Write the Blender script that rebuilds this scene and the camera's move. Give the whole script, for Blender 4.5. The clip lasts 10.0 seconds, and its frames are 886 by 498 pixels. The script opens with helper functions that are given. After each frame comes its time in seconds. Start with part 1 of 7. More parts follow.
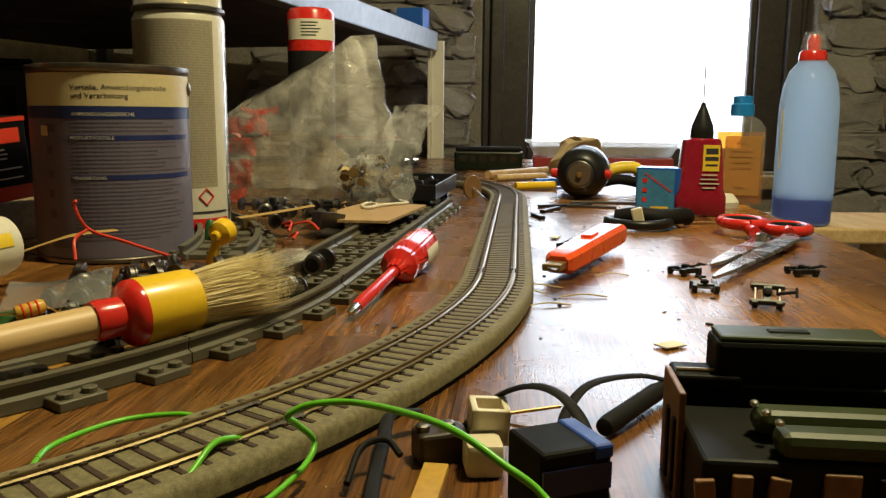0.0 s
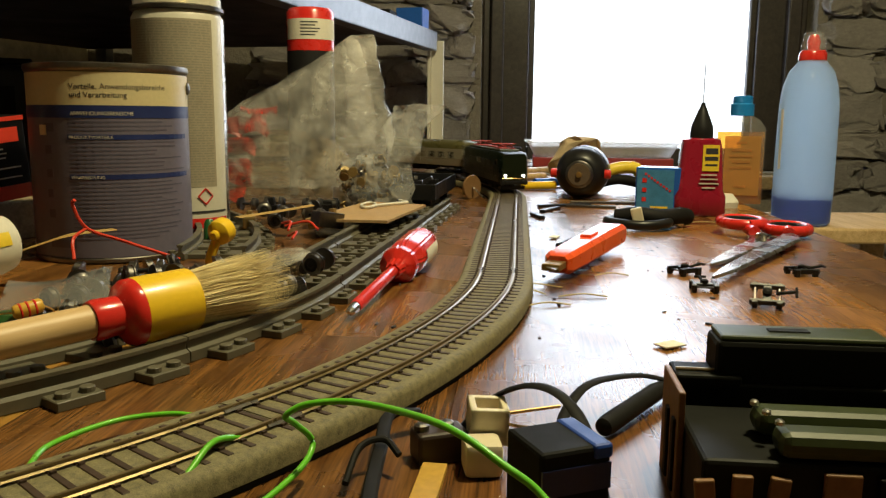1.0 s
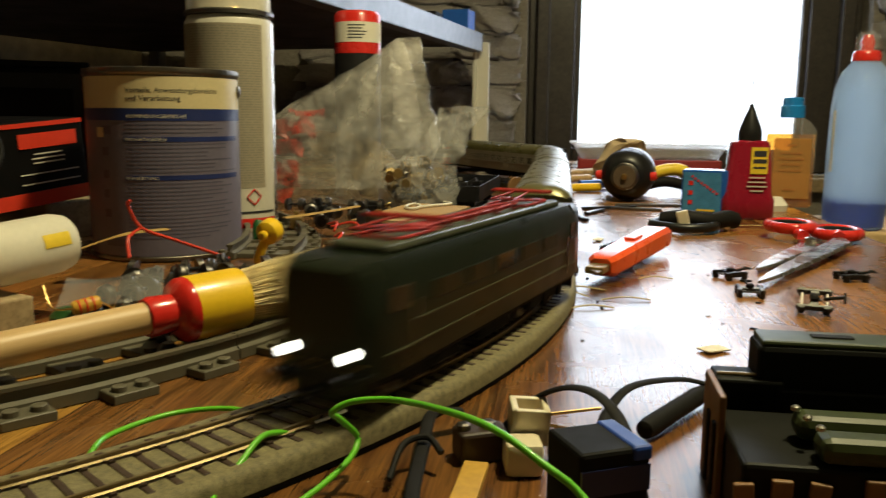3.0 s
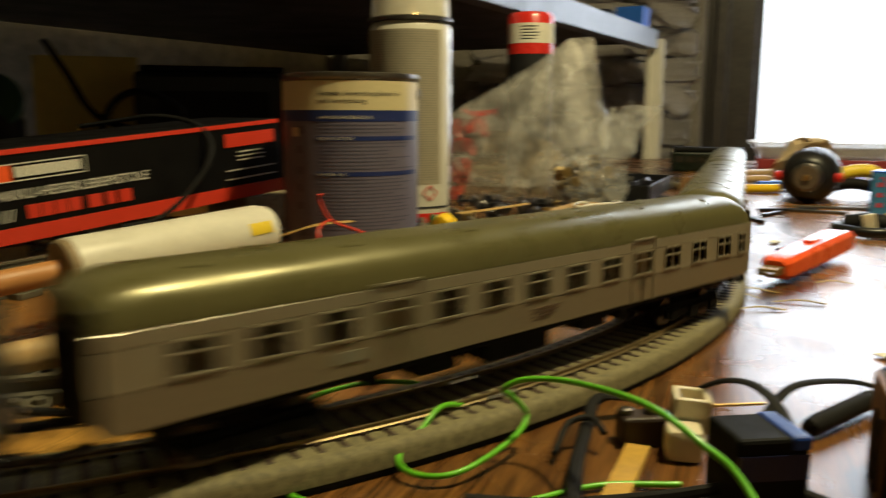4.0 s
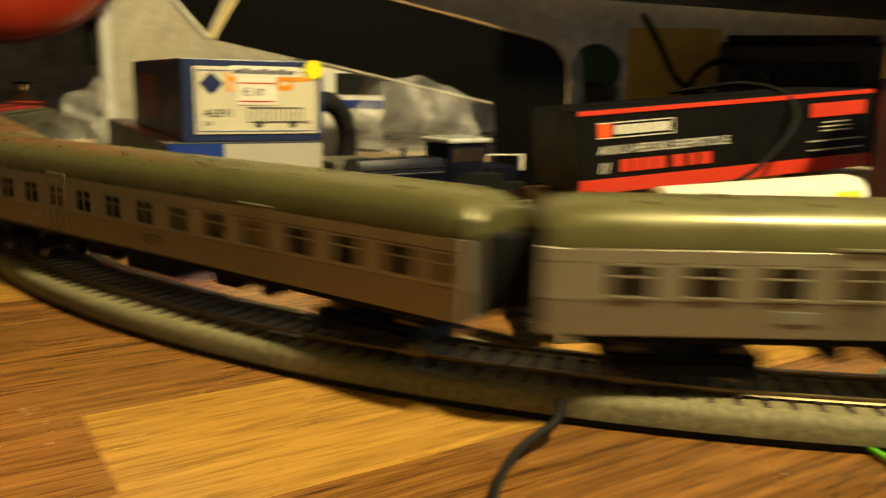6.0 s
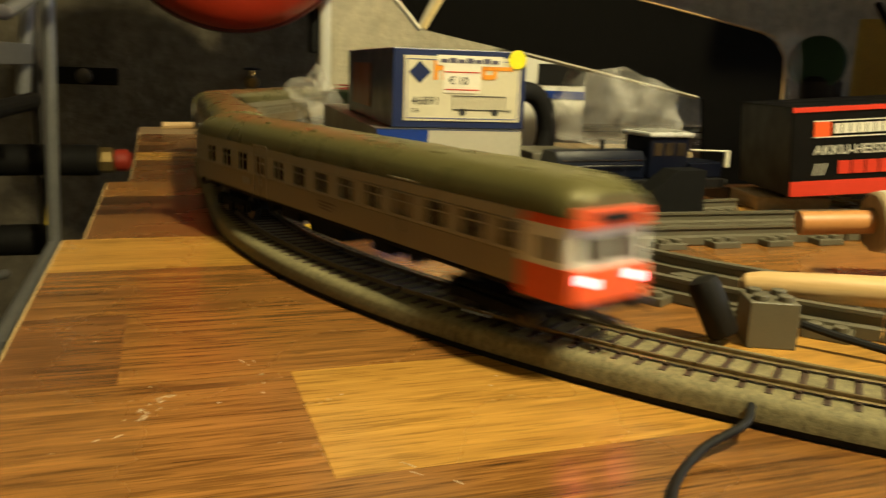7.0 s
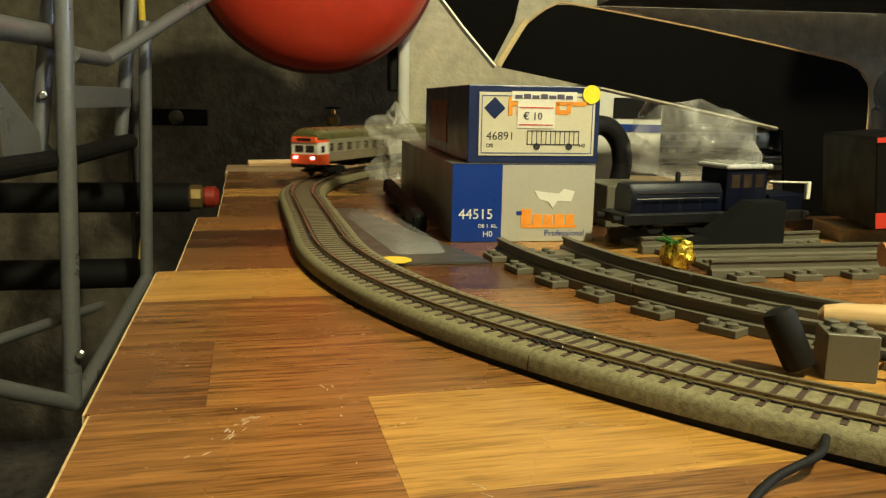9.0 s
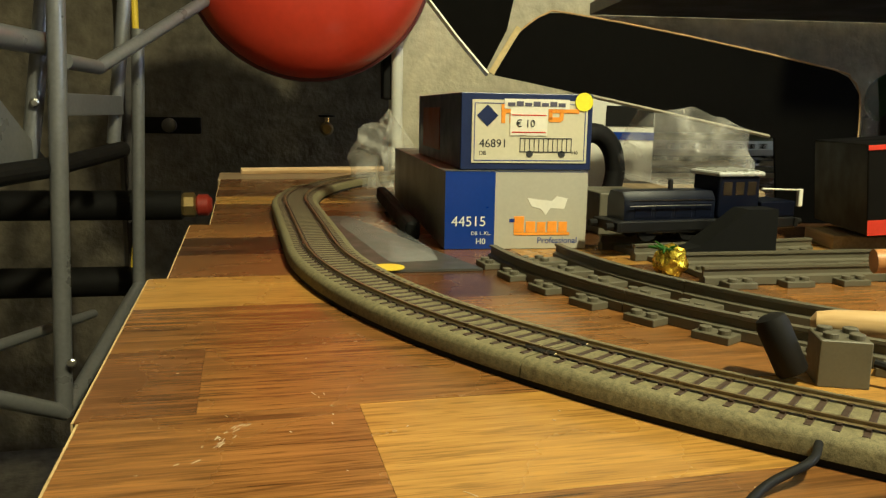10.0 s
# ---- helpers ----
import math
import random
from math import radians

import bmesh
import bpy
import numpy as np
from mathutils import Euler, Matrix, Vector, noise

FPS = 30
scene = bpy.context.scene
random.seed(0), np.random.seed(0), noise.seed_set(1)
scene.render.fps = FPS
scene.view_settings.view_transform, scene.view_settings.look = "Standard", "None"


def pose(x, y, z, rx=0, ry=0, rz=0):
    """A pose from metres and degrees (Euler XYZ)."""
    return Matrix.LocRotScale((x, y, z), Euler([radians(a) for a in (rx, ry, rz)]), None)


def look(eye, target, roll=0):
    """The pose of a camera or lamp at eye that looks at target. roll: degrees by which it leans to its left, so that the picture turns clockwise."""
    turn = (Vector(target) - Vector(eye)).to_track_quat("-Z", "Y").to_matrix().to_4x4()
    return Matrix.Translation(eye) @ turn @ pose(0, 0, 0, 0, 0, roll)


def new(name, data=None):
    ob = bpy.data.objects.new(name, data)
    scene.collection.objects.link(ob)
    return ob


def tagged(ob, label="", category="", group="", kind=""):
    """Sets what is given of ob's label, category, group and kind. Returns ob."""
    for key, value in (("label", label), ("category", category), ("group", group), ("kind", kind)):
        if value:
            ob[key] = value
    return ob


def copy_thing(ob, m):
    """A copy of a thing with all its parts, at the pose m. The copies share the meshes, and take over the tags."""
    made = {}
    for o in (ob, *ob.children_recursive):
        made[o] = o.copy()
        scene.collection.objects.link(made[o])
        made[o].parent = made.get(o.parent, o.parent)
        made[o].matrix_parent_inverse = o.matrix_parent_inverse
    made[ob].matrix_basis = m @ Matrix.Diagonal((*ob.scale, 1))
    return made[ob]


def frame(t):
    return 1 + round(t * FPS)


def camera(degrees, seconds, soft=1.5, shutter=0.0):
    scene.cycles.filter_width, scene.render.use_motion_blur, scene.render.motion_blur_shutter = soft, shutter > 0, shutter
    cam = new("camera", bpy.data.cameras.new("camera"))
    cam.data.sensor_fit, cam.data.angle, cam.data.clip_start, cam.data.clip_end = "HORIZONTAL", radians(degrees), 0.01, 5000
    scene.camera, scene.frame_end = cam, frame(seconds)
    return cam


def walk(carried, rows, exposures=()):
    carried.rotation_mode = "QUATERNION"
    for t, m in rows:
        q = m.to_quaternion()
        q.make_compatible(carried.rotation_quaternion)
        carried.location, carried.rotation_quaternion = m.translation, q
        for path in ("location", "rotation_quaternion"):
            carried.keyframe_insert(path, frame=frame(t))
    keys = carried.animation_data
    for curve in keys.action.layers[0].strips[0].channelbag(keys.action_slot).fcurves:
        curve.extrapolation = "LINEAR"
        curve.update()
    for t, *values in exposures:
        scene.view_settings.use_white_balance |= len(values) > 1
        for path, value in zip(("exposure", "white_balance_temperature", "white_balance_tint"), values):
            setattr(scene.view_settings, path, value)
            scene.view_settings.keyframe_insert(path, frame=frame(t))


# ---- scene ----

# ---------------------------------------------------------------- camera
cam = camera(56.9, 10.0, soft=1.3, shutter=0.9)
PATH = [
    (0.0, pose(0.0000, 0.0000, 0.0905, 80.75, -0.46, 0.00)),
    (0.5, pose(0.0002, 0.0007, 0.0899, 80.67, -0.45, 0.06)),
    (1.0, pose(0.0002, 0.0007, 0.0901, 80.76, -0.49, -0.02)),
    (1.5, pose(0.0001, 0.0008, 0.0899, 80.73, -0.53, 0.03)),
    (2.0, pose(0.0005, -0.0019, 0.0910, 81.64, -0.47, 0.11)),
    (3.3, pose(0.0002, -0.0051, 0.0916, 80.65, -0.29, 4.81)),
    (3.5, pose(-0.0002, -0.0081, 0.0922, 81.08, -0.11, 6.43)),
    (4.0, pose(0.0011, -0.0226, 0.0925, 80.60, -0.21, 14.76)),
    (4.2, pose(0.0004, -0.0253, 0.0925, 80.71, -0.03, 17.39)),
    (4.5, pose(0.0013, -0.0289, 0.0910, 81.41, 0.29, 22.92)),
    (5.0, pose(0.0006, -0.0386, 0.0914, 79.25, -0.26, 32.46)),
    (5.2, pose(-0.0012, -0.0418, 0.0908, 79.40, -0.63, 36.25)),
    (5.5, pose(-0.0022, -0.0461, 0.0892, 78.75, -1.26, 42.57)),
    (5.8, pose(0.0010, -0.0479, 0.0869, 78.58, -1.29, 48.70)),
    (6.0, pose(-0.0003, -0.0492, 0.0863, 78.46, -1.23, 52.27)),
    (7.3, pose(0.0056, -0.0527, 0.0855, 77.80, -1.85, 68.86)),
    (7.5, pose(0.0063, -0.0525, 0.0850, 78.33, -1.49, 70.24)),
    (8.0, pose(0.0087, -0.0528, 0.0856, 79.05, -1.08, 71.33)),
    (8.5, pose(0.0135, -0.0550, 0.0863, 79.87, -0.92, 71.32)),
    (9.0, pose(0.0122, -0.0541, 0.0863, 79.75, -0.98, 71.39)),
    (9.5, pose(0.0120, -0.0539, 0.0862, 80.15, -1.10, 71.08)),
    (10.0, pose(0.0117, -0.0534, 0.0856, 80.34, -1.02, 70.95)),
]
EXPOSURES = [(0.0, -0.15, 6000, 10), (2.2, -0.15, 6000, 10), (3.3, -0.22, 6000, 10), (4.0, -0.16, 6200, 10), (4.5, 0.35, 6500, 10), (5.0, 0.96, 6700, 11), (5.5, 1.02, 6700, 11), (6.2, 0.88, 6500, 10), (7.5, 0.86, 6000, 8), (8.5, 0.86, 5600, 6), (10.0, 0.86, 5400, 6)]
walk(cam, PATH, EXPOSURES)

# the bench and the track lie turned a little against the first view
TURN = -5.3
TF = pose(0, 0, 0, 0, 0, TURN)

# ---------------------------------------------------------------- light
world = bpy.data.worlds.new("sky")
scene.world = world
world.use_nodes = True
wn = world.node_tree.nodes
sky = wn.new("ShaderNodeTexSky")
sky.sky_type = "NISHITA"
sky.sun_disc = False
sky.sun_elevation = radians(35)
sky.sun_rotation = radians(20)
wn["Background"].inputs[1].default_value = 0.15
world.node_tree.links.new(sky.outputs[0], wn["Background"].inputs[0])


def area(name, m, sx, sy, power, color):
    d = bpy.data.lights.new(name, "AREA")
    d.shape, d.size, d.size_y, d.energy, d.color = "RECTANGLE", sx, sy, power, color
    o = new(name, d)
    o.matrix_world = m
    return o


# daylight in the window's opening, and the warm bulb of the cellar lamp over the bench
area("window_daylight", TF @ look((0.24, 1.98, 0.45), (0.1, 0.3, 0.0)), 0.5, 0.8, 5.0, (0.86, 0.93, 1.0))
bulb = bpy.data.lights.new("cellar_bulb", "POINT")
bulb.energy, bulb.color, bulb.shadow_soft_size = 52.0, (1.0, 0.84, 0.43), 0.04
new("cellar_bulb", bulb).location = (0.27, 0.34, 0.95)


# ---------------------------------------------------------------- materials
def socket(node, key, value):
    if key in node.inputs:
        node.inputs[key].default_value = value


def mat(name, color, rough=0.5, metal=0.0, vary=0.12, scale=60.0, bump=0.0, bscale=400.0, alpha=1.0, glow=None, glow_power=0.0, coat=0.0, streak=None, transmission=0.0, spots=0.0, ior=1.45, each=0.0, gloss=0.5):
    """Principled surface with two scales of tone, fine relief and uneven gloss."""
    m = bpy.data.materials.new(name)
    m.use_nodes = True
    nt = m.node_tree
    b = nt.nodes["Principled BSDF"]
    tc = nt.nodes.new("ShaderNodeTexCoord")
    n1 = nt.nodes.new("ShaderNodeTexNoise")
    n1.inputs["Scale"].default_value = scale
    n1.inputs["Detail"].default_value = 6
    nt.links.new(tc.outputs["Object"], n1.inputs["Vector"])
    n2 = nt.nodes.new("ShaderNodeTexNoise")
    n2.inputs["Scale"].default_value = scale * 7
    n2.inputs["Detail"].default_value = 3
    nt.links.new(tc.outputs["Object"], n2.inputs["Vector"])
    add = nt.nodes.new("ShaderNodeMath")
    add.operation = "ADD"
    nt.links.new(n1.outputs["Fac"], add.inputs[0])
    nt.links.new(n2.outputs["Fac"], add.inputs[1])
    fac = add.outputs[0]
    if each:
        info = nt.nodes.new("ShaderNodeObjectInfo")
        mul = nt.nodes.new("ShaderNodeMath")
        mul.operation = "MULTIPLY_ADD"
        mul.inputs[1].default_value = each
        nt.links.new(info.outputs["Random"], mul.inputs[0])
        nt.links.new(fac, mul.inputs[2])
        fac = mul.outputs[0]
    ramp = nt.nodes.new("ShaderNodeMapRange")
    ramp.inputs["From Min"].default_value = 0.55
    ramp.inputs["From Max"].default_value = 1.45 + each
    ramp.inputs["To Min"].default_value = 1 - vary
    ramp.inputs["To Max"].default_value = 1 + vary
    nt.links.new(fac, ramp.inputs["Value"])
    hsv = nt.nodes.new("ShaderNodeHueSaturation")
    hsv.inputs["Color"].default_value = (*color, 1)
    nt.links.new(ramp.outputs[0], hsv.inputs["Value"])
    nt.links.new(hsv.outputs[0], b.inputs["Base Color"])
    rr = nt.nodes.new("ShaderNodeMapRange")
    rr.inputs["From Min"].default_value = 0.3
    rr.inputs["From Max"].default_value = 0.7
    rr.inputs["To Min"].default_value = max(0.02, rough - 0.08)
    rr.inputs["To Max"].default_value = min(1, rough + 0.1)
    nt.links.new(n1.outputs["Fac"], rr.inputs["Value"])
    nt.links.new(rr.outputs[0], b.inputs["Roughness"])
    b.inputs["Metallic"].default_value = metal
    b.inputs["IOR"].default_value = ior
    if bump:
        n3 = nt.nodes.new("ShaderNodeTexNoise")
        n3.inputs["Scale"].default_value = bscale
        n3.inputs["Detail"].default_value = 5
        nt.links.new(tc.outputs["Object"], n3.inputs["Vector"])
        bp = nt.nodes.new("ShaderNodeBump")
        bp.inputs["Strength"].default_value = bump
        bp.inputs["Distance"].default_value = 0.6 / bscale
        nt.links.new(n3.outputs["Fac"], bp.inputs["Height"])
        nt.links.new(bp.outputs[0], b.inputs["Normal"])
    if streak:
        mp = nt.nodes.new("ShaderNodeMapping")
        mp.inputs["Scale"].default_value = streak[2]
        mp.inputs["Rotation"].default_value = (0.4, 0.6, 0.5)
        nt.links.new(tc.outputs["Object"], mp.inputs["Vector"])
        n4 = nt.nodes.new("ShaderNodeTexNoise")
        n4.inputs["Scale"].default_value = 1.0
        n4.inputs["Detail"].default_value = 7
        n4.inputs["Distortion"].default_value = 1.5
        nt.links.new(mp.outputs[0], n4.inputs["Vector"])
        ar = nt.nodes.new("ShaderNodeMapRange")
        ar.inputs["From Min"].default_value = 0.42
        ar.inputs["From Max"].default_value = 0.68
        ar.inputs["To Min"].default_value = streak[0]
        ar.inputs["To Max"].default_value = streak[1]
        nt.links.new(n4.outputs["Fac"], ar.inputs["Value"])
        nt.links.new(ar.outputs[0], b.inputs["Alpha"])
    elif alpha < 1:
        b.inputs["Alpha"].default_value = alpha
    socket(b, "Specular IOR Level", gloss)
    socket(b, "Coat Weight", coat)
    socket(b, "Coat Roughness", 0.12)
    socket(b, "Transmission Weight", transmission)
    if glow:
        b.inputs["Emission Color"].default_value = (*glow, 1)
        b.inputs["Emission Strength"].default_value = glow_power
    return m


def tint_mat(name, color, gloss=0.15, body=(0.8, 0.8, 0.8), share=0.12, milky=0.0):
    """A tinted clear body: light passes coloured, the surface keeps a little gloss and haze."""
    m = bpy.data.materials.new(name)
    m.use_nodes = True
    nt = m.node_tree
    b = nt.nodes["Principled BSDF"]
    b.inputs["Base Color"].default_value = (*body, 1)
    b.inputs["Roughness"].default_value = gloss
    tr = nt.nodes.new("ShaderNodeBsdfTransparent")
    tc = nt.nodes.new("ShaderNodeTexCoord")
    nz = nt.nodes.new("ShaderNodeTexNoise")
    nz.inputs["Scale"].default_value = 30
    nt.links.new(tc.outputs["Object"], nz.inputs["Vector"])
    hs = nt.nodes.new("ShaderNodeHueSaturation")
    hs.inputs["Color"].default_value = (*color, 1)
    rg = nt.nodes.new("ShaderNodeMapRange")
    rg.inputs["To Min"].default_value = 0.92
    rg.inputs["To Max"].default_value = 1.05
    nt.links.new(nz.outputs["Fac"], rg.inputs["Value"])
    nt.links.new(rg.outputs[0], hs.inputs["Value"])
    nt.links.new(hs.outputs[0], tr.inputs["Color"])
    mix = nt.nodes.new("ShaderNodeMixShader")
    mix.inputs[0].default_value = share
    nt.links.new(tr.outputs[0], mix.inputs[1])
    nt.links.new(b.outputs[0], mix.inputs[2])
    last = mix.outputs[0]
    if milky:
        glow_through = nt.nodes.new("ShaderNodeBsdfTranslucent")
        glow_through.inputs["Color"].default_value = (*body, 1)
        both = nt.nodes.new("ShaderNodeMixShader")
        both.inputs[0].default_value = milky
        nt.links.new(last, both.inputs[1])
        nt.links.new(glow_through.outputs[0], both.inputs[2])
        last = both.outputs[0]
    nt.links.new(last, nt.nodes["Material Output"].inputs["Surface"])
    return m


def wood_mat(name, dark, light, rough=0.3, stretch=(60, 4, 60), each=1.0, bump=0.05, coat=0.0, spread=0.5, pores=0.0):
    """Grain along the object's y, a tone of its own for every piece, pores and dull worn patches."""
    m = bpy.data.materials.new(name)
    m.use_nodes = True
    nt = m.node_tree
    b = nt.nodes["Principled BSDF"]
    tc = nt.nodes.new("ShaderNodeTexCoord")
    info = nt.nodes.new("ShaderNodeObjectInfo")
    off = nt.nodes.new("ShaderNodeVectorMath")
    off.operation = "MULTIPLY_ADD"
    comb = nt.nodes.new("ShaderNodeCombineXYZ")
    for k in (0, 1, 2):
        nt.links.new(info.outputs["Random"], comb.inputs[k])
    off.inputs[1].default_value = (7.3, 11.7, 5.1)
    nt.links.new(comb.outputs[0], off.inputs[0])
    nt.links.new(tc.outputs["Object"], off.inputs[2])
    mp = nt.nodes.new("ShaderNodeMapping")
    mp.inputs["Scale"].default_value = stretch
    nt.links.new(off.outputs[0], mp.inputs["Vector"])
    g = nt.nodes.new("ShaderNodeTexNoise")
    g.inputs["Scale"].default_value = 1.6
    g.inputs["Detail"].default_value = 8
    g.inputs["Roughness"].default_value = 0.65
    g.inputs["Distortion"].default_value = 0.6
    nt.links.new(mp.outputs[0], g.inputs["Vector"])
    fine = nt.nodes.new("ShaderNodeTexNoise")
    fine.inputs["Scale"].default_value = 9
    fine.inputs["Detail"].default_value = 4
    nt.links.new(mp.outputs[0], fine.inputs["Vector"])
    r1 = nt.nodes.new("ShaderNodeMath")
    r1.operation = "MULTIPLY_ADD"
    r1.inputs[1].default_value = each
    r1.inputs[2].default_value = -0.5 * each
    nt.links.new(info.outputs["Random"], r1.inputs[0])
    s1 = nt.nodes.new("ShaderNodeMath")
    s1.operation = "ADD"
    nt.links.new(r1.outputs[0], s1.inputs[0])
    nt.links.new(g.outputs["Fac"], s1.inputs[1])
    s2 = nt.nodes.new("ShaderNodeMath")
    s2.operation = "MULTIPLY_ADD"
    s2.inputs[1].default_value = 0.55
    nt.links.new(fine.outputs["Fac"], s2.inputs[0])
    nt.links.new(s1.outputs[0], s2.inputs[2])
    cr = nt.nodes.new("ShaderNodeValToRGB")
    cr.color_ramp.elements[0].position = 0.78 - spread * 0.5
    cr.color_ramp.elements[0].color = (*dark, 1)
    cr.color_ramp.elements[1].position = 0.78 + spread * 0.5
    cr.color_ramp.elements[1].color = (*light, 1)
    nt.links.new(s2.outputs[0], cr.inputs[0])
    tone = cr.outputs[0]
    if pores:
        # short dark pores along the grain
        pm = nt.nodes.new("ShaderNodeMapping")
        pm.inputs["Scale"].default_value = (900, 55, 900)
        nt.links.new(off.outputs[0], pm.inputs["Vector"])
        pn = nt.nodes.new("ShaderNodeTexNoise")
        pn.inputs["Scale"].default_value = 1.0
        pn.inputs["Detail"].default_value = 2
        nt.links.new(pm.outputs[0], pn.inputs["Vector"])
        pr = nt.nodes.new("ShaderNodeMapRange")
        pr.inputs["From Min"].default_value = 0.54
        pr.inputs["From Max"].default_value = 0.64
        pr.inputs["To Min"].default_value = 1.0
        pr.inputs["To Max"].default_value = 1.0 - pores
        nt.links.new(pn.outputs["Fac"], pr.inputs["Value"])
        ph = nt.nodes.new("ShaderNodeHueSaturation")
        nt.links.new(tone, ph.inputs["Color"])
        nt.links.new(pr.outputs[0], ph.inputs["Value"])
        tone = ph.outputs[0]
    nt.links.new(tone, b.inputs["Base Color"])
    w = nt.nodes.new("ShaderNodeTexNoise")
    w.inputs["Scale"].default_value = 14
    w.inputs["Detail"].default_value = 5
    nt.links.new(tc.outputs["Object"], w.inputs["Vector"])
    rr = nt.nodes.new("ShaderNodeMapRange")
    rr.inputs["From Min"].default_value = 0.35
    rr.inputs["From Max"].default_value = 0.7
    rr.inputs["To Min"].default_value = rough - 0.05
    rr.inputs["To Max"].default_value = rough + 0.12
    nt.links.new(w.outputs["Fac"], rr.inputs["Value"])
    nt.links.new(rr.outputs[0], b.inputs["Roughness"])
    bp = nt.nodes.new("ShaderNodeBump")
    bp.inputs["Strength"].default_value = bump
    bp.inputs["Distance"].default_value = 0.001
    nt.links.new(fine.outputs["Fac"], bp.inputs["Height"])
    nt.links.new(bp.outputs[0], b.inputs["Normal"])
    socket(b, "Coat Weight", coat)
    return m


M = {}
M["laminate_edge"] = mat("laminate_edge", (0.42, 0.27, 0.12), 0.75, bump=0.3)
M["ballast"] = mat("ballast", (0.165, 0.143, 0.072), 0.75, vary=0.70, scale=520, bump=0.28, bscale=1400)
M["underlay"] = mat("underlay", (0.008, 0.008, 0.008), 0.9)
M["sleeper"] = mat("sleeper", (0.045, 0.026, 0.016), 0.6, vary=0.25, scale=300, each=0.5)
M["rail"] = mat("rail", (0.24, 0.18, 0.09), 0.34, metal=0.7, vary=0.2, scale=200)
M["brick_grey"] = mat("brick_grey", (0.105, 0.094, 0.064), 0.50, vary=0.12, scale=150)
M["black_plastic"] = mat("black_plastic", (0.008, 0.008, 0.009), 0.35, vary=0.2)
M["black_matt"] = mat("black_matt", (0.006, 0.0055, 0.0055), 0.7, vary=0.2, gloss=0.25)
M["steel"] = mat("steel", (0.55, 0.54, 0.52), 0.25, metal=1.0, vary=0.15)
M["steel_dark"] = mat("steel_dark", (0.16, 0.15, 0.14), 0.35, metal=1.0, vary=0.2)
M["brass"] = mat("brass", (0.72, 0.50, 0.20), 0.3, metal=1.0)
M["white_plastic"] = mat("white_plastic", (0.72, 0.70, 0.62), 0.45, vary=0.06)
M["cream_plastic"] = mat("cream_plastic", (0.70, 0.63, 0.46), 0.4, vary=0.06)
M["red_plastic"] = mat("red_plastic", (0.62, 0.025, 0.015), 0.25, vary=0.08, coat=0.4)
M["orange_plastic"] = mat("orange_plastic", (0.88, 0.11, 0.02), 0.3, vary=0.06, coat=0.3)
M["yellow_plastic"] = mat("yellow_plastic", (0.85, 0.55, 0.01), 0.35, vary=0.06, coat=0.2)
M["green_plastic"] = mat("green_plastic", (0.02, 0.10, 0.03), 0.35)
M["green_wire"] = mat("green_wire", (0.13, 0.50, 0.015), 0.35, coat=0.2)
M["red_wire"] = mat("red_wire", (0.65, 0.05, 0.02), 0.4)
M["blue_plastic"] = mat("blue_plastic", (0.02, 0.11, 0.50), 0.35, coat=0.3)
M["maroon_plastic"] = mat("maroon_plastic", (0.26, 0.008, 0.025), 0.28, coat=0.4, vary=0.06)
M["clear_plastic"] = mat("clear_plastic", (0.92, 0.93, 0.92), 0.10, alpha=0.09, vary=0.03)
M["black_dull"] = mat("black_dull", (0.005, 0.005, 0.005), 0.75, vary=0.2, gloss=0.2)
M["silver_paint"] = mat("silver_paint", (0.58, 0.58, 0.55), 0.3, metal=0.2)
M["plaster"] = mat("plaster", (0.52, 0.47, 0.34), 0.9, vary=0.4, scale=6, bump=0.5, bscale=40)
M["concrete"] = mat("concrete", (0.13, 0.11, 0.075), 0.9, vary=0.7, scale=4, bump=0.4, bscale=60)
M["stone"] = mat("stone", (0.44, 0.41, 0.39), 0.9, vary=0.45, scale=14, bump=0.9, bscale=60, each=0.6)
M["mortar"] = mat("mortar", (0.20, 0.18, 0.15), 0.95, vary=0.3, scale=20, bump=0.7, bscale=120)
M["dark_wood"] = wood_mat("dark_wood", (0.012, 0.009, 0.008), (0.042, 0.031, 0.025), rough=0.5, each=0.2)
M["pale_wood"] = wood_mat("pale_wood", (0.42, 0.26, 0.10), (0.72, 0.52, 0.28), rough=0.5, each=0.2)
M["dirty_wood"] = wood_mat("dirty_wood", (0.20, 0.14, 0.07), (0.42, 0.32, 0.18), rough=0.7, each=0.3)
M["grey_metal"] = mat("grey_metal", (0.17, 0.175, 0.19), 0.4, metal=0.6, vary=0.15)
M["cardboard"] = mat("cardboard", (0.42, 0.27, 0.12), 0.85, vary=0.15, scale=40, bump=0.15)
M["paper"] = mat("paper", (0.74, 0.70, 0.58), 0.7, vary=0.06, bump=0.1, bscale=200)
M["ink"] = mat("ink", (0.03, 0.03, 0.035), 0.6)
M["outside"] = mat("outside", (0.9, 0.95, 1.0), 1.0, glow=(0.93, 0.97, 1.0), glow_power=2.6)


# ---------------------------------------------------------------- mesh helpers
def part(name, bm, material, parent=None, label="", smooth=False):
    me = bpy.data.meshes.new(name)
    bm.normal_update()
    bm.to_mesh(me)
    bm.free()
    me.materials.append(M[material] if isinstance(material, str) else material)
    if smooth:
        for p in me.polygons:
            p.use_smooth = True
        me.set_sharp_from_angle(angle=radians(38))
    o = new(name, me)
    if parent is not None:
        o.parent = parent
    if label:
        tagged(o, label)
    return o


def share(name, me, parent, m):
    o = new(name, me)
    o.parent = parent
    o.matrix_basis = m
    return o


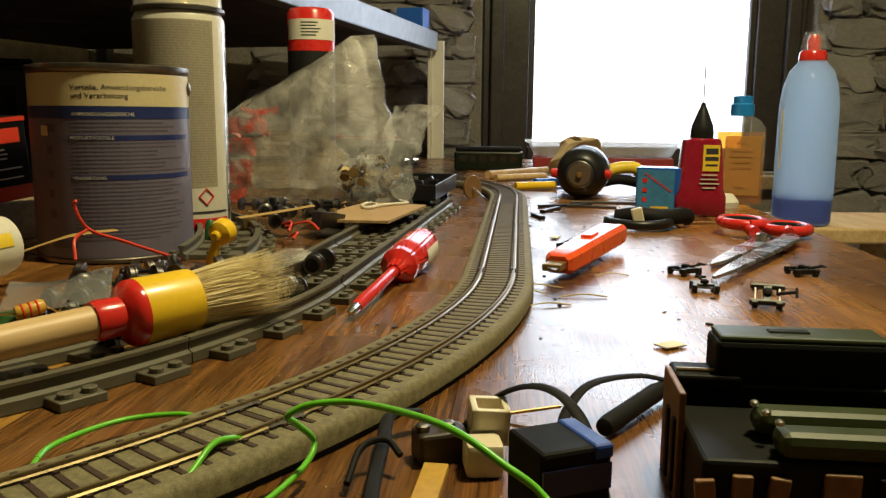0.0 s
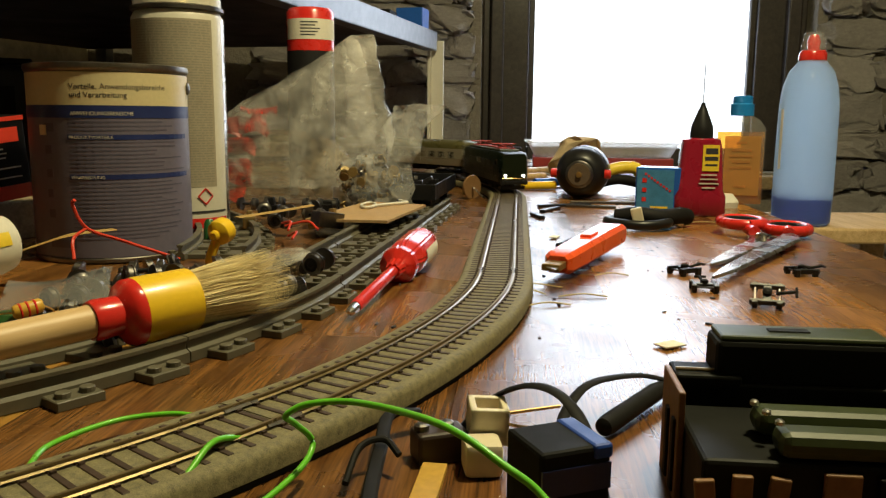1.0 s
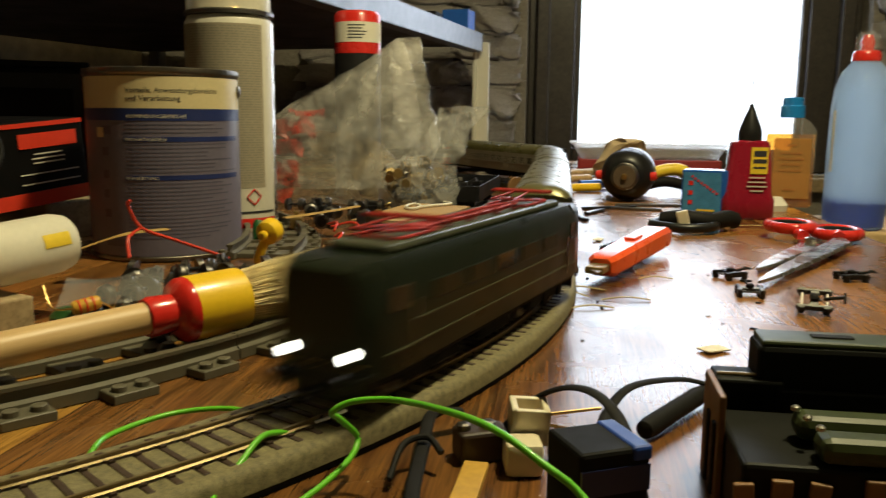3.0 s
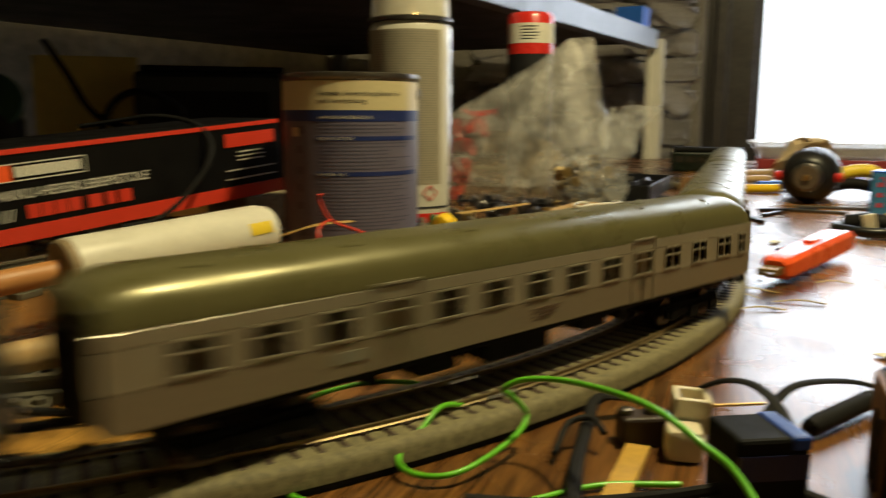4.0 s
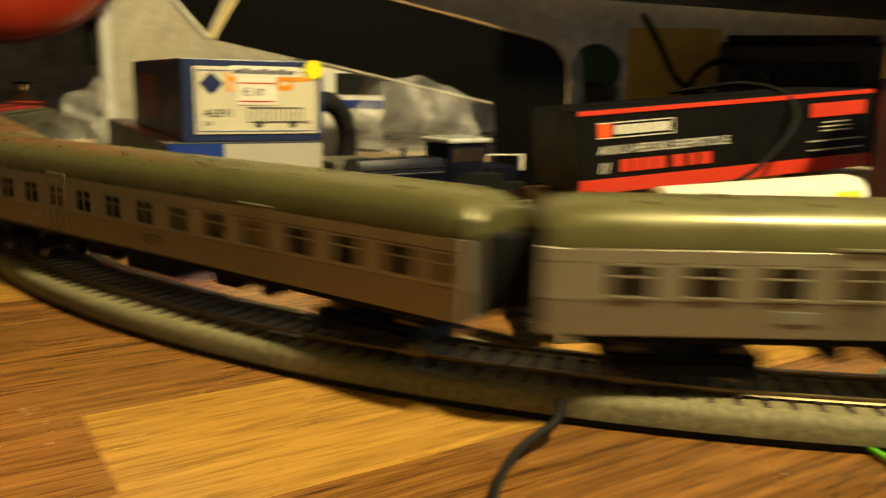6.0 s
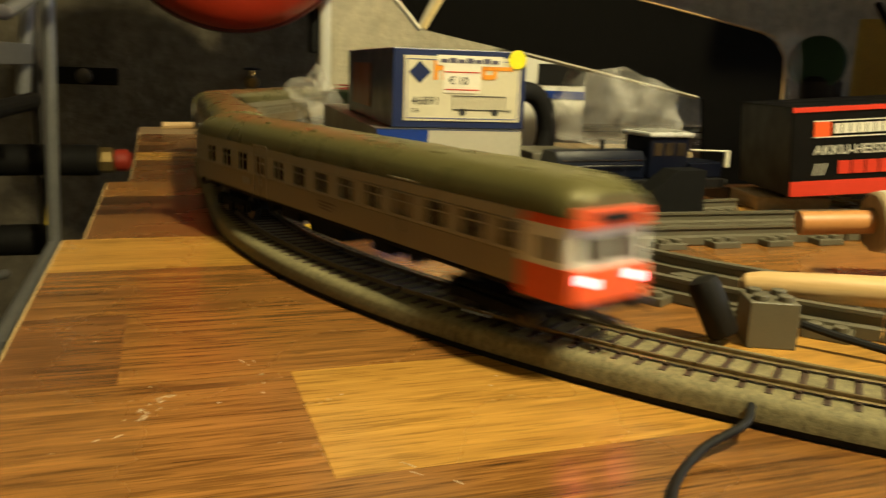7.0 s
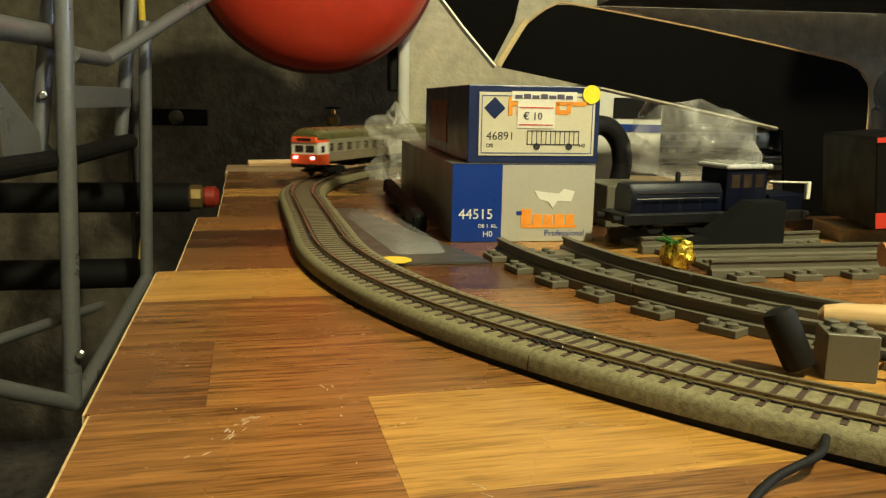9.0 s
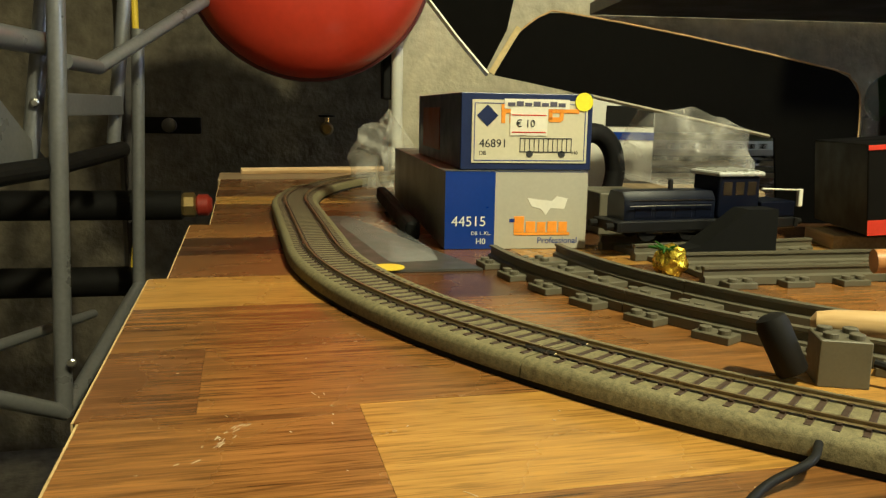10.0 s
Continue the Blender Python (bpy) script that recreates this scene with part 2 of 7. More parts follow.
def thing(name, m, label, category, group=""):
    o = new(name)
    o.matrix_world = m
    return tagged(o, label, category, group)


def solo(name, bm, material, m, label, category, group="", kind="", smooth=False):
    o = part(name, bm, material, None, "", smooth)
    o.matrix_world = m
    return tagged(o, label, category, group, kind)


def box(sx, sy, sz, at=(0, 0, 0), bevel=0.0, m=None, bm=None, seg=2):
    """A box with its bottom at at[2]."""
    t = bmesh.new()
    bmesh.ops.create_cube(t, size=1)
    bmesh.ops.scale(t, vec=(sx, sy, sz), verts=t.verts)
    if bevel:
        bmesh.ops.bevel(t, geom=t.edges[:], offset=bevel, segments=seg, affect="EDGES", profile=0.5)
    bmesh.ops.translate(t, vec=(at[0], at[1], at[2] + sz / 2), verts=t.verts)
    return merge(t, m, bm)


def merge(t, m=None, bm=None):
    if m is not None:
        bmesh.ops.transform(t, matrix=m, verts=t.verts)
    if bm is None:
        return t
    me = bpy.data.meshes.new("tmp")
    t.to_mesh(me)
    t.free()
    bm.from_mesh(me)
    bpy.data.meshes.remove(me)
    return bm


def lathe(profile, seg=32, m=None, bm=None, caps=True):
    """Turned body: (radius, z) pairs from the bottom up."""
    t = bmesh.new()
    rings = []
    for r, z in profile:
        rings.append([t.verts.new((max(r, 1e-5) * math.cos(a * math.tau / seg), max(r, 1e-5) * math.sin(a * math.tau / seg), z)) for a in range(seg)])
    for a, b in zip(rings, rings[1:]):
        for i in range(seg):
            t.faces.new((a[i], a[(i + 1) % seg], b[(i + 1) % seg], b[i]))
    if caps:
        t.faces.new(rings[0][::-1])
        t.faces.new(rings[-1])
    return merge(t, m, bm)


def tube(points, r, seg=8, bm=None, smooth_steps=5, flat=1.0):
    """A round (or flattened) strand through the points, rounded between them."""
    pts = [Vector(p) for p in points]
    if smooth_steps > 1 and len(pts) > 2:
        out = []
        ext = [pts[0] * 2 - pts[1], *pts, pts[-1] * 2 - pts[-2]]
        for i in range(1, len(ext) - 2):
            p0, p1, p2, p3 = ext[i - 1:i + 3]
            for k in range(smooth_steps):
                u = k / smooth_steps
                out.append(0.5 * ((2 * p1) + (p2 - p0) * u + (2 * p0 - 5 * p1 + 4 * p2 - p3) * u * u + (3 * p1 - p0 - 3 * p2 + p3) * u ** 3))
        pts = [*out, pts[-1]]
    t = bmesh.new()
    rings = []
    up = Vector((0, 0, 1))
    for i, p in enumerate(pts):
        d = (pts[min(i + 1, len(pts) - 1)] - pts[max(i - 1, 0)]).normalized()
        side = d.cross(up)
        if side.length < 1e-3:
            side = Vector((1, 0, 0))
        side.normalize()
        nrm = side.cross(d).normalized()
        rings.append([t.verts.new(p + side * (r * math.cos(a * math.tau / seg)) + nrm * (r * flat * math.sin(a * math.tau / seg))) for a in range(seg)])
    for a, b in zip(rings, rings[1:]):
        for i in range(seg):
            t.faces.new((a[i], a[(i + 1) % seg], b[(i + 1) % seg], b[i]))
    t.faces.new(rings[0][::-1])
    t.faces.new(rings[-1])
    bmesh.ops.recalc_face_normals(t, faces=t.faces)
    return merge(t, None, bm)


def rod(a, b, r, seg=10, bm=None, r2=None):
    a, b = Vector(a), Vector(b)
    q = (b - a).to_track_quat("Z", "Y").to_matrix().to_4x4()
    return lathe([(r, 0), (r if r2 is None else r2, (b - a).length)], seg, Matrix.Translation(a) @ q, bm)


def prism(outline, depth, m=None, bm=None, bevel=0.0):
    """An outline in x, z given depth along +y."""
    t = bmesh.new()
    f = t.faces.new([t.verts.new((x, 0, z)) for x, z in outline])
    g = bmesh.ops.extrude_face_region(t, geom=[f])
    bmesh.ops.translate(t, vec=(0, depth, 0), verts=[v for v in g["geom"] if isinstance(v, bmesh.types.BMVert)])
    bmesh.ops.recalc_face_normals(t, faces=t.faces)
    if bevel:
        bmesh.ops.bevel(t, geom=t.edges[:], offset=bevel, segments=2, affect="EDGES")
    return merge(t, m, bm)


def loft(sections, m=None, bm=None):
    """A skin over closed sections with equal numbers of points."""
    t = bmesh.new()
    rings = [[t.verts.new(p) for p in s] for s in sections]
    n = len(rings[0])
    for a, b in zip(rings, rings[1:]):
        for i in range(n):
            t.faces.new((a[i], a[(i + 1) % n], b[(i + 1) % n], b[i]))
    t.faces.new(rings[0][::-1])
    t.faces.new(rings[-1])
    bmesh.ops.recalc_face_normals(t, faces=t.faces)
    return merge(t, m, bm)


def text_part(name, body, size, m, material, parent, depth=0.0002, align="LEFT"):
    c = bpy.data.curves.new(name, "FONT")
    c.body, c.size, c.extrude, c.align_x, c.resolution_u = body, size, depth, align, 3
    tmp = bpy.data.objects.new("tmp", c)
    me = bpy.data.meshes.new_from_object(tmp)
    bpy.data.objects.remove(tmp)
    me.materials.append(M[material])
    o = new(name, me)
    o.parent = parent
    o.matrix_basis = m
    return o


def crumple(bm, amount, scale, seed=0):
    for v in bm.verts:
        p = v.co * scale + Vector((seed * 3.1, seed * 1.7, seed))
        v.co += Vector((noise.noise(p), noise.noise(p + Vector((9, 0, 0))), noise.noise(p + Vector((0, 9, 0))))) * amount
    return bm


# ---------------------------------------------------------------- the track's line
CENTRE, RADIUS = Vector((-0.407, 0.4685)), 0.4385
LONG, SHORT = 0.42, 0.205
RAIL_TOP = 0.0105
QUARTER = RADIUS * math.pi / 2
LOOP = 4 * QUARTER + 2 * LONG + 2 * SHORT


def on_track(s):
    """Place and heading (degrees) on the track's middle line; 0 is where the near bend begins, in the train's direction."""
    s = s % LOOP
    c = CENTRE.copy()
    a = radians(TURN)
    for k in range(4):
        u, v = Vector((math.cos(a), math.sin(a))), Vector((-math.sin(a), math.cos(a)))
        if s < QUARTER:
            th = s / RADIUS
            d = -math.sin(th) * u - math.cos(th) * v
            return c + RADIUS * (math.cos(th) * u - math.sin(th) * v), math.degrees(math.atan2(d.y, d.x))
        s -= QUARTER
        side = SHORT if k % 2 == 0 else LONG
        if s < side:
            return c - RADIUS * v - u * s, math.degrees(math.atan2(-u.y, -u.x))
        s -= side
        c = c - u * side
        a -= math.pi / 2
    return c + RADIUS * Vector((math.cos(a), math.sin(a))), 0.0

# ---------------------------------------------------------------- the room
def wall(name, a, b, z0, z1, thick, material, label, holes=()):
    """A wall from a to b on the plan; thickness to the left of that way. holes: (from, to, z0, z1) along it."""
    a, b = Vector(a), Vector(b)
    n = (b - a).length
    ang = math.atan2(b.y - a.y, b.x - a.x)
    bm = bmesh.new()
    xs = [0]
    for h0, h1, hz0, hz1 in holes:
        box(h0 - xs[-1], thick, z1 - z0, ((h0 + xs[-1]) / 2, thick / 2, z0), bm=bm)
        if hz0 > z0:
            box(h1 - h0, thick, hz0 - z0, ((h0 + h1) / 2, thick / 2, z0), bm=bm)
        if hz1 < z1:
            box(h1 - h0, thick, z1 - hz1, ((h0 + h1) / 2, thick / 2, hz1), bm=bm)
        xs.append(h1)
    box(n - xs[-1], thick, z1 - z0, ((n + xs[-1]) / 2, thick / 2, z0), bm=bm)
    o = part(name, bm, material)
    o.matrix_world = Matrix.Translation((a.x, a.y, 0)) @ pose(0, 0, 0, 0, 0, math.degrees(ang))
    return tagged(o, label, "wall", kind="structure")


def tf(u, v):
    p = TF @ Vector((u, v, 0))
    return (p.x, p.y)


FLOOR, CEIL = -0.75, 1.6
NORTH = 1.90
wall("wall_north", tf(1.35, NORTH), tf(-1.3, NORTH), FLOOR, CEIL, -0.28, "mortar", "rough dark rubble wall round the cellar window", [(1.35 - 0.64, 1.35 + 0.09, -0.03, 1.25)])
wall("wall_east", tf(1.35, -2.0), tf(1.35, NORTH + 0.3), FLOOR, CEIL, -0.2, "mortar", "rough dark cellar wall")
wall("wall_south", tf(-2.2, -2.0), tf(1.35, -2.0), FLOOR, CEIL, -0.2, "concrete", "plain grey cellar wall")
wall("wall_west", tf(-2.05, NORTH + 0.3), tf(-2.05, -2.0), FLOOR, CEIL, -0.2, "concrete", "stained grey concrete wall behind the pipes")
wall("wall_shelf_side", (-1.265, 0.30), (-0.83, 2.03), FLOOR, CEIL, 0.2, "plaster", "pale dirty plaster wall behind the shelving")
solo("floor", box(3.8, 4.6, 0.1, (-0.4, 0.1, FLOOR - 0.1)), "concrete", TF, "grey concrete cellar floor", "floor", kind="structure")
solo("ceiling", box(3.8, 4.6, 0.1, (-0.4, 0.1, CEIL)), "concrete", TF, "grey cellar ceiling", "ceiling", kind="structure")
solo("backdrop", box(2.4, 0.02, 2.2, (0.3, 2.75, -0.5)), "outside", TF, "overcast white daylight outside the window", "backdrop", kind="structure")


def window():
    w = thing("window_1", TF @ pose(0.275, NORTH + 0.10, -0.03), "dark wooden cellar window with one large bright pane", "window")
    tagged(w, kind="structure")
    W, H, fw = 0.73, 1.28, 0.108
    bm = box(fw, 0.07, H, (-W / 2 + fw / 2, 0, 0), 0.004)
    box(fw, 0.07, H, (W / 2 - fw / 2, 0, 0), 0.004, bm=bm)
    box(W - 2 * fw, 0.07, 0.05, (0, 0, 0), 0.004, bm=bm)
    box(W - 2 * fw, 0.07, 0.1, (0, 0, H - 0.1), 0.004, bm=bm)
    for sx in (-1, 1):
        box(0.03, 0.03, H - 0.02, (sx * (W / 2 - 0.035), -0.05, 0.01), 0.004, bm=bm)
        box(0.014, 0.02, H - 0.16, (sx * (W / 2 - fw - 0.006), -0.012, 0.05), 0.003, bm=bm)
    part("window_frame", bm, "dark_wood", w)
    o = part("pane", box(W - 2 * fw + 0.01, 0.004, H - 0.15, (0, 0.01, 0.045)), "clear_plastic", w)
    o.visible_shadow = False
    part("window_sill", box(0.78, 0.14, 0.03, (0, -0.07, -0.035), 0.004), "dirty_wood", w)


window()


# ---------------------------------------------------------------- the bench
def bench():
    b = thing("workbench", TF, "workbench topped with walnut strip laminate, scratched and glossy", "workbench")
    part("slab", box(1.20, 1.83, 0.022, (-0.37, 0.855, -0.033)), "laminate_edge", b)
    for x in (-1.0, 0.14):
        for y in (0.0, 1.6):
            part("leg", box(0.06, 0.06, 0.717, (x, y, FLOOR), 0.003), "dirty_wood", b)
    tones = ("laminate_dark", "laminate_mid", "laminate_light")
    k = 0
    u = -0.984
    fronts = [-0.076, -0.075, -0.089, -0.098, -0.0965, -0.0965, -0.0965, -0.0965]
    rnd = random.Random(4)
    for i in range(7):
        right = min(u + 0.193, 0.24)
        if i == 6:
            right = 0.24
        sw = 0.193 / 3
        j = 0
        x = u
        while x < right - 0.001:
            x1 = min(x + sw, right)
            v = fronts[i]
            first = True
            while v < 1.78:
                n = rnd.uniform(0.22, 0.46)
                tone = rnd.choice((0, 1, 1, 1, 2)) if i < 3 else rnd.choice((0, 1, 1, 1))
                if i == 4 and j == 0:      # the broad light strip near the bend
                    if first:
                        n, tone = 0.0765, 1
                    elif v < 0.0:
                        n, tone = 0.40, 2
                elif i == 4 and first:
                    n, tone = 0.42, 1
                elif i == 3 and j == 0 and first:
                    n, tone = 0.115, 2
                elif i == 3 and j == 1:
                    tone = 1
                    if first:
                        n = 0.30
                elif i == 3 and j == 2:
                    n, tone = (0.032, 0) if first else (0.42, 1)
                elif i == 2 and j == 2 and first:
                    n, tone = 0.2, 0
                v1 = min(v + n, 1.78)
                gap_l = 0.0003 if j == 0 else 0.00004
                bm = box(x1 - x - gap_l - 0.00004, v1 - v - 0.0001, 0.0105, (0, 0, -0.0105))
                o = part("plank", bm, tones[tone], b)
                o.location = ((x + x1) / 2 + gap_l / 2, (v + v1) / 2, 0)
                v = v1
                first = False
            x = x1
            j += 1
        part("edge_band", box(min(0.193, 0.24 - u) - 0.0006, 0.0007, 0.0100, (u + min(0.193, 0.24 - u) / 2, fronts[i] - 0.0005, -0.0104)), "edge_pale", b, "pale worn edge band")
        u += 0.193
    # chipped far-left end of the top
    part("end_strip", box(0.105, 0.42, 0.03, (-1.036, 0.13, -0.03), 0.002), "laminate_dull", b, "dull scuffed end strip")


M["edge_pale"] = mat("edge_pale", (0.50, 0.36, 0.17), 0.6, vary=0.35, scale=120)
M["laminate_dark"] = wood_mat("laminate_dark", (0.018, 0.007, 0.003), (0.19, 0.080, 0.022), rough=0.25, stretch=(150, 6, 150), each=0.35, spread=0.55, pores=0.38)
M["laminate_mid"] = wood_mat("laminate_mid", (0.045, 0.017, 0.005), (0.31, 0.138, 0.032), rough=0.25, stretch=(150, 6, 150), each=0.40, spread=0.60, pores=0.38)
M["laminate_light"] = wood_mat("laminate_light", (0.20, 0.092, 0.017), (0.50, 0.265, 0.050), rough=0.25, stretch=(130, 7, 130), each=0.25, spread=0.8, pores=0.3)
M["laminate_dull"] = wood_mat("laminate_dull", (0.20, 0.13, 0.07), (0.40, 0.29, 0.17), rough=0.45, stretch=(90, 5, 90), each=0.3)
bench()


def bench_wear():
    """Pale scuffs and dust that lie on the laminate."""
    rw = random.Random(77)
    bm = bmesh.new()
    for u, v, n, sp, ang in ((-0.190, -0.060, 18, 0.0055, 150), (-0.214, -0.030, 6, 0.008, 10), (-0.165, 0.115, 26, 0.022, 20), (-0.12, 0.02, 16, 0.03, 40)):
        for _ in range(n):
            d = rw.gauss(0, sp)
            x, y = u + d * math.cos(radians(ang)) + rw.gauss(0, 0.0014), v + d * math.sin(radians(ang)) + rw.gauss(0, 0.0014)
            box(rw.uniform(0.0006, 0.0032), rw.uniform(0.00015, 0.0004), 0.00008, m=TF @ pose(x, y, 0, 0, 0, ang + rw.uniform(-20, 20)), bm=bm)
    for _ in range(420):
        x, y = rw.uniform(-0.95, 0.22), rw.uniform(-0.09, 0.62)
        box(rw.uniform(0.0003, 0.0011), rw.uniform(0.0002, 0.0004), 0.0001, m=TF @ pose(x, y, 0, 0, 0, rw.uniform(0, 180)), bm=bm)
    solo("dust_flecks", bm, "dust", Matrix.Identity(4), "pale scuffs and dust flecks on the bench top", "dust", kind="stuff")


M["dust"] = mat("dust", (0.42, 0.32, 0.20), 0.8, vary=0.2)
bench_wear()


# ---------------------------------------------------------------- the railway track
def sweep(profile, s0, s1, step, bm=None, closed_profile=True):
    """A profile of (offset outwards, z) swept along the track's line."""
    n = max(2, int(round((s1 - s0) / step)))
    secs = []
    for i in range(n + 1):
        p, h = on_track(s0 + (s1 - s0) * i / n)
        left = Vector((-math.sin(radians(h)), math.cos(radians(h))))
        secs.append([(p.x + left.x * o, p.y + left.y * o, z) for o, z in profile])
    return loft(secs, None, bm)


def rail_track():
    t = thing("railway_track", Matrix.Identity(4), "model railway track on a moulded grey-brown ballast bed", "track")
    # the bed lies in pieces with open joints
    cuts = [-0.42 - QUARTER - SHORT - QUARTER, -0.42 - QUARTER - SHORT, -0.42 - QUARTER, -0.42 - QUARTER / 2, -0.42, -0.21, 0.0]
    cuts += [QUARTER / 3, QUARTER * 2 / 3, QUARTER, QUARTER + SHORT, 2 * QUARTER + SHORT - QUARTER / 2, 2 * QUARTER + SHORT, 2 * QUARTER + SHORT + 0.21, 2 * QUARTER + SHORT + 0.42]
    cuts.append(cuts[0] + LOOP)
    prof = [(-0.0195, 0.0022), (0.0195, 0.0022), (0.0192, 0.0060), (0.0186, 0.0072), (0.0175, 0.0081), (0.0160, 0.0084), (-0.0160, 0.0084), (-0.0175, 0.0081), (-0.0186, 0.0072), (-0.0192, 0.0060)]
    for a, b in zip(cuts, cuts[1:]):
        bed = sweep(prof, a + 0.0003, b - 0.0003, 0.012)
        part("bed", bed, "ballast", t, smooth=True)
        part("underlay", sweep([(-0.0188, 0.0), (0.0188, 0.0), (0.0188, 0.0022), (-0.0188, 0.0022)], a, b, 0.02), "underlay", t)
        for side in (-1, 1):
            o = side * 0.00865
            w = part("rail", sweep([(o - 0.0011, 0.0092), (o + 0.0011, 0.0092), (o + 0.0004, 0.0096), (o + 0.0004, 0.0100), (o + 0.00055, 0.0101), (o + 0.0005, 0.0105), (o - 0.0005, 0.0105), (o - 0.00055, 0.0101), (o - 0.0004, 0.0100), (o - 0.0004, 0.0096)], a + 0.0002, b - 0.0002, 0.012), "rail", t)
            joint = part("rail_joiner", sweep([(o - 0.0014, 0.0092), (o + 0.0014, 0.0092), (o + 0.0010, 0.0099), (o - 0.0010, 0.0099)], b - 0.006, b + 0.006, 0.004), "steel", t)
    sl = box(0.0019, 0.0296, 0.0010, (0, 0, 0), 0.0002, seg=1)
    chairs = bmesh.new()
    for o in (-0.0107, -0.0066, 0.0066, 0.0107):
        box(0.0014, 0.0010, 0.0007, (0, o, 0.0009), bm=chairs)
    merge(chairs, None, sl)
    first = part("sleeper", sl, "sleeper", t)
    pitch = 0.0066
    n = int(LOOP / pitch)
    rest = bmesh.new()
    used = False
    for i in range(n):
        s = cuts[0] + i * LOOP / n
        p, h = on_track(s)
        m = pose(p.x, p.y, 0.0077, 0, 0, h)
        if -0.35 < s < 1.30:
            if not used:
                first.matrix_basis = m
                used = True
            else:
                share("sleeper", first.data, t, m)
        else:
            box(0.0019, 0.0296, 0.0010, m=m, bm=rest)
    tagged(part("far_sleepers", rest, "sleeper", t), kind="stuff")


rail_track()


# ---------------------------------------------------------------- the train
M["silver"] = mat("silver", (0.36, 0.325, 0.235), 0.38, metal=0.35, vary=0.08, scale=90)
M["silver_low"] = mat("silver_low", (0.25, 0.205, 0.135), 0.45, metal=0.2, vary=0.15, scale=700)
M["roof_grey"] = mat("roof_grey", (0.125, 0.113, 0.042), 0.30, metal=0.3, vary=0.08, scale=60)
M["glass_dark"] = mat("glass_dark", (0.03, 0.022, 0.015), 0.08, vary=0.3, scale=40)
M["loco_green"] = mat("loco_green", (0.0040, 0.0085, 0.0026), 0.33, vary=0.12)
M["loco_trim"] = mat("loco_trim", (0.06, 0.065, 0.035), 0.4, vary=0.3, scale=200)
M["loco_roof"] = mat("loco_roof", (0.05, 0.055, 0.03), 0.4, vary=0.15)
M["panto_red"] = mat("panto_red", (0.32, 0.018, 0.012), 0.45, vary=0.3)
M["front_red"] = mat("front_red", (0.75, 0.10, 0.02), 0.35)
M["lamp_white"] = mat("lamp_white", (1, 1, 0.9), 0.3, glow=(1.0, 0.93, 0.75), glow_power=9)
M["lamp_red"] = mat("lamp_red", (1, 0.1, 0.08), 0.3, glow=(1.0, 0.16, 0.14), glow_power=9)
M["tin_line_brown"] = mat("tin_line_brown", (0.12, 0.08, 0.05), 0.5)
# coach ends darker than the silver sides: their shade is put into the colour
M["end_shaded"] = mat("end_shaded", (0.045, 0.040, 0.030), 0.5, vary=0.2)
M["stripe"] = mat("stripe", (0.24, 0.23, 0.175), 0.4)


def roof_section(x, w, z0, h, k=1.0):
    """Half-round roof cross-section at x."""
    n = 10
    out = []
    for i in range(n + 1):
        a = math.pi * i / n
        out.append((x, -w / 2 * math.copysign(abs(math.cos(a)) ** 0.75, math.cos(a)), z0 + h * k * math.sin(a) ** 0.8))
    return out


def bogie(parent, x, wheel_r=0.0052, base=0.029):
    b = part("bogie", box(base + 0.012, 0.024, 0.004, (x, 0, 0.0045), 0.0006), "black_dull", parent)
    for sy in (-1, 1):
        bm = box(base + 0.009, 0.0018, 0.0035, (x, sy * 0.0125, 0.0035), 0.0004)
        for dx in (-base / 2, base / 2):
            box(0.005, 0.0026, 0.004, (x + dx, sy * 0.0128, 0.003), 0.0004, bm=bm)
        box(0.006, 0.0026, 0.005, (x, sy * 0.0128, 0.002), 0.0006, bm=bm)
        part("side_frame", bm, "black_dull", b)
    for dx in (-base / 2, base / 2):
        bm = rod((x + dx, -0.0105, wheel_r), (x + dx, 0.0105, wheel_r), 0.001)
        for sy in (-1, 1):
            rod((x + dx, sy * 0.0072, wheel_r), (x + dx, sy * 0.0096, wheel_r), wheel_r, 20, bm)
            rod((x + dx, sy * 0.0068, wheel_r), (x + dx, sy * 0.0074, wheel_r), wheel_r + 0.0008, 20, bm)
        part("wheelset", bm, "steel_dark", b, smooth=True)


COACH = 0.273


def lattice(xs, zs, y0, y1):
    """One frame with glazing bars: bars lie between each even line and the next."""
    bm = bmesh.new()
    vs = [[bm.verts.new((a, y0, b)) for b in zs] for a in xs]
    faces = []
    for i in range(len(xs) - 1):
        for j in range(len(zs) - 1):
            if i % 2 == 0 or j % 2 == 0:
                faces.append(bm.faces.new((vs[i][j], vs[i + 1][j], vs[i + 1][j + 1], vs[i][j + 1])))
    out = bmesh.ops.extrude_face_region(bm, geom=faces)["geom"]
    for v in out:
        if isinstance(v, bmesh.types.BMVert):
            v.co.y = y1
    bmesh.ops.recalc_face_normals(bm, faces=bm.faces[:])
    return bm


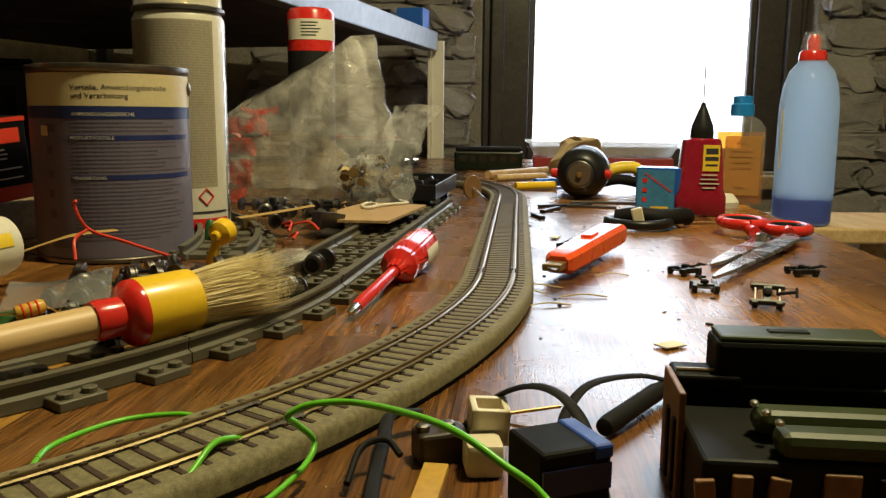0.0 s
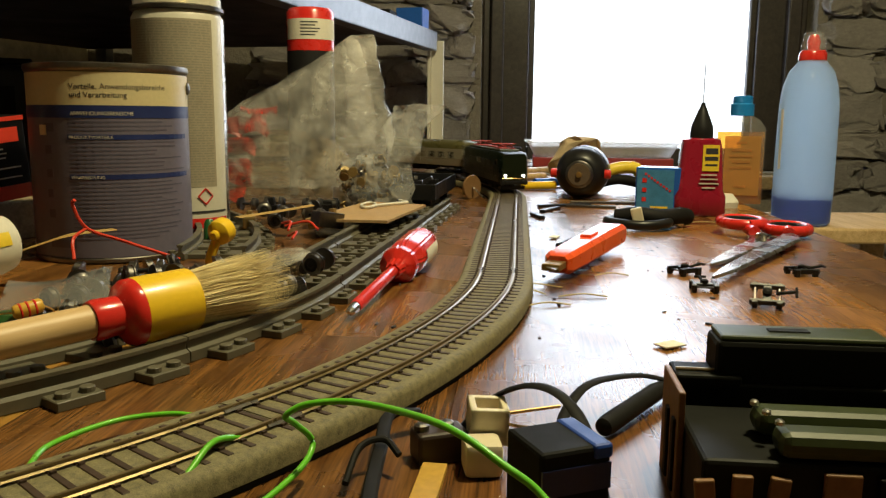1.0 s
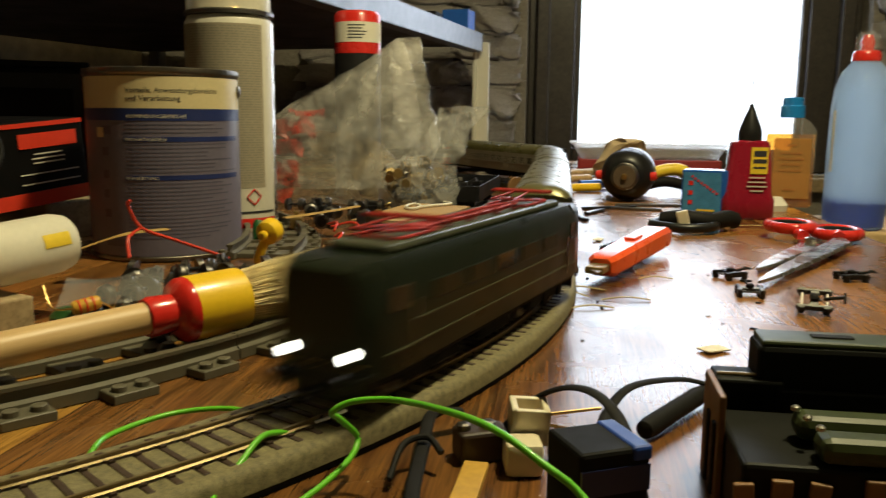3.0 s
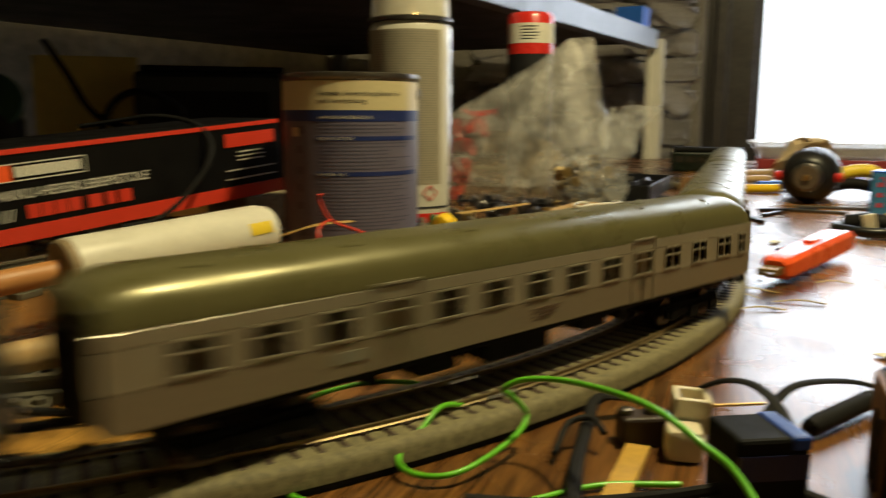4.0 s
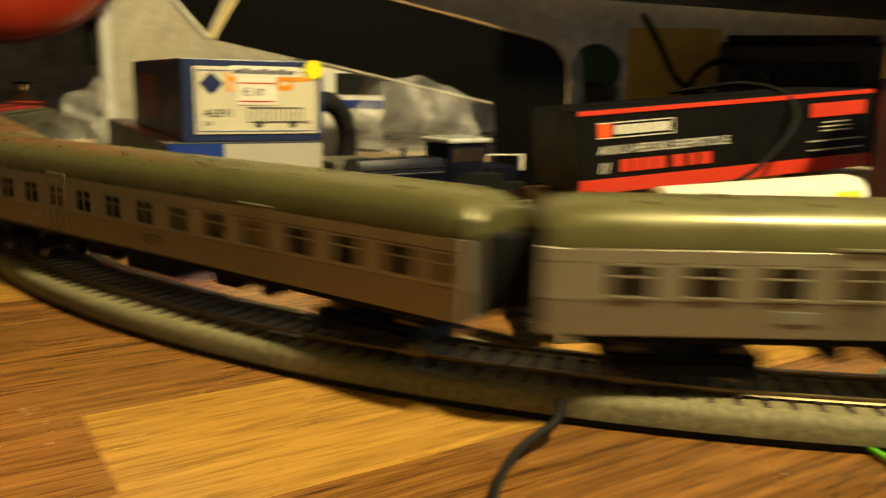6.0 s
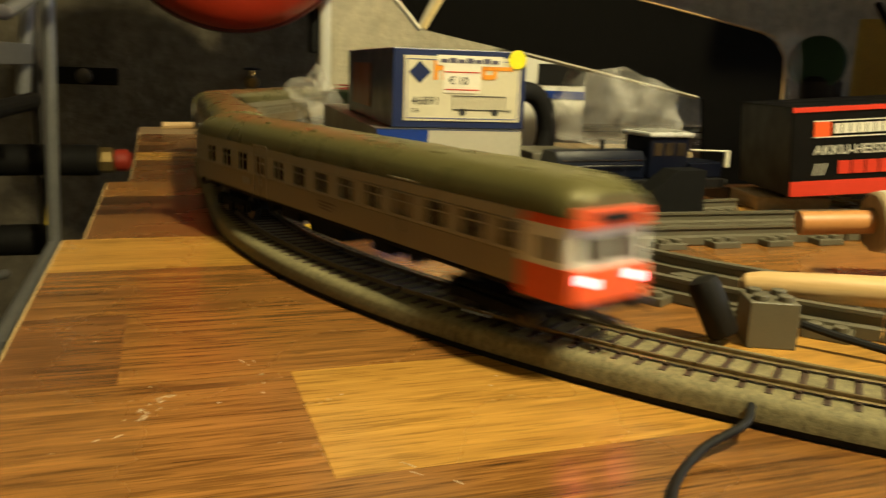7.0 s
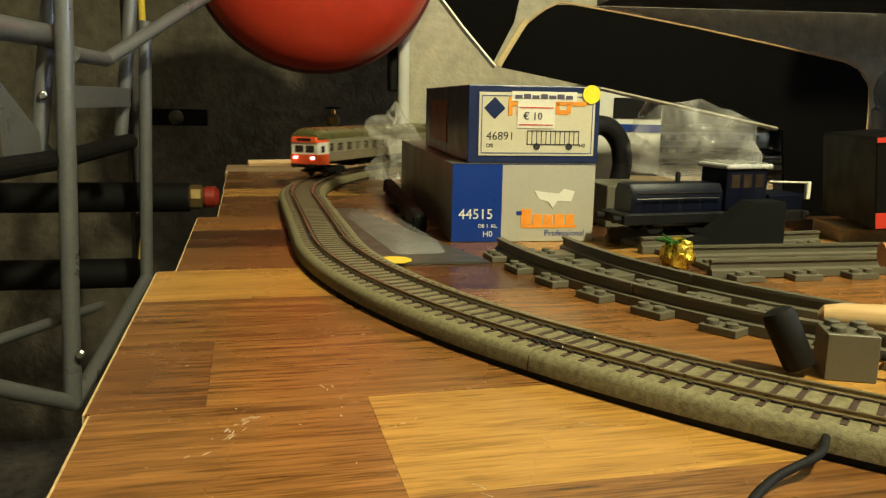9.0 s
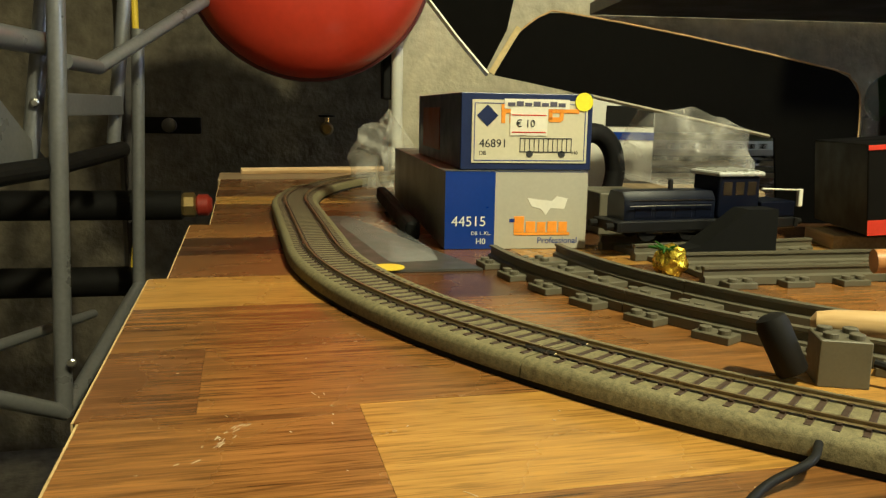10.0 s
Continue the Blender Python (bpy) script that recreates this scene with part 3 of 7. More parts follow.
def coach(cab=False):
    """A four-axle coach running towards +x; with cab, its rear end is a driving cab."""
    label = "silver commuter coach model with driving cab and red tail lamps" if cab else "silver commuter coach model with grey rounded roof"
    c = thing("passenger_coach", Matrix.Identity(4), label, "train", "coaches of the train")
    L, W, z0, zw0, zw1, z1 = COACH, 0.0325, 0.0150, 0.0248, 0.0334, 0.0372
    slot = 0.0191
    kinds = {}
    for i in range(-7, 7):
        kinds[i] = "door" if abs(i) == 3 else ("small" if abs(i) == 7 else "win")
    x_min = -L / 2 + (0.018 if cab else 0)
    for sy in (-1, 1):
        y = sy * (W / 2 - 0.0008)
        low = box(L - (x_min + L / 2), 0.0016, zw0 - z0 - 0.0006, ((L / 2 + x_min) / 2, y, z0), 0.0003, seg=1)
        part("lower_panel", low, "silver_low", c)
        up = box(L - (x_min + L / 2), 0.0016, z1 - zw1, ((L / 2 + x_min) / 2, y, zw1), 0.0003, seg=1)
        box(L - (x_min + L / 2), 0.0017, 0.0006, ((L / 2 + x_min) / 2, y, zw0 - 0.0006), bm=up)
        edges = [x_min]
        wins = []
        for i, kind in kinds.items():
            x = i * slot if i > -7 else -0.1288
            if cab and i == -7:
                continue
            half = 0.0030 if kind == "small" else 0.0055
            edges += [x - half, x + half]
            wins.append((x, half, kind))
        edges.append(L / 2)
        for k in range(0, len(edges), 2):
            if edges[k + 1] > edges[k]:
                box(edges[k + 1] - edges[k], 0.0016, zw1 - zw0, ((edges[k] + edges[k + 1]) / 2, y, zw0), bm=up)
        part("window_band", up, "silver", c)
        for x, half, kind in wins:
            yo = sy * (W / 2 + 0.0001)
            xs = (x - half, x - half + 0.0005, x - 0.00015, x + 0.00015, x + half - 0.0005, x + half)
            zs = (zw0, zw0 + 0.0005, zw0 + 0.0052, zw0 + 0.0056, zw1 - 0.0005, zw1)
            f = part("door" if kind == "door" else "window", lattice(xs, zs, yo - 0.0003, yo + 0.0003), "silver", c)
            if kind == "door":
                for dx in (-half - 0.0012, half + 0.0012):
                    part("door_post", box(0.0004, 0.0005, z1 - z0 + 0.001, (x + dx, yo, z0)), "silver", f)
                part("door_joint", box(0.0004, 0.0005, zw0 - z0, (x, yo, z0)), "silver_low", f)
                part("door_header", box(2 * half + 0.003, 0.0007, 0.0006, (x, yo, z1 + 0.0004)), "silver", f)
                for dx in (-0.0012, 0.0012):
                    part("handle", box(0.0004, 0.001, 0.004, (x + dx, yo, zw0 - 0.005)), "silver", f)
            part("pane", box(2 * half, 0.0004, zw1 - zw0, (x, sy * (W / 2 - 0.0012), zw0)), "glass_door" if kind == "door" else "glass_coach", f)
        # number plate bars low on the side
        for k in range(3):
            part("lettering_bar", box(0.012 - 0.002 * k, 0.0003, 0.0006, (-0.004 + 0.0006 * k, sy * (W / 2 + 0.0001), z0 + 0.0062 - 0.0013 * k)), "tin_line_brown", c)
        part("class_plate", box(0.009, 0.0003, 0.003, (0.073, sy * (W / 2 + 0.0001), z0 + 0.004)), "stripe", c)
    # seats and floor seen through the panes
    inner = box(L - 0.03, W - 0.006, 0.001, (0.004, 0, z0 + 0.001))
    for i in range(-6, 7):
        box(0.003, W - 0.012, 0.009, (i * slot + 0.0091, 0, z0 + 0.001), bm=inner)
    part("interior", inner, "seat_tan", c)
    secs = []
    for x, k in ((-L / 2, 0.55), (-L / 2 + 0.002, 0.78), (-L / 2 + 0.006, 0.94), (-L / 2 + 0.012, 1.0), (L / 2 - 0.012, 1.0), (L / 2 - 0.006, 0.94), (L / 2 - 0.002, 0.78), (L / 2, 0.55)):
        secs.append(roof_section(x, W * (1.0 if abs(x) < L / 2 - 0.003 else 0.97), z1, 0.0112, k))
    part("roof", loft(secs), "roof_grey", c, smooth=True)
    for i in range(-5, 6):
        part("roof_vent", lathe([(0.0022, 0), (0.0022, 0.0006), (0.001, 0.0009)], 10, pose(i * 0.022, 0.007 * (1 if i % 2 else -1), z1 + 0.0100)), "roof_grey", c)
    for sx in (1, -1):
        if cab and sx < 0:
            continue
        e = box(0.0012, W - 0.001, z1 - z0 + 0.005, (sx * (L / 2 - 0.0008), 0, z0), 0.0004)
        part("end_wall", e, "end_shaded", c)
        g = box(0.0035, 0.012, 0.021, (sx * (L / 2 + 0.0012), 0, z0 + 0.001), 0.001)
        for sy in (-1, 1):
            box(0.0035, 0.0022, 0.022, (sx * (L / 2 + 0.0012), sy * 0.0065, z0 + 0.001), 0.001, bm=g)
        part("gangway", g, "black_matt", c, "black rubber gangway bellows")
    under = box(L - 0.02, 0.026, 0.0030, (0, 0, z0 - 0.0028), 0.0004)
    part("equipment_box", box(0.030, 0.024, 0.0070, (0.004, 0, z0 - 0.0090), 0.001), "black_dull", c)
    part("equipment_box", box(0.018, 0.022, 0.0055, (0.038, 0, z0 - 0.0078), 0.001), "black_dull", c)
    part("equipment_box", box(0.014, 0.022, 0.0050, (-0.036, 0, z0 - 0.0075), 0.001), "black_dull", c)
    for dx in (-0.055, 0.060):
        part("air_tank", rod((dx, -0.010, z0 - 0.005), (dx, 0.010, z0 - 0.005), 0.0030, 12), "black_dull", c)
    part("underframe", under, "black_dull", c)
    for x in (-0.098, 0.098):
        bogie(c, x)
    for sx in (1, -1):
        bm = box(0.012, 0.003, 0.002, (sx * (L / 2 + 0.001), 0, 0.0065), 0.0005)
        for sy in (-1, 1):
            rod((sx * (L / 2 - 0.003), sy * 0.010, 0.0118), (sx * (L / 2 + 0.004), sy * 0.010, 0.0118), 0.0012, 10, bm)
            lathe([(0.0024, 0), (0.0024, 0.0006), (0.001, 0.001)], 12, pose(sx * (L / 2 + 0.004), sy * 0.010, 0.0118, 0, sx * 90), bm)
        part("coupler", bm, "black_plastic", c)
    if cab:
        x0 = -L / 2
        nose = []
        for x, k in ((x0 + 0.019, 1.0), (x0 + 0.008, 1.0), (x0 + 0.001, 0.97), (x0 - 0.0015, 0.90)):
            w = W / 2 * k
            nose.append([(x, -w, z0 - 0.002), (x, w, z0 - 0.002), (x, w, zw0 - 0.002), (x, -w, zw0 - 0.002)])
        part("cab_lower", loft(nose), "front_red", c, "orange-red lower cab front", smooth=True)
        mid = []
        for x, k in ((x0 + 0.019, 1.0), (x0 + 0.008, 1.0), (x0 + 0.002, 0.97), (x0 - 0.0005, 0.88)):
            w = W / 2 * k
            mid.append([(x, -w, zw0 - 0.002), (x, w, zw0 - 0.002), (x + 0.0006, w, zw1 + 0.001), (x + 0.0006, -w, zw1 + 0.001)])
        band = part("cab_window_band", loft(mid), "white_plastic", c, "white cab window band", smooth=True)
        for sy in (-1, 1):
            part("cab_pane", box(0.0008, 0.0098, 0.0068, (x0 - 0.0006, sy * 0.0060, zw0 - 0.0002), 0.0003, seg=1), "glass_dark", band)
            part("side_pane", box(0.006, 0.0008, 0.0065, (x0 + 0.007, sy * (W / 2), zw0 - 0.0002), 0.0003, seg=1), "glass_dark", band)
        top = []
        for x, k in ((x0 + 0.019, 1.0), (x0 + 0.008, 1.0), (x0 + 0.001, 0.95), (x0 - 0.0018, 0.86)):
            w = W / 2 * k
            top.append([(x, -w, zw1 + 0.001), (x, w, zw1 + 0.001), (x, w * 0.92, zw1 + 0.0062), (x, -w * 0.92, zw1 + 0.0062)])
        part("cab_brow", loft(top), "front_red", c, "orange-red brow with dark destination box", smooth=True)
        part("destination_box", box(0.0012, 0.015, 0.0026, (x0 - 0.0020, 0, zw1 + 0.0024), 0.0004, seg=1), "black_matt", c)
        for sy in (-1, 1):
            bm = box(0.0014, 0.0044, 0.0027, (x0 - 0.0016, sy * 0.0095, zw0 - 0.0066), 0.0006)
            part("tail_lamp", bm, "lamp_red", c, "glowing red tail lamp")
        part("buffer_beam", box(0.003, 0.030, 0.004, (x0, 0, z0 - 0.005), 0.0006), "black_matt", c)
    return c


M["glass_coach"] = mat("glass_coach", (0.05, 0.035, 0.02), 0.08, vary=0.4, scale=300, alpha=0.42)
M["glass_door"] = mat("glass_door", (0.20, 0.15, 0.09), 0.15, vary=0.4, scale=300)
M["seat_tan"] = mat("seat_tan", (0.30, 0.19, 0.06), 0.7, vary=0.2)


def electric_loco():
    c = thing("electric_locomotive", Matrix.Identity(4), "dark green four-axle electric locomotive model with red pantographs and lit lamps", "train")
    L, W = 0.190, 0.0335
    z0, z1 = 0.0100, 0.0385
    secs = []
    for x, kw, kz in ((-L / 2, 0.80, 0.93), (-L / 2 + 0.004, 0.93, 0.99), (-L / 2 + 0.014, 1, 1), (L / 2 - 0.014, 1, 1), (L / 2 - 0.004, 0.93, 0.99), (L / 2, 0.80, 0.93)):
        w, z = W / 2 * kw, z0 + (z1 - z0) * kz
        secs.append([(x, -w, z0), (x, w, z0), (x, w, z0 + 0.013), (x, w * 0.97, z), (x, w * 0.80, z + 0.0035), (x, -w * 0.80, z + 0.0035), (x, -w * 0.97, z), (x, -w, z0 + 0.013)])
    part("body", loft(secs), "loco_green", c, smooth=True)
    part("roof", box(L - 0.040, W * 0.66, 0.0030, (0, 0, z1 + 0.0030), 0.0012), "loco_roof", c)
    det = bmesh.new()
    for i in range(-3, 4):
        box(0.008, 0.008, 0.0015, (i * 0.012, 0, z1 + 0.0058), 0.0004, bm=det)
    for k in (-0.03, 0.03, -0.012, 0.012):
        lathe([(0.0012, 0), (0.0016, 0.001), (0.0010, 0.0016), (0.0016, 0.0024), (0.0008, 0.0034)], 10, pose(k, 0.007, z1 + 0.0058), det)
    tube([(-0.04, 0.007, z1 + 0.0092), (0.0, 0.007, z1 + 0.0094), (0.04, 0.007, z1 + 0.0092)], 0.0004, 6, det)
    part("roof_gear", det, "panto_red", c, "red roof insulators and bus bar")
    for sx in (-1, 1):
        p = bmesh.new()
        xb = sx * 0.052
        for sy in (-1, 1):
            rod((xb - 0.012, sy * 0.008, z1 + 0.0064), (xb + 0.012, sy * 0.008, z1 + 0.0064), 0.0007, 8, p)
            rod((xb - 0.012, sy * 0.008, z1 + 0.0068), (xb + 0.017, sy * 0.005, z1 + 0.0092), 0.0006, 8, p)
            rod((xb + 0.017, sy * 0.005, z1 + 0.0092), (xb - 0.006, sy * 0.003, z1 + 0.0108), 0.0005, 8, p)
        for dx in (-0.012, 0.012):
            rod((xb + dx, -0.008, z1 + 0.0064), (xb + dx, 0.008, z1 + 0.0064), 0.0007, 8, p)
        rod((xb - 0.006, -0.013, z1 + 0.0110), (xb - 0.006, 0.013, z1 + 0.0110), 0.0008, 8, p)
        rod((xb - 0.003, -0.013, z1 + 0.0110), (xb - 0.003, 0.013, z1 + 0.0110), 0.0006, 8, p)
        part("pantograph", p, "panto_red", c, "folded red pantograph")
    for sy in (-1, 1):
        s = bmesh.new()
        box(L - 0.02, 0.0006, 0.0005, (0, sy * (W / 2 + 0.0001), z0 + 0.0060), bm=s)
        box(L - 0.05, 0.0006, 0.0005, (0, sy * (W / 2 + 0.0000), z0 + 0.0128), bm=s)
        part("trim_line", s, "loco_trim", c)
        for i in (-2, -1, 0, 1, 2):
            f = part("grille" if i else "window", box(0.018, 0.0008, 0.0062, (i * 0.024, sy * W / 2 * 0.985, z0 + 0.0165), 0.0004, seg=1), "loco_green" if i else "glass_dark", c)
        for sx in (-1, 1):
            part("cab_window", box(0.0085, 0.0008, 0.0072, (sx * (L / 2 - 0.016), sy * W / 2 * 0.985, z0 + 0.0172), 0.0004, seg=1), "glass_dark", c)
            h = bmesh.new()
            rod((sx * (L / 2 - 0.0245), sy * (W / 2 + 0.0004), z0 + 0.003), (sx * (L / 2 - 0.0245), sy * (W / 2 + 0.0004), z0 + 0.019), 0.0003, 6, h)
            part("handrail", h, "steel", c)
    for sx in (-1, 1):
        for sy in (-1, 1):
            part("windscreen", box(0.0008, 0.0095, 0.0068, (sx * (L / 2 - 0.0008), sy * 0.0060, z0 + 0.0172), 0.0003, seg=1), "glass_dark", c)
            bm = lathe([(0.0015, 0), (0.0015, 0.0012), (0.0010, 0.0016)], 16, pose(sx * (L / 2 - 0.0006), sy * 0.0100, z0 + 0.0072, 0, sx * 90))
            part("headlamp", bm, "lamp_white" if sx > 0 else "stripe", c, "lit round headlamp" if sx > 0 else "", smooth=True)
        bm = lathe([(0.0012, 0), (0.0012, 0.0012), (0.0008, 0.0016)], 16, pose(sx * (L / 2 - 0.0018), 0, z1 + 0.0004, 0, sx * 90))
        part("headlamp", bm, "lamp_white" if sx > 0 else "stripe", c, smooth=True)
        bb = box(0.003, 0.030, 0.0045, (sx * (L / 2 - 0.001), 0, 0.0075), 0.0006)
        for sy in (-1, 1):
            rod((sx * L / 2, sy * 0.0100, 0.0105), (sx * (L / 2 + 0.005), sy * 0.0100, 0.0105), 0.0012, 10, bb)
            lathe([(0.0028, 0), (0.0028, 0.0006), (0.001, 0.001)], 12, pose(sx * (L / 2 + 0.005), sy * 0.0100, 0.0105, 0, sx * 90), bb)
        box(0.010, 0.0035, 0.002, (sx * (L / 2 + 0.002), 0, 0.006), 0.0004, bm=bb)
        box(0.002, 0.026, 0.0042, (sx * (L / 2 - 0.004), 0, 0.0022), 0.0006, bm=bb)
        part("buffer_beam", bb, "black_plastic", c)
        tube_bm = tube([(sx * (L / 2 + 0.0004), -0.0135, z0 + 0.0042), (sx * (L / 2 + 0.0012), 0, z0 + 0.0042), (sx * (L / 2 + 0.0004), 0.0135, z0 + 0.0042)], 0.00035, 6)
        part("handrail", tube_bm, "brass", c)
    part("underframe", box(L - 0.012, 0.028, 0.0040, (0, 0, 0.0068), 0.0006), "black_dull", c)
    part("battery_box", box(0.030, 0.026, 0.006, (0, 0, 0.0022), 0.001), "black_dull", c)
    for x in (-0.052, 0.052):
        bogie(c, x, 0.0068, 0.036)
    return c


LOCO = electric_loco()
COACHES = [coach()]
COACHES.append(copy_thing(COACHES[0], Matrix.Identity(4)))
COACHES.append(coach(cab=True))

# ---------------------------------------------------------------- brick-toy track
def toy_sleeper_mesh():
    bm = box(0.0158, 0.064, 0.0032, (0, 0, 0), 0.0003, seg=1)
    for sy in (-1, 1):
        for dx in (-0.004, 0.004):
            for yy in (0.028, 0.0045):
                lathe([(0.00245, 0.0032), (0.00245, 0.0048), (0.0022, 0.0050)], 12, pose(dx, sy * yy, 0), bm)
    return bm


TOY_MESH = {}


def toy_track(label, places, line):
    """places: poses of the sleepers; line: function of a parameter 0..1 giving place and sideways direction."""
    t = thing("toy_brick_track", Matrix.Identity(4), label, "toy track", "toy brick track pieces")
    for k, m in enumerate(places):
        if "sleeper" not in TOY_MESH:
            o = part("sleeper", toy_sleeper_mesh(), "brick_grey", t)
            o.matrix_basis = m
            TOY_MESH["sleeper"] = o.data
        else:
            share("sleeper", TOY_MESH["sleeper"], t, m)
    for side in (-1, 1):
        secs = []
        for i in range(33):
            p, n = line(i / 32)
            q = p + n * (0.0198 * side)
            prof = [(-0.0028, 0.0004), (0.0028, 0.0004), (0.0028, 0.0042), (0.0010, 0.0052), (0.0010, 0.0080), (0.0019, 0.0086), (0.0019, 0.0098), (-0.0019, 0.0098), (-0.0019, 0.0086), (-0.0010, 0.0080), (-0.0010, 0.0052), (-0.0028, 0.0042)]
            secs.append([(q.x + n.x * o, q.y + n.y * o, z) for o, z in prof])
        part("toy_rail", loft(secs), "brick_grey", t)
    return t


def toy_arc(cx, cy, r, a0, a1, label):
    n = max(2, round(abs(a1 - a0) / 5.625))
    places = []
    for i in range(n):
        a = radians(a0 + (a1 - a0) * (i + 0.5) / n)
        places.append(pose(cx + r * math.cos(a), cy + r * math.sin(a), 0, 0, 0, math.degrees(a) + 90))

    def line(u):
        a = radians(a0 + (a1 - a0) * u)
        d = Vector((math.cos(a), math.sin(a)))
        return Vector((cx, cy)) + d * r, d
    return toy_track(label, places, line)


def toy_straight(p, q, label):
    p, q = Vector(p), Vector(q)
    d = q - p
    n = max(2, round(d.length / 0.032))
    ang = math.degrees(math.atan2(d.y, d.x))
    places = [pose(*(p + d * ((i + 0.5) / n)), 0, 0, 0, ang) for i in range(n)]
    nrm = Vector((-d.y, d.x)).normalized()
    return toy_track(label, places, lambda u: (p + d * u, nrm))


for a in range(4):
    toy_arc(-0.382, 0.457, 0.313, -8 - 22 * a + 0.0, -8 - 22 * (a + 1) + 0.1, "curved dark grey toy brick track with studded sleepers")
toy_straight((-0.0716, 0.4145), (-0.053, 0.540), "straight dark grey toy brick track with studded sleepers")
toy_straight((-0.0528, 0.5415), (-0.034, 0.667), "straight dark grey toy brick track with studded sleepers")
toy_straight((-0.0338, 0.6685), (-0.012, 0.815), "straight dark grey toy brick track with studded sleepers")
toy_arc(-0.455, 0.50, 0.313, 0, 22, "curved dark grey toy brick track branching inside the loop")
toy_arc(-0.455, 0.50, 0.313, 22.3, 44, "curved dark grey toy brick track branching inside the loop")
toy_straight((-0.4185, 0.2085), (-0.416, 0.336), "short straight toy brick track under the blue engine")
toy_straight((-0.3485, 0.2075), (-0.3310, 0.335), "short straight toy brick track lying before the black ramp")
toy_straight((-0.3307, 0.3372), (-0.313, 0.463), "short straight toy brick track among the clutter")


# ---------------------------------------------------------------- tins and cans
def arc_bar(r, a0, a1, z0, z1, bm=None, t=0.0002):
    """A curved strip on a cylinder, angles in degrees."""
    n = max(2, int(abs(a1 - a0) / 6) + 1)
    secs = []
    for i in range(n + 1):
        a = radians(a0 + (a1 - a0) * i / n)
        c, s = math.cos(a), math.sin(a)
        secs.append([(r * c, r * s, z0), ((r + t) * c, (r + t) * s, z0), ((r + t) * c, (r + t) * s, z1), (r * c, r * s, z1)])
    return loft(secs, None, bm)


def curved_text(name, body, size, r, a0, z, material, parent):
    o = text_part(name, body, size, Matrix.Identity(4), material, parent, 0.0001)
    for v in o.data.vertices:
        a = radians(a0) + v.co.x / r
        rr = r + 0.00008 + v.co.z * 0.4
        v.co = (rr * math.cos(a), rr * math.sin(a), z + v.co.y)
    return o


M["tin_metal"] = mat("tin_metal", (0.22, 0.20, 0.17), 0.35, metal=1.0, vary=0.25)
M["tin_label"] = mat("tin_label", (0.145, 0.130, 0.185), 0.4, vary=0.10, scale=40)
M["tin_cream"] = mat("tin_cream", (0.62, 0.53, 0.30), 0.45, vary=0.08)
M["tin_blue"] = mat("tin_blue", (0.018, 0.03, 0.13), 0.4)
M["tin_line"] = mat("tin_line", (0.090, 0.082, 0.125), 0.5)
M["pale_print"] = mat("pale_print", (0.60, 0.56, 0.48), 0.5)


def paint_tin():
    x, y, r = -0.213, 0.532, 0.0478
    t = thing("paint_tin", pose(x, y, 0), "round violet and cream labelled metal paint tin, closed", "tin")
    f = math.degrees(math.atan2(-y, -x))
    part("body", lathe([(r - 0.001, 0), (r + 0.0006, 0.001), (r + 0.0006, 0.003), (r - 0.0006, 0.004), (r - 0.0006, 0.114), (r + 0.0006, 0.115), (r + 0.0012, 0.1165), (r + 0.0008, 0.119), (r - 0.002, 0.1195), (r - 0.003, 0.117), (r - 0.006, 0.1168)], 64), "tin_metal", t, smooth=True)
    part("label", lathe([(r, 0.004), (r, 0.0945)], 64, caps=False), "tin_label", t, smooth=True)
    part("cream_band", lathe([(r, 0.0946), (r, 0.1138)], 64, caps=False), "tin_cream", t, smooth=True)
    part("blue_band", lathe([(r + 0.0002, 0.0872), (r + 0.0002, 0.0945)], 64, caps=False), "tin_blue", t, smooth=True)
    bars = bmesh.new()
    for z in (0.0745, 0.0510):
        arc_bar(r, f - 30, f + 66, z, z + 0.0030, bars)
    part("heading_bar", bars, "tin_blue", t)
    lines = bmesh.new()
    rnd = random.Random(3)
    for k in range(30):
        z = 0.0845 - k * 0.0024
        if abs(z - 0.0757) < 0.003 or abs(z - 0.052) < 0.003:
            continue
        arc_bar(r, f - 29, f + rnd.uniform(30, 62), z, z + 0.0008, lines, 0.00012)
    part("small_print", lines, "tin_line", t)
    for z, w in ((0.079, 9), (0.066, 6), (0.052, 6), (0.040, 5), (0.028, 6), (0.010, 22)):
        part("pictogram", arc_bar(r, f - 50, f - 50 + w, z, z + 0.005, None, 0.00012), "tin_line", t)
    part("price_dot", arc_bar(r + 0.0001, f - 55, f - 48, 0.077, 0.083), "tin_cream", t)
    curved_text("lettering", "Vorteile, Anwendungsbereiche", 0.0046, r, f - 27, 0.1040, "ink", t)
    curved_text("lettering", "und Verarbeitung", 0.0046, r, f - 27, 0.0992, "ink", t)
    curved_text("lettering", "ANWENDUNGSBEREICHE", 0.0031, r + 0.0002, f - 27, 0.0888, "pale_print", t)
    curved_text("lettering", "PRODUKTVORTEILE", 0.0028, r + 0.0002, f - 29, 0.0750, "pale_print", t)
    curved_text("lettering", "VERARBEITUNG", 0.0028, r + 0.0002, f - 29, 0.0514, "pale_print", t)
    part("lug", lathe([(0.004, 0), (0.004, 0.0012), (0.002, 0.002)], 12, pose(r * math.cos(radians(f + 78)), r * math.sin(radians(f + 78)), 0.106, 90, 0, f + 78 + 90)), "tin_metal", t)


paint_tin()

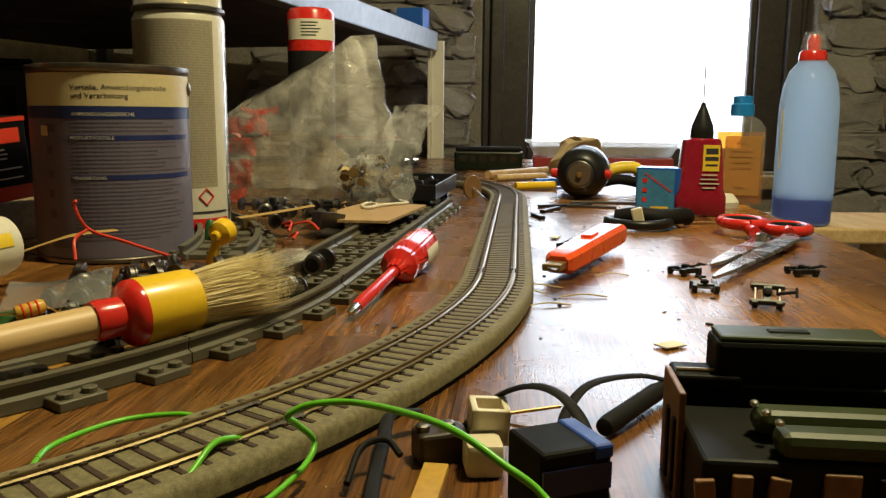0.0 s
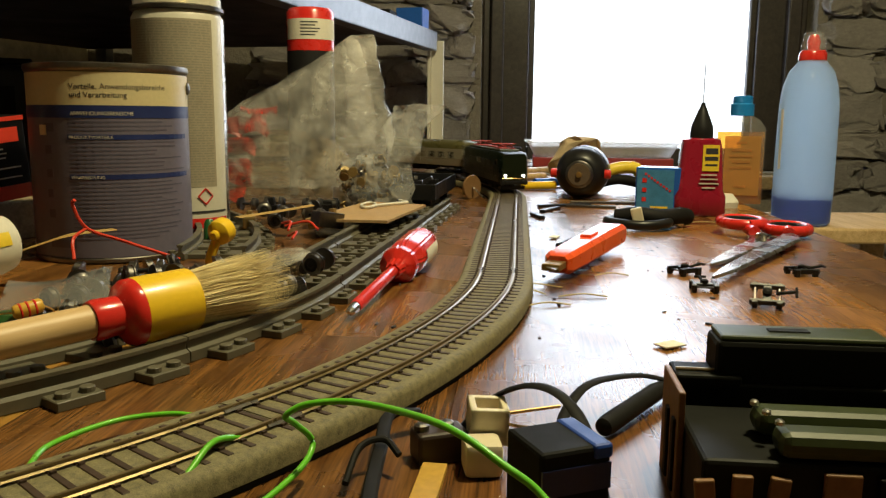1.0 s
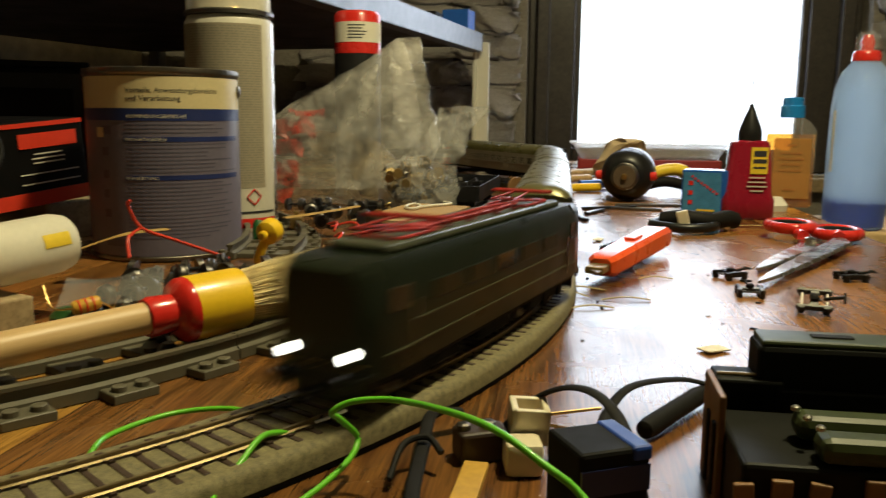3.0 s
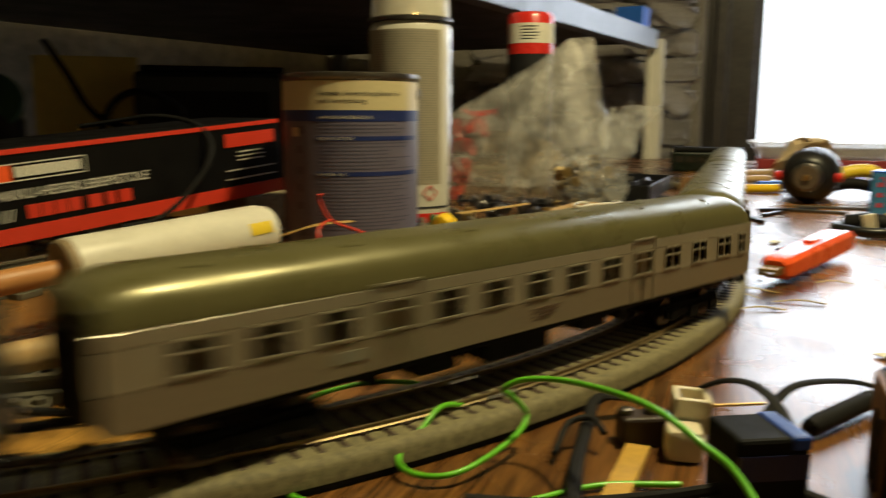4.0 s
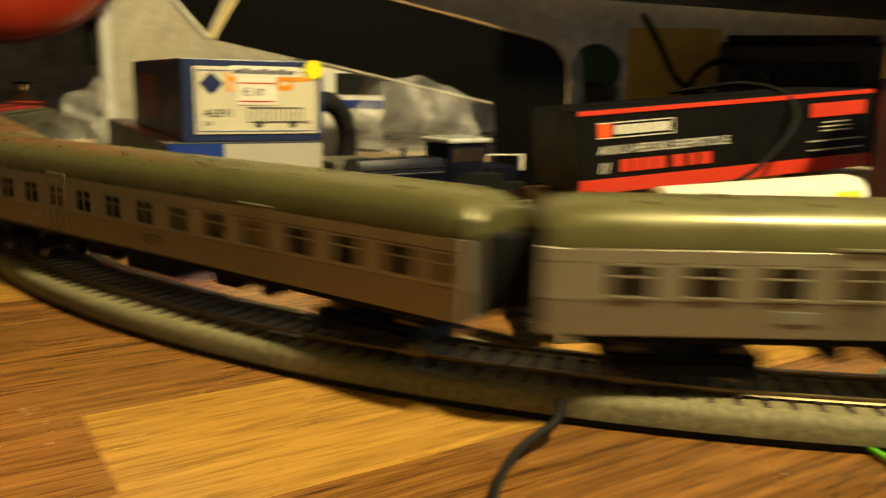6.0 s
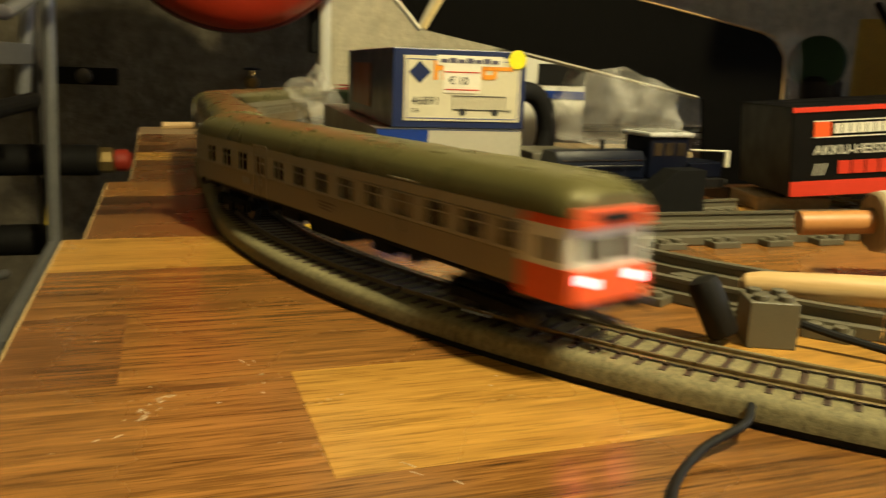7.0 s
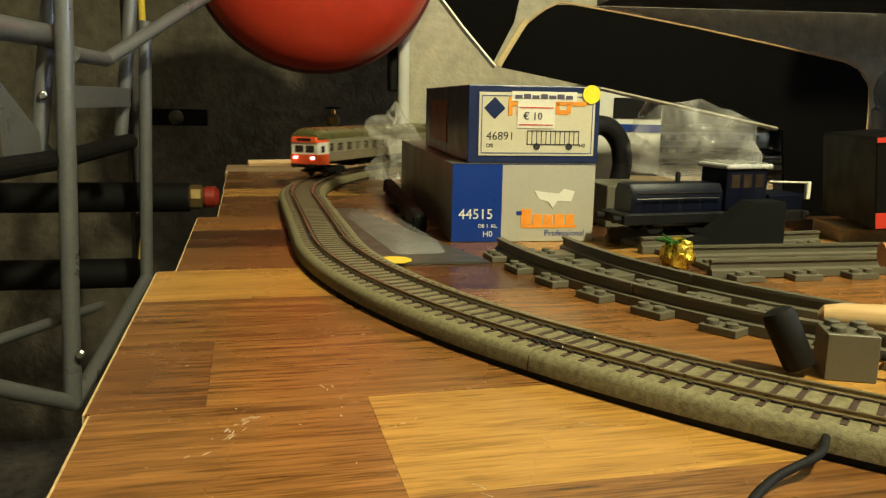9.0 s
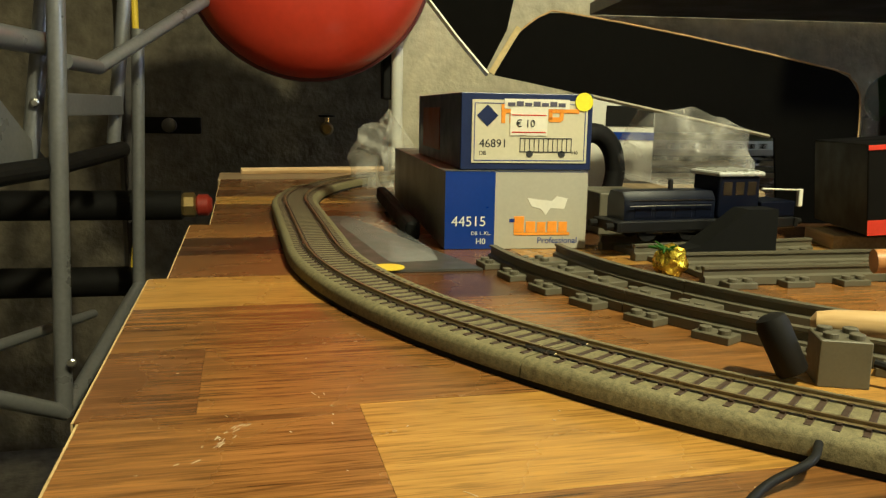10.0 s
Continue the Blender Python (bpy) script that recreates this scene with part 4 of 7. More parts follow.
M["spray_label"] = mat("spray_label", (0.34, 0.30, 0.22), 0.5, vary=0.12)
M["spray_white"] = mat("spray_white", (0.58, 0.55, 0.46), 0.35, vary=0.08)
M["grey_print"] = mat("grey_print", (0.27, 0.245, 0.19), 0.6)
M["cap_clear"] = mat("cap_clear", (0.80, 0.76, 0.62), 0.25, alpha=0.72, vary=0.1)


def spray_can():
    x, y, r = -0.2005, 0.638, 0.0335
    t = thing("spray_can", pose(x, y, 0), "tall pale aerosol can with dense fine print and clear cap", "spray can")
    f = math.degrees(math.atan2(-y, -x))
    part("body", lathe([(r - 0.003, 0), (r, 0.003), (r, 0.160), (r - 0.003, 0.1655), (r - 0.0045, 0.167)], 48), "spray_white", t, smooth=True)
    part("rim", lathe([(r - 0.003, 0.1645), (r + 0.0004, 0.1655), (r + 0.0004, 0.1680), (r - 0.002, 0.1690)], 48), "steel_dark", t, smooth=True)
    part("valve_cup", lathe([(0.020, 0.168), (0.019, 0.172), (0.012, 0.178), (0.006, 0.179), (0.006, 0.188), (0.004, 0.190)], 24), "brass", t, smooth=True)
    part("cap", lathe([(r - 0.0015, 0.169), (r - 0.0025, 0.190), (r - 0.004, 0.205), (r - 0.010, 0.209)], 48), "cap_clear", t, smooth=True)
    part("print_panel", arc_bar(r, f - 88, f + 44, 0.036, 0.158), "spray_label", t)
    txt = bmesh.new()
    rnd = random.Random(8)
    for k in range(62):
        z = 0.1555 - k * 0.0019
        a = f - 60
        while a < f + 40:
            w = rnd.uniform(3, 14)
            arc_bar(r + 0.0002, a, min(a + w, f + 41), z, z + 0.0008, txt, 0.0001)
            a += w + rnd.uniform(1.2, 2.5)
    tagged(part("small_print", txt, "grey_print", t), kind="stuff")
    part("silver_edge", arc_bar(r, f + 66, f + 80, 0.01, 0.160), "steel", t)
    part("dark_line", arc_bar(r + 0.0002, f - 20, f + 60, 0.0165, 0.0180), "ink", t)
    part("red_band", arc_bar(r + 0.0002, f - 80, f + 62, 0.005, 0.0125), "red_plastic", t)
    curved_text("lettering", ".com", 0.0060, r + 0.0004, f + 32, 0.0070, "white_plastic", t)
    d = bmesh.new()
    for k in range(4):
        a0, z0 = ((f + 16, 0.029), (f + 26, 0.035), (f + 36, 0.029), (f + 26, 0.023))[k]
        a1, z1 = ((f + 26, 0.035), (f + 36, 0.029), (f + 26, 0.023), (f + 16, 0.029))[k]
        rr = r + 0.0006
        rod((rr * math.cos(radians(a0)), rr * math.sin(radians(a0)), z0), (rr * math.cos(radians(a1)), rr * math.sin(radians(a1)), z1), 0.0005, 6, d)
    part("hazard_mark", d, "red_plastic", t)


spray_can()


def red_can():
    t = thing("lacquer_can", pose(-0.149, 0.945, 0), "slim dark can with a red and white label", "can")
    r = 0.0262
    part("body", lathe([(r - 0.002, 0), (r, 0.002), (r, 0.160), (r - 0.001, 0.162)], 40), "black_matt", t, smooth=True)
    part("label", lathe([(r + 0.0002, 0.160), (r + 0.0002, 0.202), (r - 0.003, 0.2065), (r - 0.012, 0.208)], 40), "red_plastic", t, smooth=True)
    part("paper_band", arc_bar(r + 0.0003, -150, 0, 0.172, 0.194), "paper", t)
    b = bmesh.new()
    for k in range(5):
        arc_bar(r + 0.0006, -105, -70 + 6 * (k % 3), 0.176 + k * 0.0034, 0.1772 + k * 0.0034, b)
    part("small_print", b, "ink", t)


red_can()

# ---------------------------------------------------------------- bags
M["bag_film"] = mat("bag_film", (0.84, 0.81, 0.74), 0.09, streak=(0.10, 0.40, (16, 12, 10)), vary=0.15, scale=40, bump=0.6, bscale=30)
M["bag_thin"] = mat("bag_thin", (0.85, 0.83, 0.78), 0.10, streak=(0.06, 0.24, (20, 14, 14)), bump=0.6, bscale=40)
M["bag_milky"] = mat("bag_milky", (0.82, 0.82, 0.80), 0.12, streak=(0.16, 0.50, (22, 18, 14)), bump=0.7, bscale=45)
M["bag_red"] = mat("bag_red", (0.55, 0.06, 0.035), 0.35, streak=(0.10, 0.65, (60, 60, 40)), vary=0.3, scale=60)
M["bag_fill"] = mat("bag_fill", (0.30, 0.22, 0.11), 0.6, vary=0.5, scale=30, bump=0.3, bscale=60, streak=(0.05, 0.60, (30, 24, 30)))


def bag_shell(rings, seg, amount, scale, seed, m=None):
    """Crumpled film: rings of (x, y, z, half-width, half-depth)."""
    secs = []
    for x, y, z, rx, ry in rings:
        secs.append([(x + rx * math.cos(a * math.tau / seg), y + ry * math.sin(a * math.tau / seg), z) for a in range(seg)])
    bm = loft(secs)
    bmesh.ops.subdivide_edges(bm, edges=bm.edges[:], cuts=1, use_grid_fill=True)
    for v in bm.verts:
        p = v.co * scale + Vector((seed, seed * 2, seed * 3))
        ridge = abs(noise.noise(p)) * 2 - 0.5
        v.co += Vector((noise.noise(p * 1.9), noise.noise(p * 1.9 + Vector((5, 5, 5))), 0.4 * noise.noise(p * 2.3))) * amount * 0.7
        v.co += Vector((0, -1, 0.2)) * ridge * amount * 0.6
        v.co.z = max(v.co.z, 0.0012)
    return bm


def big_bag():
    t = thing("plastic_bag", pose(-0.137, 0.845, 0), "large crumpled clear plastic bag with red print, full of parts", "bag")
    rings = [(-0.020, 0, 0.004, 0.078, 0.040), (-0.016, 0, 0.02, 0.088, 0.050), (-0.012, 0, 0.045, 0.096, 0.048), (-0.006, 0, 0.070, 0.094, 0.042), (0.0, 0, 0.092, 0.082, 0.034), (0.014, 0, 0.112, 0.064, 0.026), (0.030, 0, 0.132, 0.044, 0.018), (0.044, 0, 0.150, 0.026, 0.012), (0.055, 0, 0.170, 0.013, 0.007)]
    part("film", bag_shell(rings, 30, 0.008, 26, 1.3), "bag_film", t, smooth=True)
    fold = bag_shell([(0.052, -0.012, 0.060, 0.018, 0.006), (0.056, -0.012, 0.09, 0.014, 0.006), (0.052, -0.008, 0.12, 0.012, 0.006), (0.048, -0.006, 0.150, 0.011, 0.005), (0.046, -0.004, 0.164, 0.006, 0.004)], 14, 0.004, 50, 4.2)
    part("folded_neck", fold, "bag_film", t, smooth=True)
    fill = bag_shell([(-0.015, 0.004, 0.003, 0.062, 0.024), (-0.012, 0.004, 0.025, 0.064, 0.027), (-0.010, 0.004, 0.045, 0.056, 0.023), (-0.014, 0.004, 0.064, 0.040, 0.016), (-0.020, 0.004, 0.074, 0.018, 0.007)], 20, 0.007, 20, 7.7)
    part("contents", fill, "bag_fill", t, "tan parts seen through the film", smooth=True)
    for k, (x, z, w, h) in enumerate(((-0.056, 0.072, 0.050, 0.018), (-0.064, 0.054, 0.046, 0.012), (-0.064, 0.024, 0.040, 0.022), (-0.070, 0.008, 0.028, 0.010), (-0.040, 0.090, 0.034, 0.007))):
        bm = box(w, 0.001, h, (x, -0.058 + 0.010 * (z > 0.07), z))
        bmesh.ops.subdivide_edges(bm, edges=bm.edges[:], cuts=4, use_grid_fill=True)
        crumple(bm, 0.008, 60, k)
        part("red_print", bm, "bag_red", t)


big_bag()


def small_bag():
    t = thing("parts_bag", pose(-0.060, 0.782, 0), "small clear bag standing open, half full of dark brassy parts", "bag")
    rings = [(-0.005, 0, 0.003, 0.036, 0.022), (-0.006, 0, 0.022, 0.038, 0.024), (-0.002, 0, 0.045, 0.034, 0.020), (0.012, 0, 0.056, 0.026, 0.013), (0.020, 0, 0.072, 0.022, 0.008), (0.030, 0, 0.088, 0.022, 0.006), (0.040, 0, 0.100, 0.026, 0.004)]
    part("film", bag_shell(rings, 24, 0.006, 45, 2.9), "bag_milky", t, smooth=True)
    rnd = random.Random(5)
    for k in range(84):
        x, y = rnd.uniform(-0.034, 0.020), rnd.uniform(-0.017, 0.012)
        z = rnd.uniform(0.002, 0.052 - abs(x + 0.008) * 0.6)
        q = pose(x, y, z, rnd.uniform(0, 180), rnd.uniform(0, 180), rnd.uniform(0, 180))
        bm = lathe([(0.0045, 0), (0.0045, 0.0012), (0.0035, 0.0014), (0.0012, 0.0016), (0.0012, 0.0065), (0.0035, 0.0067), (0.0045, 0.0070), (0.0045, 0.0080)], 12, q)
        part("loose_part", bm, "brass_dark" if k % 3 else "steel_dark", t)


M["brass_dark"] = mat("brass_dark", (0.34, 0.24, 0.09), 0.35, metal=0.7, vary=0.3)
small_bag()

# ---------------------------------------------------------------- tools
M["bristle"] = mat("bristle", (0.62, 0.50, 0.24), 0.6, vary=0.25, scale=300)
M["beech"] = wood_mat("beech", (0.50, 0.32, 0.13), (0.72, 0.52, 0.27), rough=0.45, stretch=(60, 60, 4), each=0.1)


def along(a, b):
    a, b = Vector(a), Vector(b)
    return Matrix.Translation(a) @ (b - a).to_track_quat("Z", "Y").to_matrix().to_4x4()


def brush():
    t = thing("round_brush", along((-0.2220, 0.1730, 0.0105), (-0.0755, 0.3365, 0.0205)), "round bristle brush with yellow ferrule, red collar and wooden handle", "brush")
    part("handle", lathe([(0.0015, 0), (0.0040, 0.002), (0.0050, 0.008), (0.0056, 0.03), (0.0060, 0.09), (0.0060, 0.152)], 24), "beech", t, smooth=True)
    part("collar", lathe([(0.0070, 0.147), (0.0076, 0.149), (0.0072, 0.157), (0.0112, 0.159), (0.0125, 0.161), (0.0126, 0.164), (0.0120, 0.166)], 32), "red_plastic", t, smooth=True)
    part("ferrule", lathe([(0.0122, 0.162), (0.0127, 0.164), (0.0122, 0.186), (0.0110, 0.1865)], 32), "yellow_plastic", t, smooth=True)
    bm = lathe([(0.0100, 0.184), (0.0110, 0.194), (0.0115, 0.207), (0.0100, 0.214)], 24)
    rnd = random.Random(11)
    for k in range(1100):
        a, q = rnd.uniform(0, math.tau), math.sqrt(rnd.random())
        r0, r1 = 0.0106 * q, (0.0138 + rnd.uniform(-0.001, 0.0016)) * q
        n = rnd.uniform(0.216, 0.236)
        a2 = a + rnd.uniform(-0.12, 0.12)
        p0 = Vector((r0 * math.cos(a), r0 * math.sin(a), 0.185))
        p1 = Vector((r1 * math.cos(a2), r1 * math.sin(a2), n))
        s = Vector((-math.sin(a), math.cos(a), 0)) * 0.00026
        o = Vector((math.cos(a), math.sin(a), 0)) * 0.00026
        v = [bm.verts.new(p0 - s), bm.verts.new(p0 + s), bm.verts.new(p0 + o), bm.verts.new(p1)]
        for f in ((0, 1, 3), (1, 2, 3), (2, 0, 3)):
            bm.faces.new([v[i] for i in f])
    tagged(part("bristles", bm, "bristle", t, "stiff pale bristles"), kind="stuff")


brush()


def screwdriver():
    t = thing("screwdriver", along((-0.0405, 0.352, 0.004), (-0.011, 0.506, 0.0125)), "red insulated screwdriver lying on the bench", "screwdriver")
    part("blade", lathe([(0.0008, 0), (0.0022, 0.003), (0.0026, 0.012)], 10), "steel", t)
    part("shaft", lathe([(0.0026, 0.010), (0.0031, 0.012), (0.0031, 0.086)], 20), "red_plastic", t, smooth=True)
    bm = lathe([(0.0045, 0.078), (0.0060, 0.086), (0.0108, 0.090), (0.0112, 0.095), (0.0085, 0.0985), (0.0085, 0.103), (0.0108, 0.108), (0.0114, 0.114), (0.0114, 0.146), (0.0105, 0.151), (0.007, 0.1525)], 8)
    bmesh.ops.bevel(bm, geom=[e for e in bm.edges if abs(e.verts[0].co.z - e.verts[1].co.z) > 0.004], offset=0.0012, segments=2, affect="EDGES")
    part("handle", bm, "red_plastic", t, smooth=True)
    part("sticker", arc_bar(0.0116, 158, 202, 0.114, 0.143), "paper", t, "white printed sticker")


screwdriver()


def knife():
    t = thing("utility_knife", along((0.0625, 0.447, 0.0085), (0.121, 0.566, 0.0115)) @ pose(0, 0, 0, 0, 0, 0), "bright orange plastic utility knife with a steel tip", "knife")
    secs = []
    for z, w, h in ((0.006, 0.006, 0.0045), (0.010, 0.0085, 0.0062), (0.05, 0.0090, 0.0068), (0.10, 0.0095, 0.0072), (0.122, 0.0100, 0.0072), (0.131, 0.0085, 0.0058)):
        secs.append([(-w, -h * 0.6, z), (-w * 0.7, -h, z), (w * 0.7, -h, z), (w, -h * 0.6, z), (w, h * 0.6, z), (w * 0.7, h, z), (-w * 0.7, h, z), (-w, h * 0.6, z)])
    part("body", loft(secs), "orange_plastic", t, smooth=True)
    part("tip", box(0.0105, 0.004, 0.016, (0.0, 0, -0.006), 0.0006), "brass_dark", t, "worn steel blade holder")
    part("blade", prism([(-0.0045, -0.012), (0.0045, -0.004), (0.0045, 0.0), (-0.0045, 0.0)], 0.0006), "steel", t)
    part("slider", box(0.007, 0.003, 0.018, (0, 0.0072, 0.06), 0.0008), "orange_plastic", t)
    part("end_cap", box(0.013, 0.010, 0.006, (0, 0, 0.127), 0.002), "red_plastic", t)


knife()


def scissors():
    t = thing("scissors", pose(0, 0, 0.0015), "half-open steel scissors with red and black handles", "scissors")
    pivs = (Vector((0.2523, 0.5855, 0)), Vector((0.2322, 0.5881, 0)))
    for k, (tip, ring, mname) in enumerate((((0.147, 0.434), (0.2658, 0.6254), "red_plastic"), ((0.1625, 0.486), (0.2357, 0.6384), "red_plastic"))):
        piv = pivs[k]
        tip, ring = Vector((*tip, 0)), Vector((*ring, 0))
        d = (piv - tip).normalized()
        n = Vector((-d.y, d.x, 0))
        z = 0.0025 * (1 - k) + 0.0005
        end = piv + (ring - piv) * 0.35
        secs = []
        for f, w in ((0.0, 0.0008), (0.15, 0.0045), (0.6, 0.0075), (1.0, 0.0085)):
            p = tip.lerp(piv, f)
            secs.append([(*(p - n * w).xy, z), (*(p + n * w).xy, z), (*(p + n * w * 0.8).xy, z + 0.0018), (*(p - n * w * 0.8).xy, z + 0.0018)])
        p = end
        secs.append([(*(p - n * 0.004).xy, z), (*(p + n * 0.004).xy, z), (*(p + n * 0.003).xy, z + 0.0025), (*(p - n * 0.003).xy, z + 0.0025)])
        blade = part("blade", loft(secs), "steel", t)
        dd = (ring - piv).normalized()
        nn = Vector((-dd.y, dd.x, 0))
        pts = []
        for i in range(17):
            a = math.tau * i / 16 + math.pi
            q = ring + dd * (0.020 * math.cos(a)) + nn * (0.0155 * math.sin(a))
            pts.append((q.x, q.y, 0.0055 + 0.003 * k))
        h = tube(pts, 0.0042, 10, smooth_steps=2)
        rod((*(piv + dd * 0.016).xy, 0.005), (*(ring - dd * 0.018).xy, 0.0058), 0.0045, 10, h)
        part("handle", h, mname, t, smooth=True)
        pts2 = [(ring.x + (p[0] - ring.x) * 0.80, ring.y + (p[1] - ring.y) * 0.80, p[2]) for p in pts]
        part("grip", tube(pts2, 0.0030, 8, smooth_steps=2), "black_matt", t, "black soft grip lining", smooth=True)
    part("screw", lathe([(0.004, 0), (0.004, 0.0062), (0.002, 0.007)], 16, Matrix.Translation(pivs[1])), "steel", t)


scissors()

# ---------------------------------------------------------------- bottles and boxes by the window
M["glue_yellow"] = mat("glue_yellow", (0.80, 0.58, 0.03), 0.45)
M["amber"] = tint_mat("amber", (0.98, 0.66, 0.20), 0.15, (0.8, 0.4, 0.08), 0.15)
M["amber_label"] = tint_mat("amber_label", (0.85, 0.62, 0.30), 0.5, (0.7, 0.45, 0.15), 0.35)
M["amber_print"] = mat("amber_print", (0.35, 0.16, 0.04), 0.5)
M["bottle_film"] = tint_mat("bottle_film", (0.80, 0.91, 1.0), 0.15, (0.74, 0.88, 1.0), 0.14, 0.45)
M["blue_liquid"] = tint_mat("blue_liquid", (0.03, 0.14, 0.60), 0.1, (0.01, 0.07, 0.5), 0.4)
M["cap_blue"] = mat("cap_blue", (0.02, 0.22, 0.62), 0.3, alpha=0.92)


def rounded(w, d, r=0.3, n=4):
    """Rounded rectangle as points."""
    out = []
    q = min(w, d) * r
    for cx, cy, a0 in ((w / 2 - q, d / 2 - q, 0), (-w / 2 + q, d / 2 - q, 90), (-w / 2 + q, -d / 2 + q, 180), (w / 2 - q, -d / 2 + q, 270)):
        for i in range(n + 1):
            a = radians(a0 + 90 * i / n)
            out.append((cx + q * math.cos(a), cy + q * math.sin(a)))
    return out


def stack(rows, n=4):
    """Loft of rounded rectangles: rows of (z, width, depth, roundness)."""
    return loft([[(x, y, z) for x, y in rounded(w, d, r, n)] for z, w, d, r in rows])


def glue_bottle():
    t = thing("glue_bottle", pose(0.2415, 0.7695, 0, 0, 0, -6), "burgundy plastic glue bottle with black nozzle and needle", "bottle")
    part("body", stack([(0, 0.044, 0.028, 0.2), (0.002, 0.047, 0.031, 0.25), (0.018, 0.047, 0.031, 0.25), (0.024, 0.042, 0.028, 0.25), (0.066, 0.035, 0.025, 0.25), (0.0705, 0.033, 0.024, 0.3), (0.072, 0.028, 0.020, 0.4)]), "maroon_plastic", t, smooth=True)
    part("nozzle", lathe([(0.0105, 0.071), (0.0105, 0.078), (0.0098, 0.083), (0.0040, 0.098), (0.0022, 0.102), (0.002, 0.1045)], 24), "black_plastic", t, smooth=True)
    part("needle", rod((0, 0, 0.102), (0, 0, 0.141), 0.00045), "steel", t)
    lab = part("label", box(0.015, 0.0006, 0.024, (0.0070, -0.0138, 0.042), 0.0001), "glue_yellow", t, "yellow label panel with dark print")
    b = bmesh.new()
    for z, w, h in ((0.0575, 0.011, 0.0054), (0.0515, 0.012, 0.0038), (0.0465, 0.011, 0.0020)):
        box(w, 0.0005, h, (0.0075, -0.0139, z), bm=b)
    part("print_bars", b, "ink", lab)
    g = bmesh.new()
    for z, w in ((0.034, 0.016), (0.030, 0.018), (0.026, 0.012), (0.038, 0.014)):
        box(w, 0.0005, 0.0012, (0.006, -0.0146, z), bm=g)
    part("small_print", g, "pale_print", t)


glue_bottle()


def blue_box():
    t = thing("small_box", pose(0.2080, 0.7815, 0, 0, 0, -22), "small blue cardboard box with coloured drill pattern", "box")
    part("carton", box(0.041, 0.028, 0.0440, (0, 0, 0), 0.0006), "blue_plastic", t)
    part("picture", box(0.034, 0.0004, 0.038, (-0.002, -0.0152, 0.004)), mat("picture_blue", (0.06, 0.22, 0.45), 0.4, vary=0.3, scale=120), t, "lighter blue printed panel")
    d = bmesh.new()
    for k in range(9):
        box(0.002, 0.0004, 0.002, (-0.011 + k * 0.0028, -0.0156, 0.037 - k * 0.0019), bm=d)
    for x, z in ((-0.012, 0.030), (-0.012, 0.021), (-0.012, 0.012)):
        box(0.004, 0.0004, 0.004, (x, -0.0156, z), bm=d)
    part("dots", d, "red_plastic", t)
    part("logo", box(0.016, 0.0004, 0.0018, (0.002, -0.0156, 0.006)), "glue_yellow", t)


blue_box()


def amber_bottle():
    t = thing("spirit_bottle", pose(0.3180, 0.880, 0, 0, 0, -14), "clear square bottle of orange liquid with a blue cap", "bottle")
    part("liquid", stack([(0.001, 0.044, 0.030, 0.2), (0.003, 0.047, 0.032, 0.22), (0.076, 0.046, 0.031, 0.22)]), "amber", t, smooth=True)
    part("glass", stack([(0, 0.046, 0.032, 0.2), (0.002, 0.049, 0.034, 0.22), (0.080, 0.048, 0.033, 0.22), (0.089, 0.036, 0.028, 0.35), (0.094, 0.020, 0.019, 0.5), (0.097, 0.018, 0.018, 0.5)]), "clear_plastic", t, smooth=True)
    part("cap", lathe([(0.0120, 0.093), (0.0120, 0.105), (0.0100, 0.106), (0.0100, 0.113), (0.008, 0.114)], 20), "cap_blue", t, smooth=True)
    lab = part("label", box(0.036, 0.0006, 0.062, (0.001, -0.0174, 0.010), 0.0001), "amber_label", t)
    b = bmesh.new()
    for k, (z, w) in enumerate(((0.064, 0.010), (0.056, 0.02), (0.050, 0.024), (0.044, 0.018), (0.038, 0.022), (0.018, 0.012))):
        box(w, 0.0005, 0.0024, (0, -0.0178, z), bm=b)
    part("print_bars", b, "amber_print", lab)


amber_bottle()


def blue_bottle():
    t = thing("detergent_bottle", pose(0.4610, 1.045, -0.0425), "tall translucent bottle with blue liquid at the bottom and red cap", "bottle")
    part("liquid", lathe([(0.030, 0.001), (0.0340, 0.004), (0.0345, 0.034), (0.0, 0.0345)], 40), "blue_liquid", t, smooth=True)
    part("shell", lathe([(0.031, 0), (0.0352, 0.003), (0.0360, 0.030), (0.0360, 0.06), (0.0358, 0.10), (0.0350, 0.150), (0.0325, 0.172), (0.0260, 0.192), (0.0175, 0.202), (0.0150, 0.206)], 48), "bottle_film", t, smooth=True)
    part("collar", lathe([(0.0145, 0.203), (0.0165, 0.205), (0.0165, 0.213), (0.0140, 0.217)], 32), "red_plastic", t, smooth=True)
    part("spout", lathe([(0.007, 0.215), (0.008, 0.228), (0.005, 0.236)], 20), "red_plastic", t, smooth=True)
    part("cap", lathe([(0.0140, 0.213), (0.0150, 0.216), (0.0145, 0.220), (0.0125, 0.236), (0.010, 0.239)], 32), "clear_plastic", t, smooth=True)
    part("label_rest", arc_bar(0.0364, -172, -164, 0.07, 0.145), "paper", t, "torn remains of a paper label")


blue_bottle()


def stool():
    t = thing("wooden_stool", pose(0.50, 1.03, 0), "pale wooden stool pushed against the bench", "stool")
    part("seat", box(0.26, 0.18, 0.020, (0.02, 0.062, -0.063), 0.003), "pale_wood", t)
    for x in (-0.06, 0.11):
        for y in (-0.005, 0.13):
            part("leg", box(0.035, 0.035, 0.687, (x, y, FLOOR), 0.003), "pale_wood", t)
    part("rail", box(0.02, 0.10, 0.03, (0.11, 0.0625, -0.20), 0.002), "pale_wood", t)


stool()


